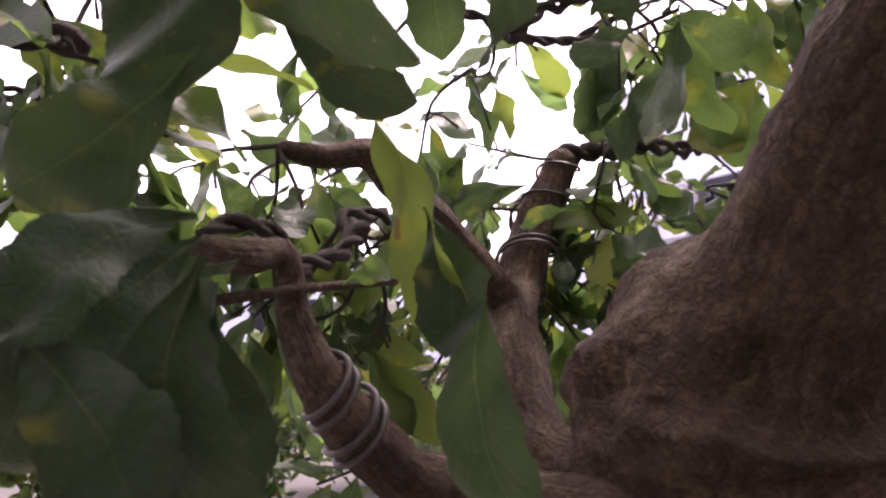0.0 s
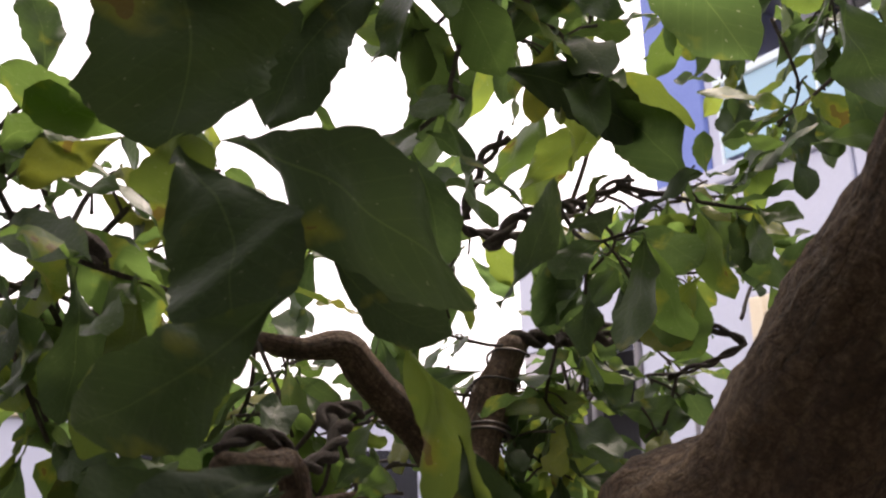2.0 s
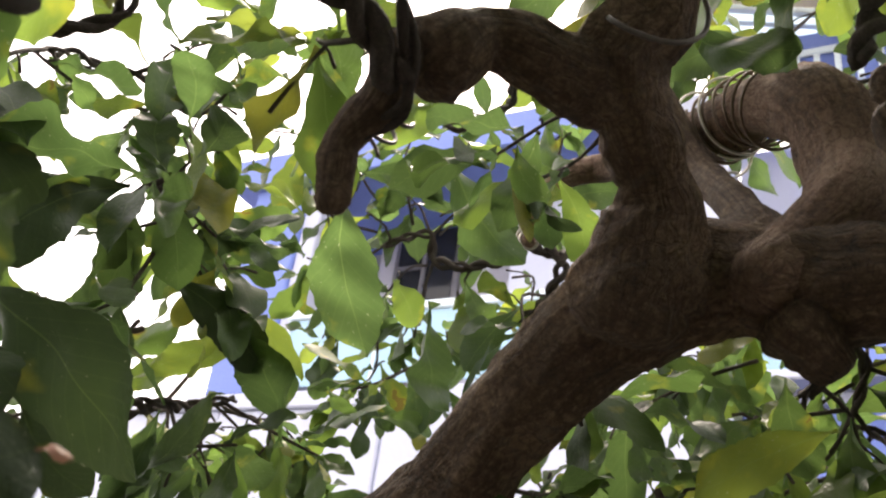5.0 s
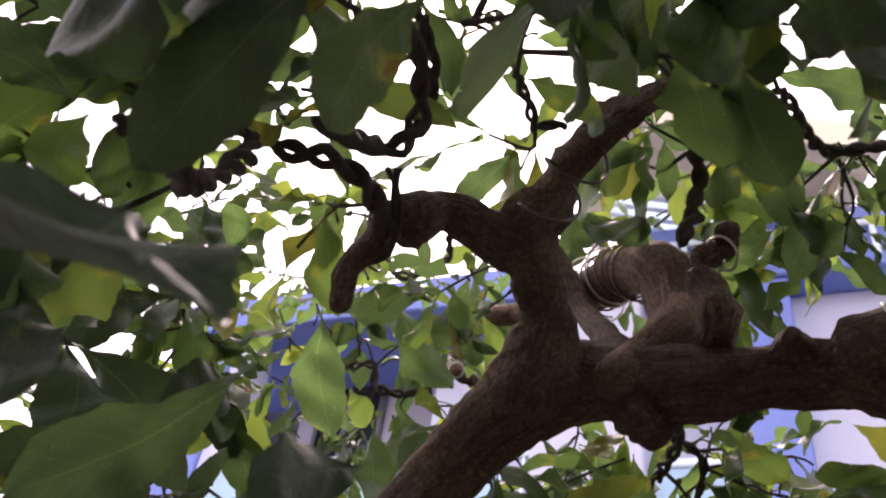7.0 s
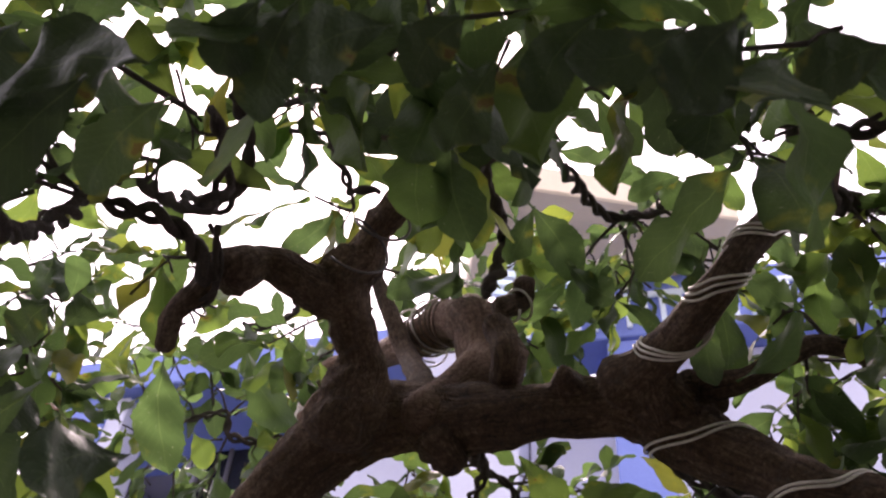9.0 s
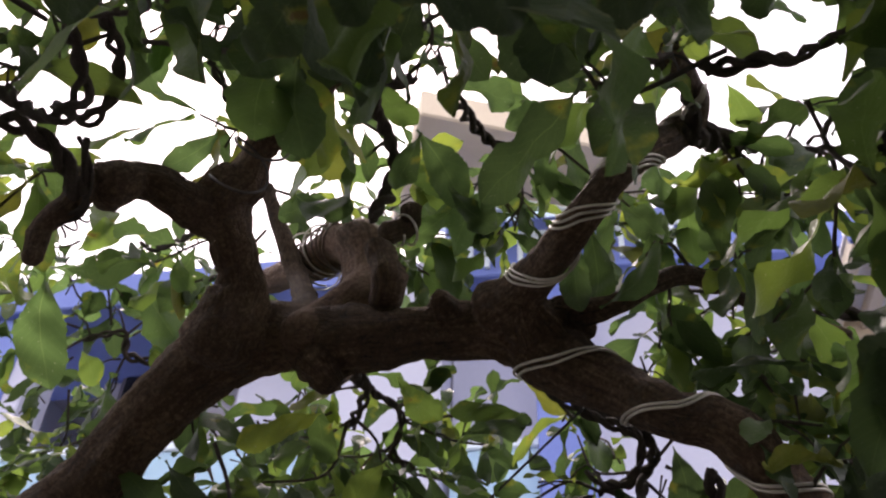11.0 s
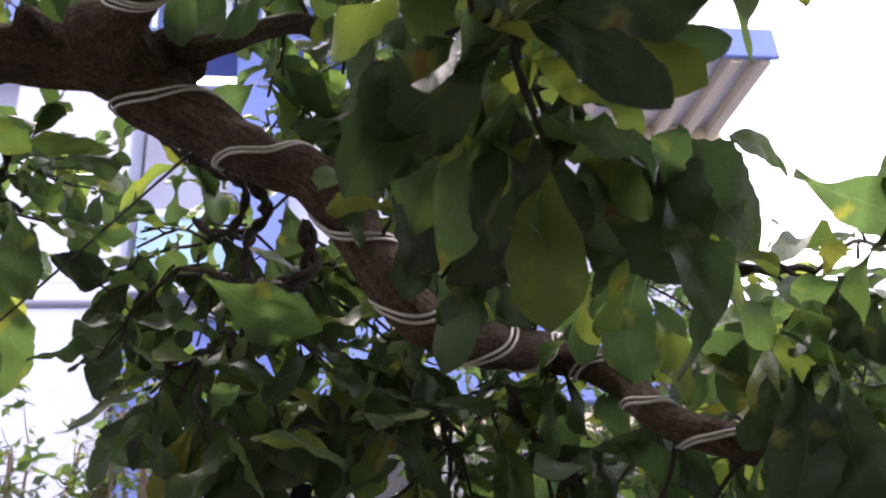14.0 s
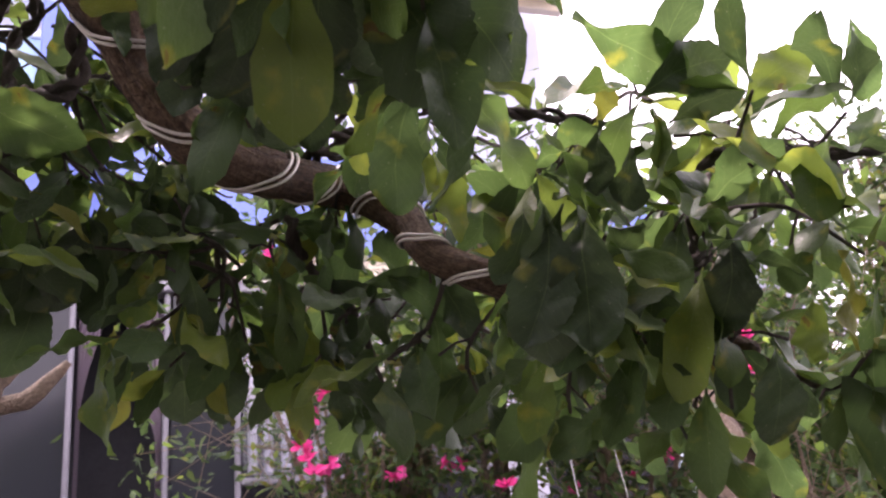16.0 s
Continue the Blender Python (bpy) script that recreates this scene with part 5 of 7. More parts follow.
leaf((0.645, 0.640, 1.617), (0.530, 0.622, 1.651), (-0.05, 0.92, 0.39), 0.40)
leaf((1.174, 0.176, 1.415), (1.164, 0.203, 1.366), (0.67, 0.71, 0.23), 0.5)

rosette((-0.405, 0.157, 1.715), 8, 1.00)
rosette((-0.772, 0.540, 1.848), 5, 1.00)
rosette((-0.643, 0.276, 1.656), 5, 1.00)
rosette((-0.717, 0.356, 1.653), 8, 1.00)
rosette((-0.613, 0.773, 1.841), 8, 1.00)
rosette((-0.702, 0.721, 1.849), 6, 1.00)
rosette((-0.981, 0.902, 1.679), 8, 1.00)
rosette((-0.912, 0.354, 1.512), 8, 1.00)
rosette((-1.146, 0.561, 1.555), 8, 1.00)
rosette((-1.068, 0.674, 1.732), 8, 1.00)
rosette((-1.037, 0.596, 1.429), 8, 1.00)
rosette((-0.793, 0.372, 1.394), 8, 1.00)
rosette((-0.935, 0.779, 1.626), 8, 1.00)
rosette((-0.642, 0.440, 1.948), 5, 1.00)
rosette((-0.618, 0.113, 1.729), 8, 1.00)
rosette((-0.872, 0.366, 1.802), 5, 1.00)
rosette((-0.815, 0.651, 1.882), 5, 1.00)
rosette((-0.499, 0.895, 2.001), 8, 1.00)
rosette((-0.586, 0.912, 1.885), 8, 1.00)
rosette((-1.068, 0.551, 1.584), 8, 1.00)
rosette((-0.821, 0.841, 1.705), 8, 1.00)
rosette((-0.544, 0.775, 2.165), 8, 1.00)
rosette((-0.514, 0.857, 2.293), 8, 1.00)
rosette((-0.541, 1.061, 2.143), 7, 1.00)
rosette((-0.553, 0.971, 2.029), 8, 1.00)
rosette((-0.463, 1.141, 2.185), 8, 1.00)
rosette((-0.697, 0.808, 1.883), 7, 1.00)
rosette((-0.668, 0.925, 1.907), 8, 1.00)
rosette((-0.633, 1.087, 1.866), 5, 1.00)
rosette((-0.784, 0.748, 1.782), 8, 1.00)
rosette((-0.747, 0.929, 1.708), 8, 1.00)
rosette((-0.385, 1.055, 2.363), 8, 1.00)
rosette((-0.347, 1.179, 2.273), 4, 1.00)
rosette((-0.288, 1.244, 1.749), 8, 1.00)
rosette((-0.666, 1.038, 1.934), 4, 1.00)
rosette((-0.396, 0.223, 2.020), 6, 1.00)
rosette((-0.385, 0.298, 2.124), 7, 1.00)
rosette((-0.367, 0.383, 2.148), 7, 1.00)
rosette((-0.418, 0.417, 2.106), 6, 1.00)
rosette((-0.297, 0.455, 2.219), 5, 1.00)
rosette((-0.381, 0.415, 2.255), 6, 1.00)
rosette((-0.289, 0.841, 2.407), 8, 1.00)
rosette((-0.359, 0.960, 2.357), 7, 1.00)
rosette((-0.198, 0.854, 2.402), 6, 1.00)
rosette((-0.481, 0.377, 1.952), 5, 1.00)
rosette((-0.479, 0.580, 2.066), 6, 1.00)
rosette((-0.476, 1.007, 2.135), 8, 1.00)
rosette((0.001, 1.050, 2.029), 8, 1.00)
rosette((-0.085, 1.140, 2.103), 8, 1.00)
rosette((0.148, 0.957, 1.969), 8, 1.00)
rosette((0.224, 0.726, 1.952), 8, 1.00)
rosette((0.057, 0.763, 2.425), 8, 1.00)
rosette((0.085, 0.951, 2.564), 8, 1.00)
rosette((-0.147, 1.150, 2.023), 8, 1.00)
rosette((0.077, 1.183, 1.985), 8, 1.00)
rosette((0.232, 0.809, 2.512), 8, 1.00)
rosette((0.052, 1.049, 2.475), 5, 1.00)
rosette((-0.252, 1.022, 2.384), 5, 1.00)
rosette((0.066, -0.198, 1.768), 8, 1.00)
rosette((0.242, -0.169, 1.705), 8, 1.00)
rosette((0.277, -0.128, 1.802), 8, 1.00)
rosette((0.358, -0.082, 1.794), 6, 1.00)
rosette((0.374, -0.164, 1.725), 6, 1.00)
rosette((0.438, -0.073, 1.786), 6, 1.00)
rosette((0.482, -0.141, 1.686), 6, 1.00)
rosette((0.532, 0.095, 1.888), 6, 1.00)
rosette((-0.127, 0.215, 1.987), 8, 1.00)
rosette((-0.110, 0.472, 2.055), 8, 1.00)
rosette((0.030, 0.256, 2.102), 8, 1.00)
rosette((0.069, 0.578, 2.279), 8, 1.00)
rosette((0.261, 0.480, 2.242), 8, 1.00)
rosette((0.331, 0.543, 2.199), 6, 1.00)
rosette((0.417, 0.517, 2.218), 6, 1.00)
rosette((0.481, 0.389, 2.182), 6, 1.00)
rosette((0.430, 0.581, 2.172), 6, 1.00)
rosette((0.359, 0.691, 2.223), 6, 1.00)
rosette((0.556, 0.464, 1.977), 6, 1.00)
rosette((0.552, 0.623, 1.941), 6, 1.00)
rosette((0.060, 0.714, 1.971), 8, 1.00)
rosette((0.441, 0.666, 1.902), 6, 1.00)
rosette((-0.101, 0.558, 2.084), 8, 1.00)
rosette((0.434, 0.453, 2.141), 6, 1.00)
rosette((0.550, 0.423, 2.032), 6, 1.00)
rosette((0.618, 0.415, 2.034), 6, 1.00)
rosette((0.668, 0.325, 1.987), 6, 1.00)
rosette((0.702, 0.372, 1.932), 6, 1.00)
rosette((0.710, 0.335, 1.824), 6, 1.00)
rosette((0.511, 0.572, 2.038), 6, 1.00)
rosette((0.692, 0.386, 1.767), 6, 1.00)
rosette((0.618, 0.521, 1.925), 6, 1.00)
rosette((0.682, 0.489, 1.790), 6, 1.00)
rosette((0.263, 0.718, 2.167), 8, 1.00)
rosette((0.221, 0.810, 2.043), 8, 1.00)
rosette((-0.002, 0.806, 1.983), 8, 1.00)
rosette((-0.033, 0.718, 1.888), 8, 1.00)
rosette((0.058, 0.846, 1.940), 8, 1.00)
rosette((0.334, 0.851, 1.990), 6, 1.00)
rosette((0.457, 0.782, 1.914), 6, 1.00)
rosette((0.493, -0.024, 1.754), 6, 1.00)
rosette((0.301, -0.063, 1.756), 6, 1.00)
rosette((-0.188, -0.129, 1.976), 8, 1.00)
rosette((-0.135, -0.094, 1.923), 8, 1.00)
rosette((-0.135, -0.087, 1.839), 8, 1.00)
rosette((-0.111, -0.049, 1.914), 8, 1.00)
rosette((-0.107, -0.058, 1.996), 8, 1.00)
rosette((-0.010, -0.006, 2.015), 8, 1.00)
rosette((0.060, -0.025, 2.047), 8, 1.00)
rosette((0.026, 0.098, 2.106), 8, 1.00)
rosette((-0.172, -0.006, 1.888), 8, 1.00)
rosette((-0.030, 0.005, 1.898), 8, 1.00)
rosette((0.133, 0.095, 2.098), 8, 1.00)
rosette((0.212, 0.040, 2.027), 8, 1.00)
rosette((0.227, 0.168, 2.135), 8, 1.00)
rosette((0.224, 0.274, 2.194), 8, 1.00)
rosette((0.341, 0.138, 2.108), 6, 1.00)
rosette((0.349, 0.245, 2.163), 6, 1.00)
rosette((0.552, 0.107, 2.010), 6, 1.00)
rosette((0.581, 0.193, 2.066), 6, 1.00)
rosette((0.636, 0.123, 2.034), 6, 1.00)
rosette((0.759, 0.346, 2.110), 6, 1.00)
rosette((0.740, 0.292, 1.918), 6, 1.00)
rosette((0.701, 0.455, 1.917), 6, 1.00)
rosette((0.656, 0.505, 1.862), 6, 1.00)
rosette((0.692, 0.376, 1.687), 6, 1.00)
rosette((-0.220, -0.185, 1.872), 8, 1.00)
rosette((-0.200, -0.095, 1.801), 8, 1.00)
rosette((-0.202, -0.040, 1.713), 8, 1.00)
rosette((-0.493, 0.089, 1.786), 8, 1.00)
rosette((-0.637, 0.098, 1.666), 8, 1.00)
rosette((-0.727, 0.243, 1.700), 5, 1.00)
rosette((-0.804, 0.297, 1.680), 5, 1.00)
rosette((0.658, 0.003, 1.644), 6, 1.00)
rosette((0.676, 0.013, 1.564), 6, 1.00)
rosette((0.668, 0.090, 1.558), 6, 1.00)
rosette((0.686, 0.188, 1.738), 6, 1.00)
rosette((0.642, 0.338, 1.873), 6, 1.00)
rosette((0.560, 0.467, 1.878), 6, 1.00)
rosette((-0.169, 0.743, 1.999), 8, 1.00)
rosette((-0.104, 0.732, 1.812), 8, 1.00)
rosette((-0.110, 0.629, 1.730), 8, 1.00)
rosette((-0.031, 0.783, 1.761), 8, 1.00)
rosette((0.084, 0.835, 1.744), 8, 1.00)
rosette((0.121, 0.913, 1.851), 8, 1.00)
rosette((0.363, 0.769, 1.761), 6, 1.00)
rosette((0.417, 0.706, 1.669), 6, 1.00)
rosette((0.504, 0.704, 1.680), 6, 1.00)
rosette((0.593, 0.591, 1.686), 6, 1.00)
rosette((0.474, 0.889, 1.967), 6, 1.00)
rosette((0.257, 0.852, 1.999), 8, 1.00)
rosette((0.123, 0.950, 1.746), 8, 1.00)
rosette((0.400, 0.627, 1.609), 6, 1.00)
rosette((0.439, 0.655, 1.537), 6, 1.00)
rosette((0.542, 0.657, 1.556), 6, 1.00)
rosette((0.622, 0.633, 1.616), 6, 1.00)
rosette((0.631, 0.573, 1.498), 6, 1.00)
rosette((0.722, 0.550, 1.539), 6, 1.00)
rosette((0.742, 0.067, 1.530), 6, 1.00)
rosette((0.823, 0.092, 1.526), 6, 1.00)
rosette((0.880, 0.178, 1.532), 6, 1.00)
rosette((0.749, 0.055, 1.600), 6, 1.00)
rosette((0.892, 0.697, 1.599), 6, 1.00)
rosette((0.922, 0.707, 1.529), 6, 1.00)
rosette((1.038, 0.522, 1.604), 6, 1.00)
rosette((1.023, 0.655, 1.583), 6, 1.00)
rosette((1.048, 0.428, 1.535), 6, 1.00)
rosette((1.065, 0.465, 1.459), 6, 1.00)
rosette((0.978, 0.595, 1.464), 6, 1.00)
rosette((0.765, 0.652, 1.483), 6, 1.00)
rosette((0.514, 0.559, 1.565), 6, 1.00)
rosette((0.622, 0.561, 1.568), 6, 1.00)
rosette((0.546, 0.496, 1.466), 6, 1.00)
rosette((0.647, 0.564, 1.402), 6, 1.00)
rosette((0.711, 0.546, 1.432), 6, 1.00)
rosette((0.785, 0.592, 1.404), 6, 1.00)
rosette((0.852, 0.660, 1.467), 6, 1.00)
rosette((0.916, 0.551, 1.441), 6, 1.00)
rosette((0.890, 0.615, 1.391), 6, 1.00)
rosette((0.973, 0.543, 1.388), 6, 1.00)
rosette((1.048, 0.524, 1.419), 6, 1.00)
rosette((1.037, 0.408, 1.361), 6, 1.00)
rosette((1.069, 0.300, 1.472), 6, 1.00)
rosette((1.099, 0.361, 1.382), 6, 1.00)
rosette((1.150, 0.317, 1.413), 6, 1.00)
rosette((1.166, 0.261, 1.358), 6, 1.00)
rosette((1.167, 0.330, 1.291), 6, 1.00)
rosette((1.083, 0.445, 1.299), 6, 1.00)
rosette((1.005, 0.485, 1.319), 6, 1.00)
rosette((1.219, 0.240, 1.464), 6, 1.00)
rosette((1.219, 0.279, 1.530), 6, 1.00)
rosette((1.166, 0.332, 1.496), 6, 1.00)
rosette((1.009, 0.503, 1.490), 6, 1.00)
rosette((0.828, 0.733, 1.590), 6, 1.00)
rosette((0.738, 0.690, 1.611), 6, 1.00)
rosette((0.445, 0.558, 1.534), 6, 1.00)
rosette((0.493, 0.638, 1.613), 6, 1.00)
rosette((1.010, 0.572, 1.558), 6, 1.00)
rosette((0.708, 0.613, 1.382), 6, 1.00)
rosette((0.996, 0.721, 1.515), 6, 1.00)
rosette((0.951, 0.650, 1.357), 6, 1.00)
rosette((1.073, 0.602, 1.415), 6, 1.00)
rosette((1.019, 0.304, 1.424), 6, 1.00)
rosette((1.004, 0.211, 1.411), 6, 1.00)
rosette((1.074, 0.322, 1.554), 6, 1.00)
rosette((1.070, 0.220, 1.535), 6, 1.00)
rosette((1.136, 0.174, 1.529), 6, 1.00)
rosette((1.242, 0.341, 1.514), 6, 1.00)
rosette((1.329, 0.278, 1.514), 6, 1.00)
rosette((1.203, 0.160, 1.388), 6, 1.00)
rosette((1.255, 0.388, 1.296), 6, 1.00)
rosette((1.244, 0.279, 1.293), 6, 1.00)
rosette((0.745, 0.256, 1.559), 6, 1.00)
rosette((0.829, 0.324, 1.578), 6, 1.00)
rosette((0.942, 0.415, 1.572), 6, 1.00)
rosette((0.713, 0.073, 1.695), 6, 1.00)
rosette((0.757, 0.118, 1.659), 6, 1.00)
rosette((0.778, 0.129, 1.568), 6, 1.00)
rosette((0.731, 0.339, 1.611), 6, 1.00)
rosette((0.883, 0.370, 1.571), 6, 1.00)
rosette((0.796, 0.543, 1.646), 6, 1.00)
rosette((0.664, 0.638, 1.692), 6, 1.00)
rosette((0.599, 0.681, 1.731), 6, 1.00)
rosette((0.494, 0.728, 1.757), 6, 1.00)
rosette((0.841, 0.627, 1.550), 6, 1.00)
rosette((0.882, 0.570, 1.525), 6, 1.00)
rosette((0.735, 0.535, 1.925), 6, 1.00)
rosette((0.693, 0.563, 2.066), 6, 1.00)
rosette((0.620, 0.585, 2.121), 6, 1.00)
rosette((0.588, 0.532, 2.160), 6, 1.00)
rosette((0.153, 0.389, 1.501), 8, 1.00)
rosette((0.118, 0.402, 1.583), 8, 1.00)
rosette((0.709, 0.437, 2.047), 6, 1.00)
rosette((-0.404, 0.326, 1.845), 8, 1.00)
rosette((-0.589, 0.914, 2.099), 8, 1.00)
rosette((-0.562, 1.024, 2.223), 8, 1.00)
rosette((-0.491, 1.138, 2.073), 8, 1.00)
rosette((-0.630, 0.913, 1.969), 8, 1.00)
rosette((-0.784, 0.697, 1.713), 8, 1.00)
rosette((-0.787, 0.672, 1.645), 8, 1.00)
rosette((-0.700, 0.704, 1.660), 8, 1.00)
rosette((-0.218, 0.979, 1.730), 8, 1.00)
rosette((-0.162, 0.885, 1.672), 8, 1.00)
rosette((-0.270, 0.967, 1.677), 8, 1.00)
rosette((-0.096, 0.838, 1.721), 8, 1.00)
rosette((-0.420, 0.324, 1.960), 8, 1.00)
rosette((-0.415, 0.458, 2.001), 8, 1.00)
rosette((-0.442, 0.532, 1.958), 8, 1.00)
rosette((-0.583, 0.658, 1.814), 8, 1.00)
rosette((-0.423, 0.582, 1.813), 8, 1.00)
rosette((-0.425, 0.736, 1.850), 8, 1.00)
rosette((-0.360, 1.032, 2.178), 8, 1.00)
rosette((-0.284, 0.904, 2.303), 8, 1.00)
rosette((-0.097, 0.866, 1.911), 8, 1.00)
rosette((-0.171, 0.925, 1.872), 8, 1.00)
rosette((0.190, 0.689, 1.807), 8, 1.00)
rosette((0.081, 0.795, 1.843), 8, 1.00)
rosette((0.848, 0.540, 1.374), 6, 1.00)
rosette((1.104, 0.331, 1.308), 6, 1.00)
rosette((1.208, 0.178, 1.315), 6, 1.00)
rosette((1.217, 0.161, 1.511), 6, 1.00)
rosette((0.903, 0.469, 1.362), 6, 1.00)
rosette((1.006, 0.319, 1.351), 6, 1.00)
rosette((1.083, 0.197, 1.392), 6, 1.00)
rosette((1.051, 0.247, 1.335), 6, 1.00)
rosette((-0.569, 0.173, 1.692), 8, 1.00)
rosette((-0.687, 0.272, 1.624), 8, 1.00)
rosette((-0.548, 0.113, 1.631), 8, 1.00)
rosette((-0.592, 0.176, 1.597), 8, 1.00)
rosette((-0.714, 0.321, 1.560), 8, 1.00)
rosette((-0.794, 0.381, 1.595), 8, 1.00)
rosette((-0.870, 0.462, 1.651), 8, 1.00)
rosette((-0.848, 0.494, 1.558), 8, 1.00)
rosette((-0.747, 0.504, 1.513), 8, 1.00)
rosette((-0.901, 0.802, 1.681), 8, 1.00)
rosette((-0.844, 0.804, 1.618), 8, 1.00)
rosette((-0.700, 0.385, 1.526), 8, 1.00)
rosette((-0.637, 0.251, 1.554), 8, 1.00)
rosette((-0.909, 0.901, 1.731), 8, 1.00)
rosette((-0.806, 0.387, 1.723), 8, 1.00)
rosette((-0.769, 0.440, 1.654), 8, 1.00)
rosette((-0.860, 0.578, 1.700), 8, 1.00)
rosette((-0.848, 0.687, 1.614), 8, 1.00)
rosette((-0.731, 0.737, 1.589), 8, 1.00)
rosette((-0.696, 0.809, 1.600), 8, 1.00)
rosette((-0.716, 0.982, 1.869), 8, 1.00)
rosette((-0.807, 0.990, 1.751), 8, 1.00)
rosette((0.808, 0.549, 1.481), 6, 1.00)
rosette((0.495, 0.624, 1.501), 6, 1.00)
rosette((0.979, 0.267, 1.481), 6, 1.00)
rosette((0.676, 0.626, 1.520), 6, 1.00)
rosette((-0.854, 0.743, 1.550), 7, 1.00)
rosette((-0.769, 0.710, 1.513), 7, 1.00)
rosette((-0.871, 0.404, 1.602), 7, 1.00)
rosette((-0.928, 0.464, 1.531), 7, 1.00)
rosette((-0.970, 0.523, 1.468), 7, 1.00)
rosette((-0.806, 0.590, 1.504), 7, 1.00)
rosette((-0.632, 0.157, 1.658), 7, 1.00)
rosette((-0.966, 0.933, 1.624), 7, 1.00)
rosette((-0.481, 0.351, 2.080), 8, 1.00)
rosette((-0.494, 0.515, 2.138), 8, 1.00)
rosette((-0.533, 0.617, 2.283), 8, 1.00)
rosette((-0.545, 0.740, 2.291), 8, 1.00)
rosette((-0.537, 0.798, 2.398), 8, 1.00)
rosette((-0.436, 0.832, 2.405), 8, 1.00)
rosette((-0.569, 0.680, 2.140), 8, 1.00)
rosette((-0.494, 0.948, 2.355), 8, 1.00)
rosette((-0.539, 0.546, 2.039), 8, 1.00)
rosette((-0.405, 0.167, 1.970), 8, 1.00)
rosette((0.696, 0.133, 1.630), 6, 1.00)
rosette((0.686, 0.646, 1.586), 6, 1.00)
rosette((1.119, 0.259, 1.446), 6, 1.00)
rosette((1.256, 0.603, 1.653), 6, 1.00)
rosette((1.343, 0.551, 1.631), 6, 1.00)
rosette((1.375, 0.548, 1.568), 6, 1.00)
rosette((1.366, 0.445, 1.586), 6, 1.00)
rosette((1.365, 0.479, 1.501), 6, 1.00)
rosette((1.277, 0.530, 1.490), 6, 1.00)
rosette((1.286, 0.624, 1.549), 6, 1.00)
rosette((1.242, 0.679, 1.685), 6, 1.00)
rosette((1.179, 0.647, 1.704), 6, 1.00)
rosette((0.449, 0.840, 1.595), 6, 1.00)
rosette((0.518, 0.836, 1.624), 6, 1.00)
rosette((0.591, 0.847, 1.595), 6, 1.00)
rosette((0.666, 0.836, 1.623), 6, 1.00)
rosette((0.750, 0.839, 1.590), 6, 1.00)
rosette((0.809, 0.905, 1.681), 6, 1.00)
rosette((0.709, 0.902, 1.715), 6, 1.00)
rosette((0.627, 0.917, 1.685), 6, 1.00)
rosette((0.835, 0.828, 1.586), 6, 1.00)
rosette((0.477, 0.859, 1.697), 6, 1.00)
rosette((0.399, 0.795, 1.703), 6, 1.00)
rosette((0.563, 0.886, 1.761), 6, 1.00)
rosette((1.285, 0.371, 1.606), 6, 1.00)
rosette((1.125, 0.650, 1.484), 6, 1.00)
rosette((1.164, 0.584, 1.453), 6, 1.00)
rosette((0.212, 0.671, 2.242), 8, 1.00)
rosette((0.255, 0.624, 2.115), 8, 1.00)
rosette((0.198, 0.388, 2.214), 8, 1.00)
rosette((0.367, 0.566, 2.133), 6, 1.00)
rosette((0.288, 0.623, 2.191), 8, 1.00)
rosette((0.138, 0.414, 2.242), 8, 1.00)
rosette((0.531, 0.572, 2.119), 6, 1.00)
rosette((0.601, 0.585, 2.029), 6, 1.00)
rosette((0.328, 0.749, 1.889), 6, 1.00)
rosette((0.270, 0.713, 1.818), 8, 1.00)
rosette((0.088, 0.649, 1.846), 8, 1.00)
rosette((0.048, 0.609, 1.777), 8, 1.00)
rosette((-0.007, 0.567, 1.824), 8, 1.00)
rosette((-0.048, 0.535, 1.729), 8, 1.00)
rosette((0.389, 0.702, 1.775), 6, 1.00)
rosette((0.688, 0.702, 1.853), 6, 1.00)
rosette((0.773, 0.651, 1.814), 6, 1.00)
rosette((0.791, 0.637, 1.732), 6, 1.00)
rosette((0.764, 0.742, 1.748), 6, 1.00)
rosette((0.702, 0.767, 1.728), 6, 1.00)
rosette((0.675, 0.783, 1.805), 6, 1.00)
rosette((0.814, 0.712, 1.686), 6, 1.00)
rosette((0.588, 0.708, 1.658), 6, 1.00)
rosette((-0.502, 0.086, 1.879), 6, 1.00)
rosette((-0.531, 0.094, 1.843), 6, 1.00)
rosette((-0.587, 0.154, 1.849), 6, 1.00)
rosette((-0.590, 0.125, 1.780), 6, 1.00)
rosette((-0.639, 0.199, 1.800), 6, 1.00)
rosette((-0.632, 0.256, 1.880), 6, 1.00)
rosette((-0.674, 0.331, 1.836), 6, 1.00)
rosette((-0.812, 0.510, 1.743), 6, 1.00)
rosette((-0.826, 0.584, 1.781), 6, 1.00)
rosette((-0.241, 0.832, 1.631), 7, 1.00)
rosette((0.869, 0.677, 1.768), 6, 1.00)
rosette((0.853, 0.744, 1.754), 6, 1.00)
rosette((0.877, 0.602, 1.814), 6, 1.00)
rosette((0.874, 0.529, 1.841), 6, 1.00)
rosette((0.787, 0.783, 1.825), 6, 1.00)

rosette((-0.208, 1.048, 1.790), 7, 1.0)
rosette((-0.166, 1.044, 1.721), 7, 1.0)
rosette((-0.155, 0.998, 1.883), 7, 1.0)
rosette((-0.011, 0.985, 1.973), 7, 1.0)
rosette((0.010, 1.002, 1.837), 7, 1.0)
rosette((-0.050, 1.043, 1.805), 7, 1.0)
rosette((0.770, 0.765, 1.727), 6, 1.0)
rosette((0.906, 0.705, 1.742), 6, 1.0)
rosette((0.934, 0.709, 1.652), 6, 1.0)
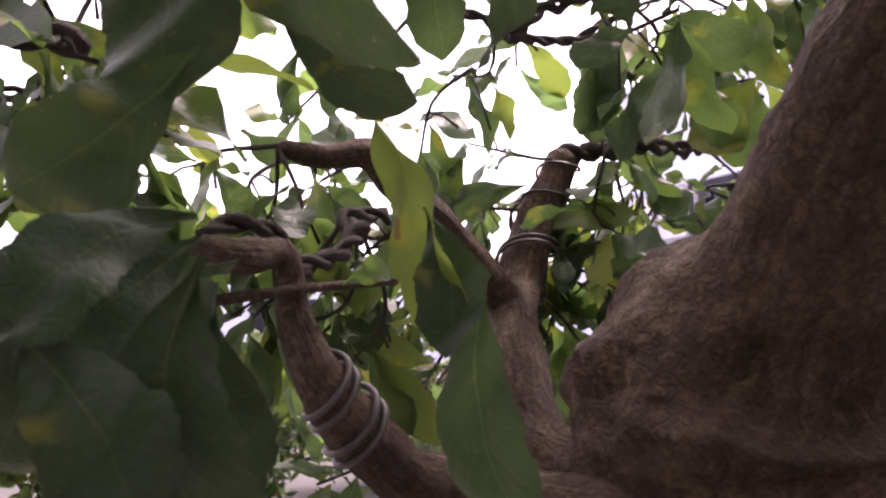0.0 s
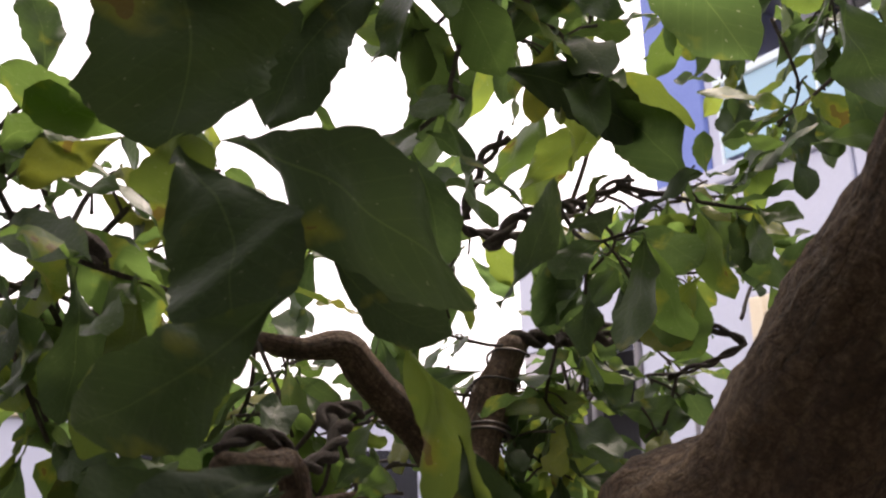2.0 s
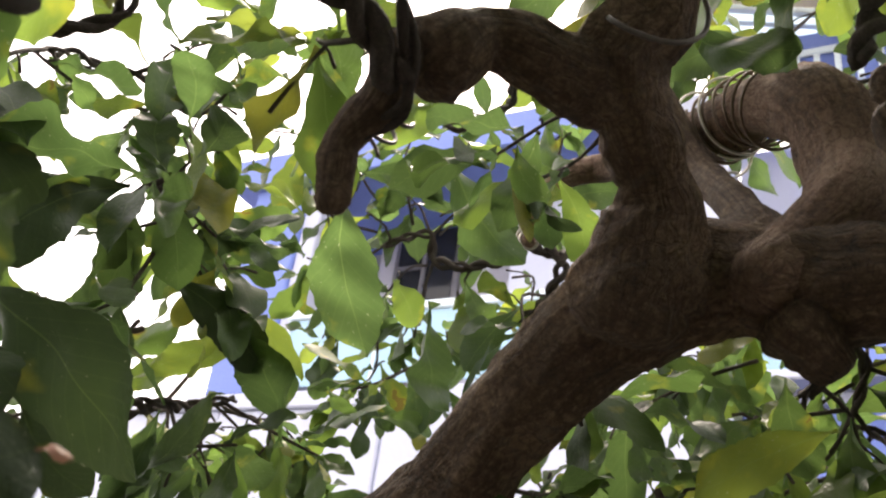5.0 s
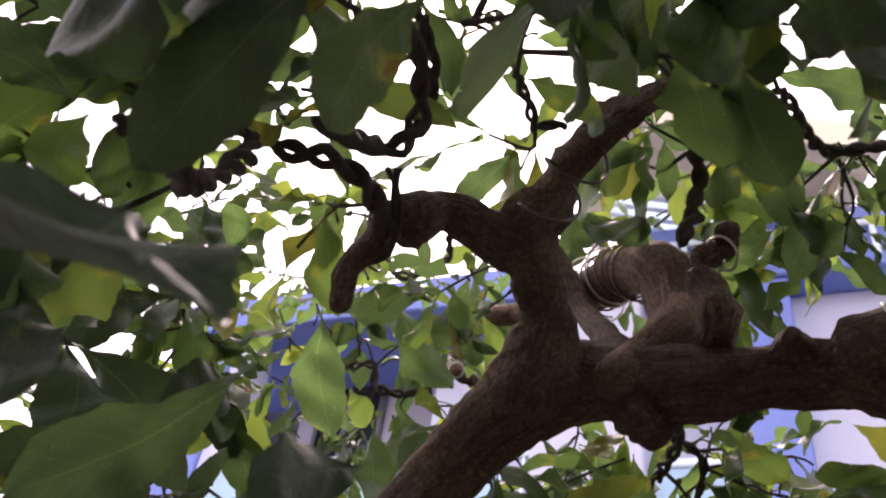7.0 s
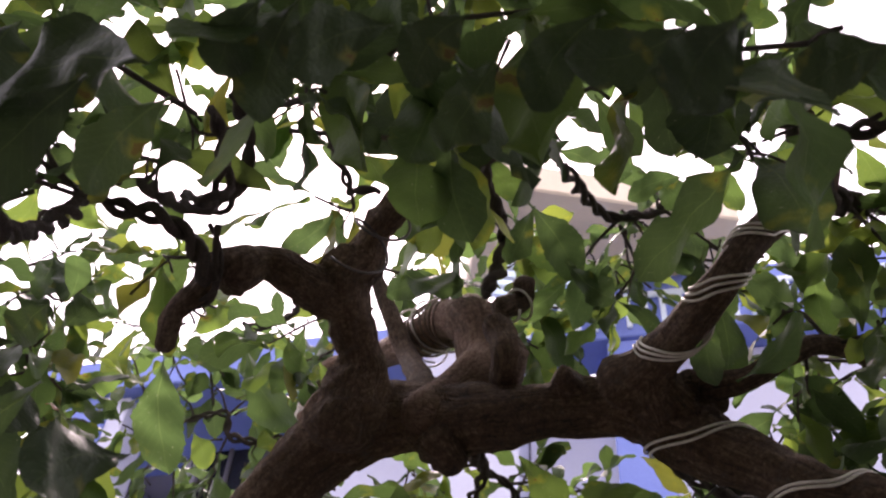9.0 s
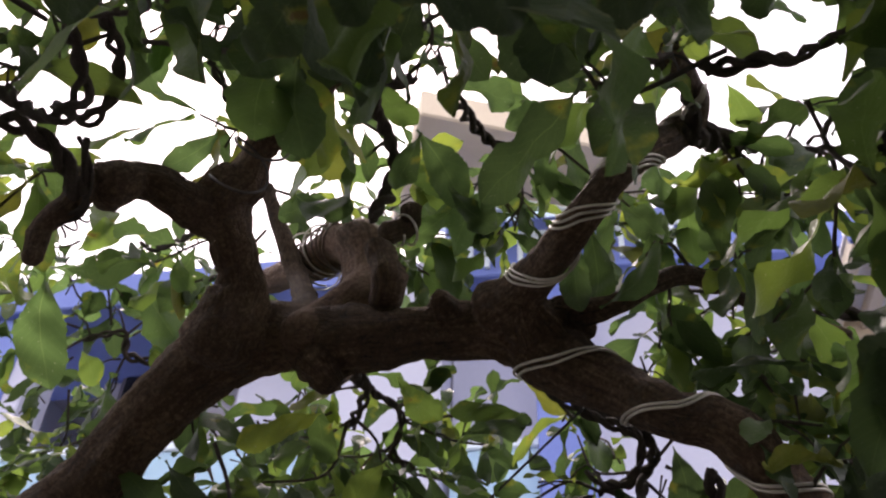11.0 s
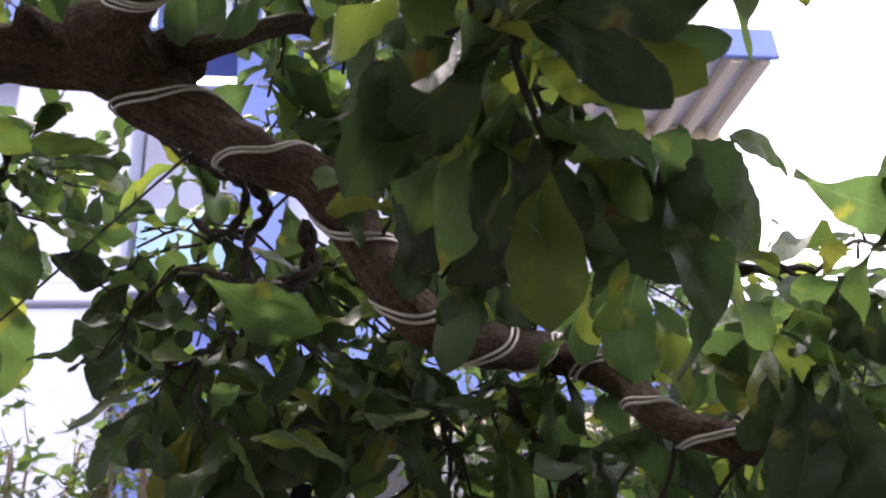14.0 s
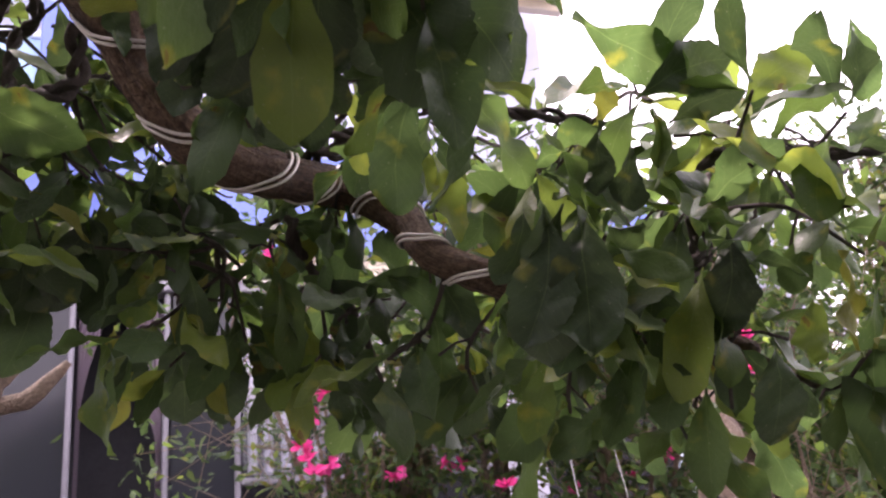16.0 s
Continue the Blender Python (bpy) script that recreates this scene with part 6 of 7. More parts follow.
rosette((0.788, 0.724, 1.877), 6, 1.0)
rosette((0.946, 0.667, 1.802), 6, 1.0)
rosette((0.713, 0.575, 1.882), 6, 1.0)
rosette((0.742, 0.619, 1.842), 6, 1.0)
rosette((0.590, 0.617, 1.955), 6, 1.0)
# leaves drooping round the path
leaf((-0.346, 0.106, 1.942), (-0.350, 0.138, 1.791), (1.00, -0.07, -0.01), 0.80, shaded=True)
leaf((-0.309, 0.129, 1.769), (-0.259, 0.138, 1.678), (0.93, -0.32, -0.19), 0.75, shaded=True)
leaf((-0.330, 0.166, 1.792), (-0.213, 0.240, 1.674), (0.61, -0.39, -0.69), 0.42, shaded=True)
leaf((-0.241, 0.162, 1.682), (-0.251, 0.081, 1.626), (0.99, -0.12, 0.03), 0.55, shaded=True)
leaf((-0.295, 0.213, 1.720), (-0.262, 0.264, 1.671), (0.80, -0.47, -0.37), 0.45, shaded=True)
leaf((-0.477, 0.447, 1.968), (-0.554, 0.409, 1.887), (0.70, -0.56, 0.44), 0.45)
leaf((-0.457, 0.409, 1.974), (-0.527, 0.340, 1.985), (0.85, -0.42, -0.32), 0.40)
leaf((-0.376, 0.301, 1.957), (-0.387, 0.214, 1.849), (0.87, -0.45, -0.21), 0.50, shaded=True)
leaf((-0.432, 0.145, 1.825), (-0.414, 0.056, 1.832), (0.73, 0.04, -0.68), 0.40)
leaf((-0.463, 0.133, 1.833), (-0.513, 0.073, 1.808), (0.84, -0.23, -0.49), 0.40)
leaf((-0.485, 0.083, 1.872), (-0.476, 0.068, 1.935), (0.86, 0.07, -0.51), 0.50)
leaf((-0.298, 0.188, 1.594), (-0.277, 0.073, 1.572), (0.99, -0.13, 0.01), 0.50, shaded=True)
leaf((0.705, -0.006, 1.550), (0.627, 0.055, 1.510), (-0.04, -0.90, -0.42), 0.60, shaded=True)
leaf((0.712, -0.026, 1.541), (0.750, -0.049, 1.478), (-0.57, -0.59, -0.57), 0.42, shaded=True)
leaf((0.711, -0.037, 1.533), (0.793, -0.069, 1.528), (0.17, -0.83, -0.53), 0.42, shaded=True)
leaf((0.701, -0.035, 1.533), (0.676, -0.055, 1.580), (-0.36, -0.67, -0.65), 0.50, shaded=True)
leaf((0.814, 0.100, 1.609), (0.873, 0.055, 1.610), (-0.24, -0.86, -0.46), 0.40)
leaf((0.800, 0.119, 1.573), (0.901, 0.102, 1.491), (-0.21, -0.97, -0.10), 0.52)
leaf((0.786, 0.127, 1.564), (0.816, 0.181, 1.496), (-0.57, -0.29, -0.76), 0.75, shaded=True)
leaf((0.786, 0.127, 1.564), (0.840, 0.104, 1.459), (-0.25, -0.85, -0.46), 0.62, shaded=True)
leaf((0.764, 0.126, 1.577), (0.773, 0.162, 1.493), (0.03, -0.96, -0.28), 0.60, shaded=True)
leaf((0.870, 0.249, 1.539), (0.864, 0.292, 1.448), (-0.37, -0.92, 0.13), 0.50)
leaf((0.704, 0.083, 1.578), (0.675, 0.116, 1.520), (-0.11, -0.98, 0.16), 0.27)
leaf((0.703, 0.063, 1.563), (0.708, 0.049, 1.480), (0.20, -0.65, -0.73), 0.27, shaded=True)
leaf((0.708, 0.137, 1.584), (0.714, 0.206, 1.497), (0.43, -0.84, -0.34), 0.30, shaded=True)
leaf((0.695, 0.140, 1.585), (0.677, 0.211, 1.504), (0.03, -0.24, -0.97), 0.32, shaded=True)
leaf((0.717, 0.044, 1.540), (0.729, 0.063, 1.491), (-0.10, -0.99, -0.12), 0.50, shaded=True)
leaf((0.726, 0.145, 1.556), (0.728, 0.208, 1.485), (0.22, -0.97, -0.11), 0.50, shaded=True)
leaf((0.749, 0.142, 1.551), (0.749, 0.198, 1.494), (-0.15, -0.64, -0.76), 0.55, shaded=True)
leaf((0.688, 0.127, 1.551), (0.711, 0.165, 1.520), (-0.38, -0.86, 0.34), 0.55, shaded=True)
leaf((0.747, 0.220, 1.517), (0.756, 0.271, 1.476), (-0.66, -0.46, -0.59), 0.50, shaded=True)
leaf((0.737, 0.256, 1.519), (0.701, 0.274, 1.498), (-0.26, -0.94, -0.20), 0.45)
leaf((0.764, 0.179, 1.529), (0.796, 0.191, 1.484), (-0.55, -0.82, -0.14), 0.40, shaded=True)
leaf((0.387, 0.721, 1.751), (0.328, 0.791, 1.629), (0.07, -0.89, -0.44), 0.40, shaded=True)
leaf((0.407, 0.717, 1.751), (0.419, 0.771, 1.624), (0.18, -0.84, -0.52), 0.50, shaded=True)
leaf((0.421, 0.714, 1.749), (0.508, 0.714, 1.702), (-0.38, -0.83, -0.40), 0.50, shaded=True)
leaf((0.387, 0.719, 1.757), (0.263, 0.747, 1.762), (0.60, -0.54, -0.59), 0.40, shaded=True)
leaf((0.427, 0.775, 1.611), (0.331, 0.836, 1.530), (0.23, -0.97, -0.02), 0.50, shaded=True)
leaf((0.430, 0.776, 1.607), (0.392, 0.827, 1.515), (0.42, -0.91, -0.07), 0.50, shaded=True)
leaf((0.461, 0.767, 1.611), (0.481, 0.812, 1.502), (0.53, -0.84, -0.15), 0.50, shaded=True)
leaf((0.491, 0.759, 1.612), (0.577, 0.784, 1.510), (-0.12, -0.94, -0.32), 0.50, shaded=True)
leaf((0.550, 0.696, 1.552), (0.544, 0.688, 1.445), (-0.00, -1.00, -0.02), 0.60, shaded=True)
leaf((0.613, 0.676, 1.553), (0.640, 0.659, 1.443), (0.16, -0.98, 0.10), 0.60, shaded=True)
leaf((0.675, 0.653, 1.560), (0.735, 0.614, 1.482), (0.01, -0.98, -0.20), 0.50, shaded=True)
leaf((0.693, 0.634, 1.595), (0.752, 0.592, 1.527), (-0.49, -0.81, 0.34), 0.50, shaded=True)
leaf((0.507, 0.711, 1.550), (0.508, 0.701, 1.443), (0.14, -0.96, -0.24), 0.55, shaded=True)
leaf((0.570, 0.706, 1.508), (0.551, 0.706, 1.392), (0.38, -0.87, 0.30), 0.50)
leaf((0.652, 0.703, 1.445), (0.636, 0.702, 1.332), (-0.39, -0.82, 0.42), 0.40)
leaf((0.715, 0.683, 1.446), (0.719, 0.673, 1.337), (-0.28, -0.95, -0.15), 0.65, shaded=True)
leaf((0.796, 0.660, 1.439), (0.839, 0.635, 1.338), (-0.37, -0.92, 0.15), 0.70, shaded=True)
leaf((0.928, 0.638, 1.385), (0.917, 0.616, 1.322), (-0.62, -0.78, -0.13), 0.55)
leaf((0.984, 0.606, 1.423), (0.965, 0.605, 1.310), (-0.39, -0.84, 0.38), 0.55, shaded=True)
leaf((1.034, 0.594, 1.413), (1.031, 0.589, 1.298), (-0.16, -0.98, 0.08), 0.50, shaded=True)
leaf((0.690, 0.693, 1.442), (0.659, 0.680, 1.371), (0.03, -0.68, -0.74), 0.50, shaded=True)
leaf((0.759, 0.675, 1.430), (0.767, 0.662, 1.327), (-0.47, -0.88, 0.02), 0.55, shaded=True)
leaf((0.883, 0.626, 1.456), (0.898, 0.598, 1.386), (-0.55, -0.71, -0.44), 0.50, shaded=True)
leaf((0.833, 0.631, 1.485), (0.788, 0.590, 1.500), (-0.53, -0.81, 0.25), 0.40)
leaf((0.933, 0.603, 1.476), (0.861, 0.587, 1.447), (-0.24, -0.83, -0.51), 0.50, shaded=True)
leaf((1.077, 0.570, 1.439), (1.048, 0.568, 1.337), (-0.38, -0.91, -0.15), 0.50, shaded=True)
leaf((1.153, 0.560, 1.402), (1.109, 0.566, 1.291), (-0.81, -0.57, 0.14), 0.50, shaded=True)
leaf((0.952, 0.205, 1.430), (0.929, 0.219, 1.327), (-0.57, -0.79, 0.22), 0.50, shaded=True)
leaf((0.976, 0.198, 1.430), (0.961, 0.182, 1.317), (-0.67, -0.74, -0.08), 0.50, shaded=True)
leaf((0.964, 0.201, 1.431), (0.951, 0.217, 1.314), (-0.42, -0.90, -0.14), 0.45, shaded=True)
leaf((1.003, 0.196, 1.501), (1.000, 0.217, 1.446), (-0.93, -0.35, -0.14), 0.50, shaded=True)
leaf((1.045, 0.221, 1.492), (1.052, 0.237, 1.442), (-0.13, -0.93, -0.35), 0.60, shaded=True)
leaf((1.106, 0.195, 1.417), (1.099, 0.229, 1.331), (-0.67, -0.71, -0.24), 0.50, shaded=True)
leaf((0.950, 0.236, 1.439), (0.934, 0.262, 1.383), (0.01, -0.97, -0.24), 0.50, shaded=True)
leaf((1.124, 0.189, 1.327), (1.118, 0.188, 1.250), (-0.37, -0.86, -0.35), 0.50, shaded=True)
leaf((0.990, 0.197, 1.590), (1.083, 0.191, 1.539), (-0.64, -0.50, -0.58), 0.45)
leaf((0.967, 0.174, 1.575), (0.926, 0.142, 1.593), (-0.19, -0.98, 0.03), 0.50)
leaf((1.046, 0.207, 1.528), (1.124, 0.172, 1.555), (-0.35, -0.73, -0.59), 0.50, shaded=True)
leaf((1.130, 0.184, 1.518), (1.188, 0.150, 1.558), (-0.58, -0.77, -0.28), 0.50)
leaf((1.092, 0.231, 1.521), (1.134, 0.179, 1.529), (-0.36, -0.66, -0.66), 0.50, shaded=True)
leaf((0.665, 0.189, 1.579), (0.675, 0.227, 1.519), (-0.68, -0.72, 0.11), 0.50, shaded=True)
leaf((0.698, 0.167, 1.578), (0.699, 0.214, 1.503), (0.11, -0.93, -0.34), 0.40, shaded=True)
leaf((0.726, 0.167, 1.578), (0.727, 0.221, 1.492), (-0.25, -0.93, -0.28), 0.40, shaded=True)
leaf((0.761, 0.188, 1.584), (0.763, 0.230, 1.517), (-0.22, -0.85, -0.48), 0.45, shaded=True)
leaf((0.791, 0.182, 1.594), (0.797, 0.222, 1.530), (-0.54, -0.63, -0.56), 0.50, shaded=True)
leaf((0.820, 0.189, 1.583), (0.830, 0.232, 1.515), (-0.43, -0.28, -0.86), 0.50, shaded=True)
leaf((0.742, 0.312, 1.555), (0.716, 0.336, 1.515), (-0.68, -0.73, -0.05), 0.50, shaded=True)
leaf((0.769, 0.123, 1.613), (0.741, 0.128, 1.603), (-0.12, -0.70, -0.71), 0.50, shaded=True)
leaf((0.822, 0.114, 1.590), (0.812, 0.152, 1.529), (-0.33, -0.75, -0.57), 0.50, shaded=True)
leaf((0.699, 0.259, 1.652), (0.706, 0.318, 1.578), (-0.43, -0.70, -0.57), 0.50, shaded=True)
leaf((0.728, 0.260, 1.623), (0.734, 0.325, 1.541), (-0.61, -0.78, -0.17), 0.50, shaded=True)
leaf((0.697, 0.348, 1.636), (0.695, 0.401, 1.568), (-0.08, -0.97, 0.25), 0.50, shaded=True)
leaf((0.735, 0.269, 1.678), (0.701, 0.306, 1.624), (-0.43, -0.73, -0.54), 0.50, shaded=True)
leaf((0.750, 0.226, 1.670), (0.754, 0.277, 1.606), (-0.55, -0.62, -0.56), 0.50, shaded=True)
leaf((0.748, 0.507, 1.656), (0.755, 0.563, 1.577), (0.07, -0.93, -0.35), 0.50, shaded=True)
leaf((0.793, 0.459, 1.644), (0.805, 0.518, 1.559), (-0.10, -0.78, -0.62), 0.50, shaded=True)
leaf((0.833, 0.404, 1.639), (0.823, 0.453, 1.568), (-0.63, -0.76, -0.13), 0.50, shaded=True)
leaf((0.714, 0.666, 1.686), (0.737, 0.716, 1.618), (0.00, -1.00, -0.05), 0.50, shaded=True)
leaf((0.477, -0.079, 1.809), (0.468, -0.020, 1.744), (0.15, -0.30, -0.94), 0.60, shaded=True)
leaf((0.442, -0.058, 1.837), (0.444, -0.001, 1.777), (-0.17, -0.41, -0.90), 0.50, shaded=True)
leaf((0.331, -0.077, 1.830), (0.284, -0.020, 1.757), (0.70, -0.47, -0.53), 0.42, shaded=True)
leaf((0.417, -0.115, 1.803), (0.429, -0.068, 1.756), (-0.05, -0.60, -0.80), 0.50, shaded=True)
leaf((0.267, -0.067, 1.862), (0.224, -0.023, 1.805), (0.16, -0.37, -0.92), 0.50, shaded=True)
leaf((0.530, -0.076, 1.820), (0.567, -0.034, 1.784), (0.26, -0.73, -0.63), 0.50, shaded=True)
leaf((0.376, -0.027, 1.877), (0.343, 0.010, 1.829), (0.20, -0.88, -0.42), 0.50, shaded=True)
leaf((0.486, 0.726, 1.664), (0.515, 0.772, 1.565), (-0.17, -0.47, -0.87), 0.48, shaded=True)
leaf((0.659, 0.649, 1.578), (0.700, 0.689, 1.486), (0.01, -1.00, 0.01), 0.44, shaded=True)
leaf((0.556, 0.734, 1.552), (0.545, 0.771, 1.482), (-0.19, -0.63, -0.76), 0.51, shaded=True)
leaf((0.715, 0.575, 1.584), (0.705, 0.615, 1.510), (-0.16, -0.74, -0.65), 0.47, shaded=True)
leaf((0.618, 0.606, 1.545), (0.662, 0.631, 1.483), (0.09, -0.96, -0.27), 0.46, shaded=True)
leaf((0.518, 0.706, 1.525), (0.596, 0.727, 1.460), (-0.34, -0.84, -0.42), 0.52, shaded=True)
leaf((0.681, 0.619, 1.580), (0.655, 0.655, 1.517), (0.15, -0.82, -0.56), 0.54, shaded=True)
leaf((0.581, 0.763, 1.574), (0.534, 0.815, 1.487), (-0.97, 0.10, -0.21), 0.45, shaded=True)
leaf((0.739, 0.579, 1.598), (0.696, 0.628, 1.516), (-0.19, -0.98, -0.10), 0.45, shaded=True)
leaf((0.645, 0.675, 1.580), (0.576, 0.723, 1.510), (0.26, -0.70, -0.67), 0.48, shaded=True)
leaf((0.543, 0.670, 1.528), (0.602, 0.693, 1.465), (-0.10, -0.90, -0.43), 0.44, shaded=True)
leaf((0.705, 0.613, 1.591), (0.782, 0.638, 1.519), (-0.19, -0.93, -0.31), 0.49, shaded=True)
leaf((0.606, 0.721, 1.575), (0.627, 0.771, 1.471), (0.02, -0.88, -0.48), 0.52, shaded=True)
leaf((0.506, 0.674, 1.511), (0.476, 0.713, 1.444), (0.53, -0.84, -0.14), 0.44, shaded=True)
leaf((0.674, 0.716, 1.607), (0.663, 0.757, 1.532), (-0.09, -0.96, -0.28), 0.51, shaded=True)
leaf((0.565, 0.765, 1.567), (0.557, 0.810, 1.482), (0.67, -0.67, -0.31), 0.40, shaded=True)
leaf((0.727, 0.597, 1.598), (0.663, 0.637, 1.541), (0.23, -0.97, 0.05), 0.46, shaded=True)
leaf((0.628, 0.635, 1.560), (0.591, 0.678, 1.488), (0.28, -0.60, -0.75), 0.49, shaded=True)
leaf((0.530, 0.641, 1.514), (0.468, 0.689, 1.440), (0.59, -0.81, 0.01), 0.54, shaded=True)
leaf((0.686, 0.580, 1.573), (0.642, 0.617, 1.515), (-0.33, -0.83, -0.46), 0.49, shaded=True)
leaf((0.574, 0.549, 1.927), (0.604, 0.607, 1.859), (0.27, -0.90, -0.34), 0.48, shaded=True)
leaf((0.623, 0.564, 1.917), (0.652, 0.632, 1.837), (0.30, -0.94, 0.15), 0.58, shaded=True)
leaf((0.682, 0.563, 1.929), (0.696, 0.633, 1.843), (-0.32, -0.94, -0.07), 0.53, shaded=True)
leaf((0.729, 0.597, 1.895), (0.729, 0.660, 1.815), (0.10, -0.88, -0.46), 0.53, shaded=True)
leaf((0.758, 0.637, 1.849), (0.718, 0.690, 1.774), (-0.11, -0.81, -0.58), 0.49, shaded=True)
leaf((0.578, 0.640, 1.813), (0.584, 0.708, 1.727), (-0.06, -0.99, -0.09), 0.47, shaded=True)
leaf((0.502, 0.657, 1.777), (0.525, 0.714, 1.709), (-0.32, -0.84, -0.44), 0.58, shaded=True)
leaf((0.610, 0.676, 1.773), (0.626, 0.732, 1.704), (0.29, -0.91, 0.29), 0.58, shaded=True)
leaf((0.680, 0.707, 1.745), (0.660, 0.750, 1.688), (-0.63, -0.78, -0.06), 0.56, shaded=True)
leaf((0.798, 0.633, 1.861), (0.777, 0.693, 1.781), (-0.07, -0.75, -0.66), 0.55, shaded=True)
leaf((0.648, 0.604, 1.871), (0.685, 0.663, 1.803), (0.37, -0.89, -0.26), 0.59, shaded=True)

# crown leaves added behind and above the path, unseen, to shade the tree
rg = random.Random(7)
clumps = []
while len(clumps) < 240:
    q = Vector((rg.uniform(-1, 1), rg.uniform(-1, 1), rg.uniform(-1, 1)))
    if 0.25 < q.length < 1.0:
        clumps.append(Vector((0.25 + 1.9 * q.x, -1.25 + 0.58 * q.y, 1.65 + 1.1 * q.z)))
for k in range(6000):
    p = clumps[k % len(clumps)] + Vector((rg.gauss(0, 0.09), rg.gauss(0, 0.06), rg.gauss(0, 0.09)))
    p.y = min(p.y, -0.72)
    go = Vector((rg.gauss(0, 1), rg.gauss(0, 1), rg.gauss(-0.4, 0.6)))
    add_leaf(p, go, Vector((rg.gauss(0, 0.5), rg.gauss(0, 0.5), 1)), rg.uniform(0.08, 0.14), tree)
for _ in range(1700):
    y = rg.uniform(-1.1, 0.3)
    p = Vector((rg.uniform(0.0, 1.3), y, max(1.95, 1.42 + 1.9 * (y + 0.5)) + rg.uniform(0, 0.5)))
    go = Vector((rg.gauss(0, 1), rg.gauss(0, 1), rg.gauss(-0.4, 0.5)))
    add_leaf(p, go, Vector((rg.gauss(0, 0.4), rg.gauss(0, 0.4), 1)), rg.uniform(0.08, 0.14), tree)
# leaves added out of view to shade the end of the main limb
SHADE_OVER = [Vector(q) for q in ((0.71, -0.081, 1.711), (0.897, -0.136, 1.649), (1.015, 0.003, 1.719), (0.797, 0.109, 1.768))]
for _ in range(480):
    u, w = rg.random(), rg.random()
    p = (SHADE_OVER[0] * (1 - u) + SHADE_OVER[1] * u) * (1 - w) + (SHADE_OVER[3] * (1 - u) + SHADE_OVER[2] * u) * w + Vector((0, rg.uniform(0, 0.1), rg.uniform(0, 0.3)))
    go = Vector((rg.gauss(0, 1), rg.gauss(0, 1), rg.gauss(-0.4, 0.5)))
    add_leaf(p, go, Vector((rg.gauss(0, 0.4), rg.gauss(0, 0.4), 1)), rg.uniform(0.07, 0.12), tree)
# unseen leaves added past the far end of the main limb to shade it
SHADE_SIDE = [Vector(q) for q in ((1.077, -0.117, 1.518), (1.172, -0.236, 1.441), (1.475, -0.044, 1.198), (1.353, 0.167, 1.222))]
for _ in range(380):
    u, w = rg.random(), rg.random()
    p = (SHADE_SIDE[0] * (1 - u) + SHADE_SIDE[1] * u) * (1 - w) + (SHADE_SIDE[3] * (1 - u) + SHADE_SIDE[2] * u) * w + Vector((rg.uniform(0, 0.25), 0, rg.uniform(-0.05, 0.1)))
    go = Vector((rg.gauss(0, 1), rg.gauss(0, 1), rg.gauss(-0.4, 0.5)))
    add_leaf(p, go, Vector((rg.gauss(0, 0.4), rg.gauss(0, 0.4), 1)), rg.uniform(0.07, 0.12), tree)
# upper layer of the crown, thickened to darken the leaves below it
TOP = [Vector(q) for q in ((-0.474, -0.338, 2.189), (0.665, 0.052, 2.401), (0.706, 0.432, 2.397), (-0.685, -0.082, 2.119))]
for _ in range(700):
    u, w = rg.random(), rg.random()
    p = (TOP[0] * (1 - u) + TOP[1] * u) * (1 - w) + (TOP[3] * (1 - u) + TOP[2] * u) * w + Vector((0, 0, rg.uniform(0, 0.35)))
    go = Vector((rg.gauss(0, 1), rg.gauss(0, 1), rg.gauss(-0.4, 0.5)))
    add_leaf(p, go, Vector((rg.gauss(0, 0.4), rg.gauss(0, 0.4), 1)), rg.uniform(0.07, 0.12), tree)
child("leaves", mesh_from("leaves", MASS["verts"], MASS["faces"], LEAF_MASS, MASS["uvs"]), tree, "crowded broad green leaves, some added unseen to shade the tree", "stuff")


# ---- garden beyond the tree ----
def flower(ob, place, rg, label=""):
    """A cluster of papery bracts on a shrub."""
    fv, ff = [(0, 0, 0)], []
    for j in range(11):
        d = Vector((rg.gauss(0, 1), rg.gauss(0, 1), rg.gauss(0.2, 1))).normalized()
        e = d.orthogonal().normalized()
        e = (e * rg.uniform(0.5, 1) + d.cross(e) * rg.uniform(-1, 1)).normalized()
        k0, w = len(fv), 0.011
        fv += [tuple(d * 0.016 + e * w), tuple(d * 0.034 + e * w * 0.7 + d.cross(e) * 0.003), tuple(d * 0.042), tuple(d * 0.034 - e * w * 0.7 + d.cross(e) * 0.003), tuple(d * 0.016 - e * w)]
        ff += [(0, k0, k0 + 4), (k0, k0 + 1, k0 + 3, k0 + 4), (k0 + 1, k0 + 2, k0 + 3)]
    fl = child("flower", mesh_from("flower", fv, ff, PINK), ob, label)
    fl.location = place


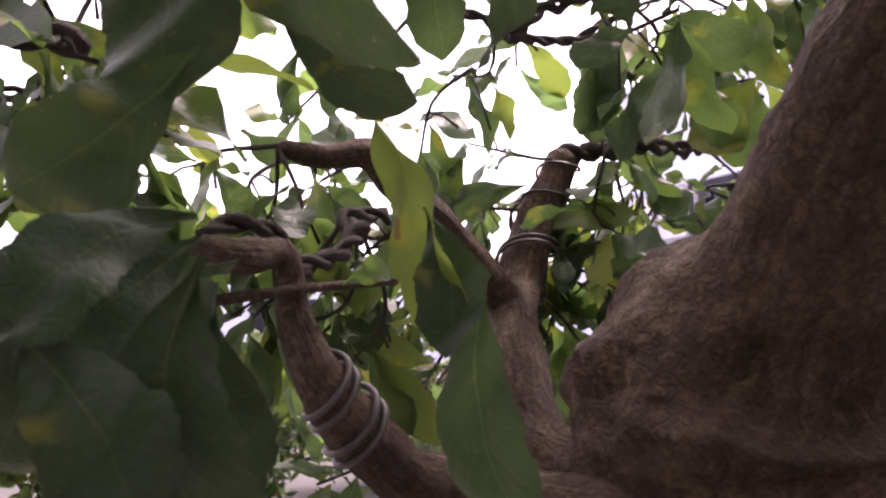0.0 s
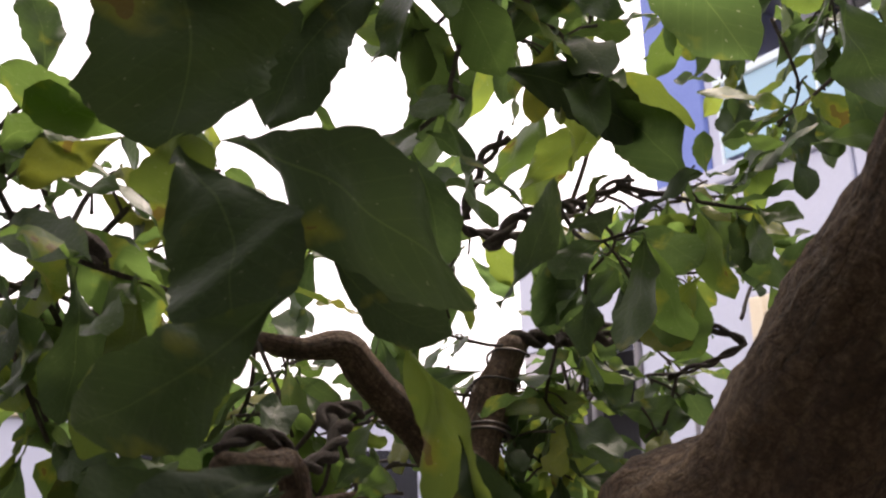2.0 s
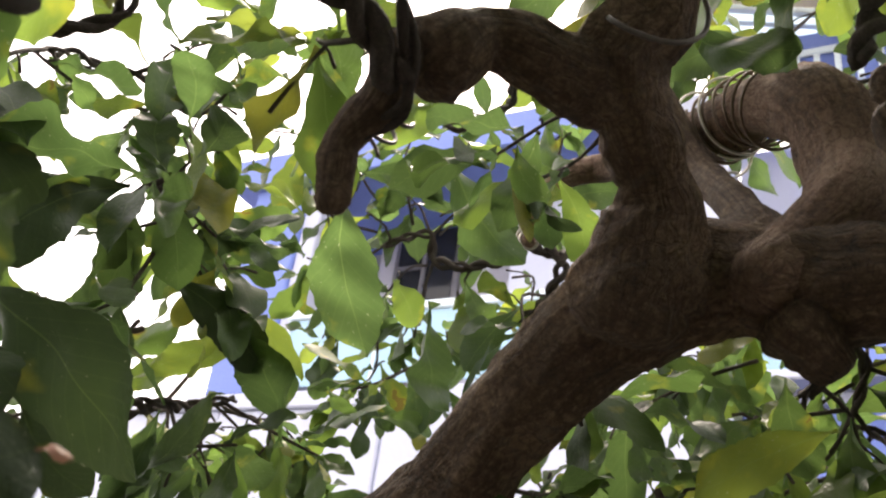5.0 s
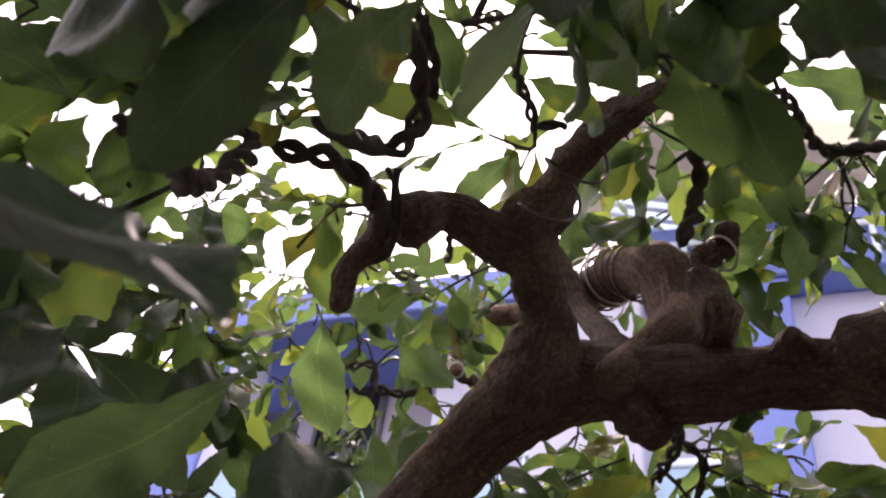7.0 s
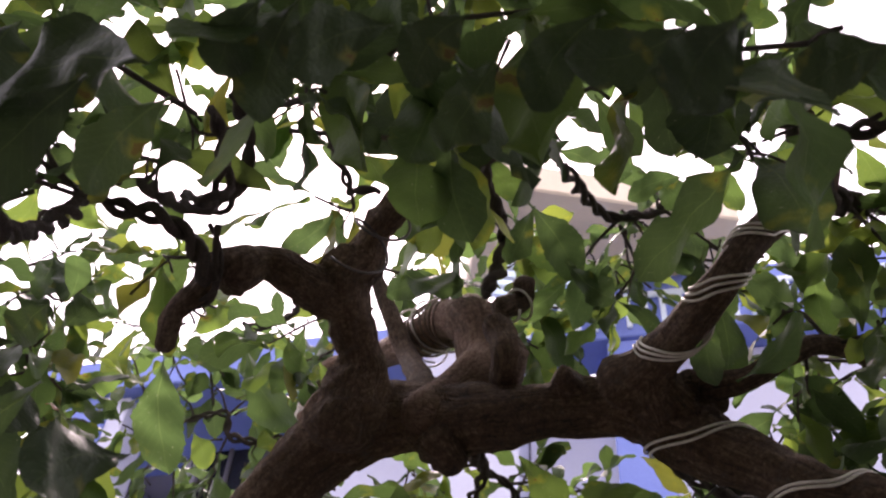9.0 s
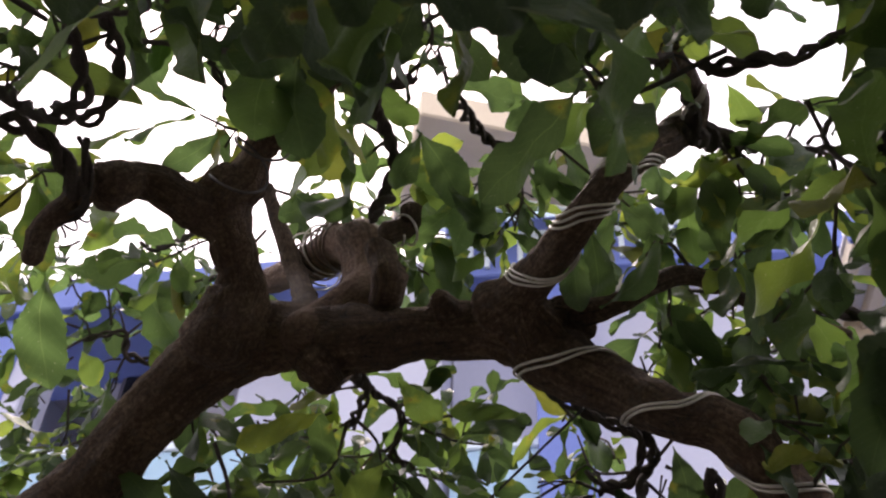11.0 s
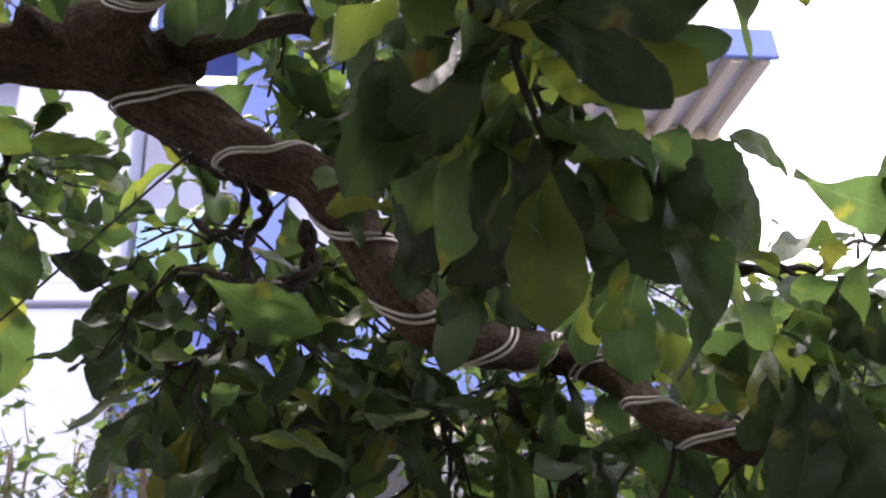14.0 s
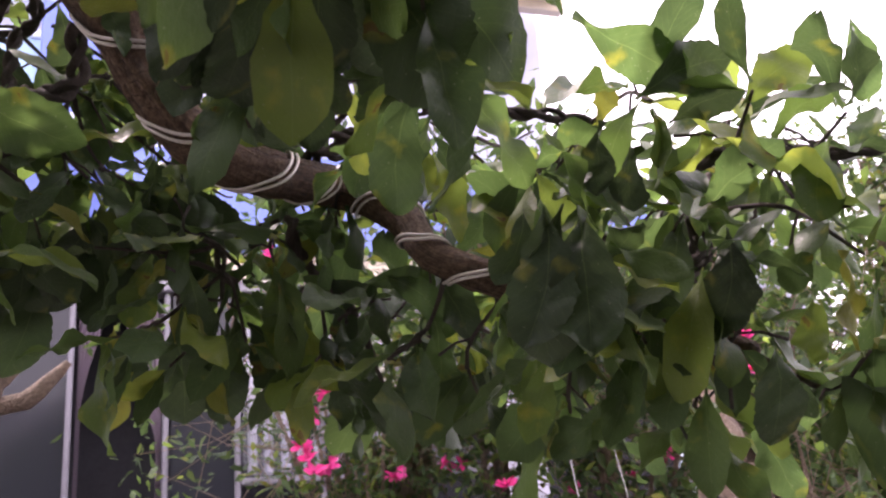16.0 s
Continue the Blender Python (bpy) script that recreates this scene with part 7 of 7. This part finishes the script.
def shrub(name, top, spread, count, size, label, stems=4, flowers=0, seed=0, tall=1.0, group=""):
    """A leafy shrub: thin stems from the ground, small leaves in clumps, and its flowers."""
    rg = random.Random(seed)
    c = Vector(top)
    ob = thing(name, label, "shrub", group=group, place=(c.x, c.y, 0))
    tips = []
    for k in range(stems):
        e = Vector((rg.gauss(0, spread * 0.5), rg.gauss(0, spread * 0.4), c.z + rg.uniform(-0.2, 0.8) * spread * tall))
        path = [((rg.uniform(-0.05, 0.05), rg.uniform(-0.05, 0.05), 0), 0.014), ((e.x * 0.3, e.y * 0.3, e.z * 0.55), 0.010), (tuple(e), 0.004)]
        cc, rr = smooth_path(path, 0.08)
        v, f = tube(cc, rr, 7, 0.15, 20.0)
        child("stem", mesh_from("stem", v, f, BEIGE), ob)
        tips += [Vector(q) for q in cc[len(cc) // 2:]]
    verts, uvs, faces = [], [], []
    clumps = [t + Vector((rg.gauss(0, 1), rg.gauss(0, 1), rg.gauss(0, 1) * tall)) * spread * 0.45 for t in tips for _ in range(3)]
    tv, tf = [], []
    for k, q in enumerate(clumps):
        t = tips[k // 3]
        mid = (t + q) / 2 + Vector((0, 0, -0.08 * spread))
        wv, wf = tube(np.array([t, mid, q], float), np.array([0.0026, 0.0018, 0.001]) * (size / 0.05), 4)
        tf += [tuple(i + len(tv) for i in w) for w in wf]
        tv += wv
    child("brushwood", mesh_from("brushwood", tv, tf, BEIGE), ob, kind="stuff")
    for k in range(count):
        p = rg.choice(clumps) + Vector((rg.gauss(0, 1), rg.gauss(0, 1), rg.gauss(0, 1))) * spread * 0.16
        go = Vector((rg.gauss(0, 1), rg.gauss(0, 1), rg.gauss(0.1, 0.8)))
        m = leaf_pose(p, go, Vector((rg.gauss(0, 0.6), rg.gauss(0, 0.6), 1)), size * rg.uniform(0.6, 1.3))
        lv, luv, lf = LEAF_TINY[k % len(LEAF_TINY)]
        off = len(verts)
        verts += [m @ Vector(q) for q in lv]
        uvs += luv
        faces += [tuple(i + off for i in q) for q in lf]
    child("foliage", mesh_from("foliage", verts, faces, LEAF_MASS, uvs), ob, kind="stuff")
    for k in range(flowers):
        flower(ob, rg.choice(clumps) + Vector((rg.gauss(0, 0.06), -0.28, rg.gauss(0, 0.06))), rg, "bright pink papery flower cluster" if k == 0 else "")
    return ob


LEAF_TINY = [leaf_shape(500 + k, 3, 2, 0.5, 0.0) for k in range(4)]
shrub("shrub", (0.043, 3.043, 2.303), 0.15, 900, 0.05, "fine-leaved yellow-green garden shrub", 6, 0, 1)
shrub("shrub", (-0.253, 2.581, 1.97), 0.14, 1000, 0.05, "small loose-leaved green shrub beside the wall", 5, 0, 2)
shrub("shrub", (-0.02, 2.55, 2.05), 0.10, 380, 0.045, "thin twiggy green shrub beside the wall", 4, 0, 3)
shrub("bougainvillea", (1.494, 2.857, 1.783), 0.55, 3200, 0.05, "bougainvillea bush with pink flowers before the windows", 7, 24, 4, 1.3, "flowering bushes")
shrub("bougainvillea", (1.962, 2.691, 2.232), 0.40, 1800, 0.05, "tall bougainvillea bush with a few pink flowers", 5, 10, 5, 0.8, "flowering bushes")
shrub("bougainvillea", (2.226, 2.39, 1.402), 0.35, 900, 0.05, "low bougainvillea bush with pink flowers", 4, 9, 6, group="flowering bushes")
front_bush = shrub("bougainvillea", (1.50, 2.72, 1.52), 0.20, 2600, 0.04, "bright leafy bougainvillea bush with pink flowers before the curtained window", 7, 0, 41, 1.2, "flowering bushes")
bush_rng = random.Random(42)
for k, q in enumerate(((1.15, 2.62, 2.10), (1.16, 2.62, 2.07), (1.31, 2.62, 1.86), (1.33, 2.62, 1.62), (1.32, 2.62, 1.63), (1.24, 2.62, 1.45), (1.26, 2.62, 1.41), (1.28, 2.62, 1.36), (1.33, 2.62, 1.39), (1.77, 2.62, 2.38), (1.74, 2.62, 1.37), (1.80, 2.62, 1.37), (2.40, 2.62, 1.28), (2.46, 2.62, 1.29))):
    flower(front_bush, Vector(q) - Vector((1.50, 2.72, 0)), bush_rng, "bright pink papery flower cluster" if k == 0 else "")
shrub("shrub", (3.527, 2.22, 2.56), 0.20, 3400, 0.045, "tall thin-leaved shrub against the sky", 8, 0, 10, 0.6)
shrub("shrub", (2.27, 2.32, 2.118), 0.42, 2300, 0.06, "loose green shrub beside the flowering bushes", 6, 0, 33)
shrub("shrub", (2.893, 2.378, 2.06), 0.36, 2500, 0.065, "loose green shrub beside the flowering bushes", 6, 0, 34)
shrub("shrub", (4.264, 3.293, 1.838), 0.7, 3600, 0.09, "dense dark garden bush beside the house", 7, 0, 30)
shrub("shrub", (4.735, 3.078, 1.854), 0.8, 3600, 0.09, "dense dark garden bush beside the house", 7, 0, 31)
shrub("shrub", (3.733, 3.51, 1.735), 0.5, 2400, 0.08, "dense dark garden bush beside the house", 6, 0, 32)
shrub("shrub", (2.649, 1.845, 1.267), 0.5, 900, 0.06, "loose green shrub with broad pale leaves", 4, 3, 11)
for k in range(7):
    hedge = shrub("shrub", (-8.2 + 0.15 * (k % 3), -4.2 + 1.5 * k, 0.62 + 0.15 * (k % 2)), 0.5, 1800, 0.17, "dense dark green hedge plant at the yard's end", 7, 0, 20 + k, group="hedge at the yard's end")
shrub("shrub", (-2.804, 1.435, 1.391), 0.20, 900, 0.045, "dense dark green shrub at the yard's end", 6, 0, 8)
# added wall, not known to stand here; closes off the horizon
wall_e = box("added_wall_east", (9.0, -6.0, 0), (9.2, 9.0, 2.6), GREY, None, 0.02)
tagged(wall_e, "plain grey wall added to screen off low sky light", "wall", kind="structure")
trunk2 = thing("potted_tree", "knobbly beige trunk of a neighbouring potted tree", "tree", place=(0, 0, 0))


def bare(points, parent, name="trunk"):
    c, r = smooth_path(points, 0.03)
    v, f = tube(c, r, 14, 0.22, 22.0)
    return child(name, mesh_from(name, v, f, BEIGE), parent)


low = Vector((0.379, 1.494, 1.360))
bare([((low.x, low.y, -0.02), 0.05), ((0.380, 1.452, 1.455), 0.028), ((0.394, 1.444, 1.505), 0.026), ((0.425, 1.438, 1.554), 0.014), ((0.446, 1.432, 1.584), 0.008)], trunk2)
bare([((0.389, 1.445, 1.495), 0.018), ((0.447, 1.455, 1.487), 0.012), ((0.482, 1.451, 1.517), 0.007)], trunk2, "branch")
bare([((0.384, 1.449, 1.485), 0.016), ((0.332, 1.443, 1.477), 0.010), ((0.295, 1.453, 1.680), 0.006)], trunk2, "branch")
bare([((0.376, 1.473, 1.432), 0.022), ((0.441, 1.460, 1.452), 0.020), ((0.501, 1.464, 1.465), 0.017), ((0.538, 1.458, 1.498), 0.013), ((0.572, 1.453, 1.534), 0.007)], trunk2, "branch")
bare([((0.441, 1.460, 1.452), 0.014), ((0.458, 1.449, 1.514), 0.010), ((0.446, 1.433, 1.575), 0.006)], trunk2, "branch")
trunk3 = thing("garden_tree", "beige trunk with peeling bark in the yard", "tree", place=(0, 0, 0))
low = Vector((2.047, 1.542, 0.925))
bare([((low.x, low.y, -0.02), 0.09), ((2.081, 1.539, 1.175), 0.075), ((2.076, 1.524, 1.303), 0.06), ((2.100, 1.597, 1.448), 0.04)], trunk3)

trunk4 = thing("garden_tree", "stout rough brown trunk before the windows", "tree", place=(0, 0, 0))
bare([((1.70, 2.9, -0.02), 0.085), ((1.705, 2.9, 0.9), 0.075), ((1.715, 2.9, 1.36), 0.070), ((1.74, 2.9, 1.56), 0.045), ((1.80, 2.92, 1.75), 0.02)], trunk4)


def cord(a, b, radius, mat, label):
    a, b = np.array(a), np.array(b)
    pts = [(tuple(a + (b - a) * u + np.array([0, 0, -0.02 * 4 * u * (1 - u)])), radius) for u in (0, 0.35, 0.7, 1.0)]
    c, r = smooth_path(pts, 0.05)
    v, f = tube(c, r, 6)
    ob = new("cord", mesh_from("cord", v, f, mat))
    return tagged(ob, label, "cord", "guy lines")


cord((0.471, 0.539, 1.817), (-0.404, 1.438, 1.566), 0.0018, CORD, "thin dark guy line tied to a limb")
cord((1.147, 0.358, 1.283), (1.465, 0.610, 1.043), 0.0017, CORD, "thin dark guy line tied to a limb")
cord((1.189, 0.318, 1.331), (1.493, 0.595, 1.113), 0.0017, CORD, "thin dark guy line tied to a limb")
cord((1.648, 1.550, 1.397), (1.700, 1.522, 0.904), 0.0009, STRING, "thin white string hanging in the yard")
cord((1.724, 1.486, 1.411), (1.813, 1.454, 0.898), 0.0009, STRING, "thin white string hanging in the yard")
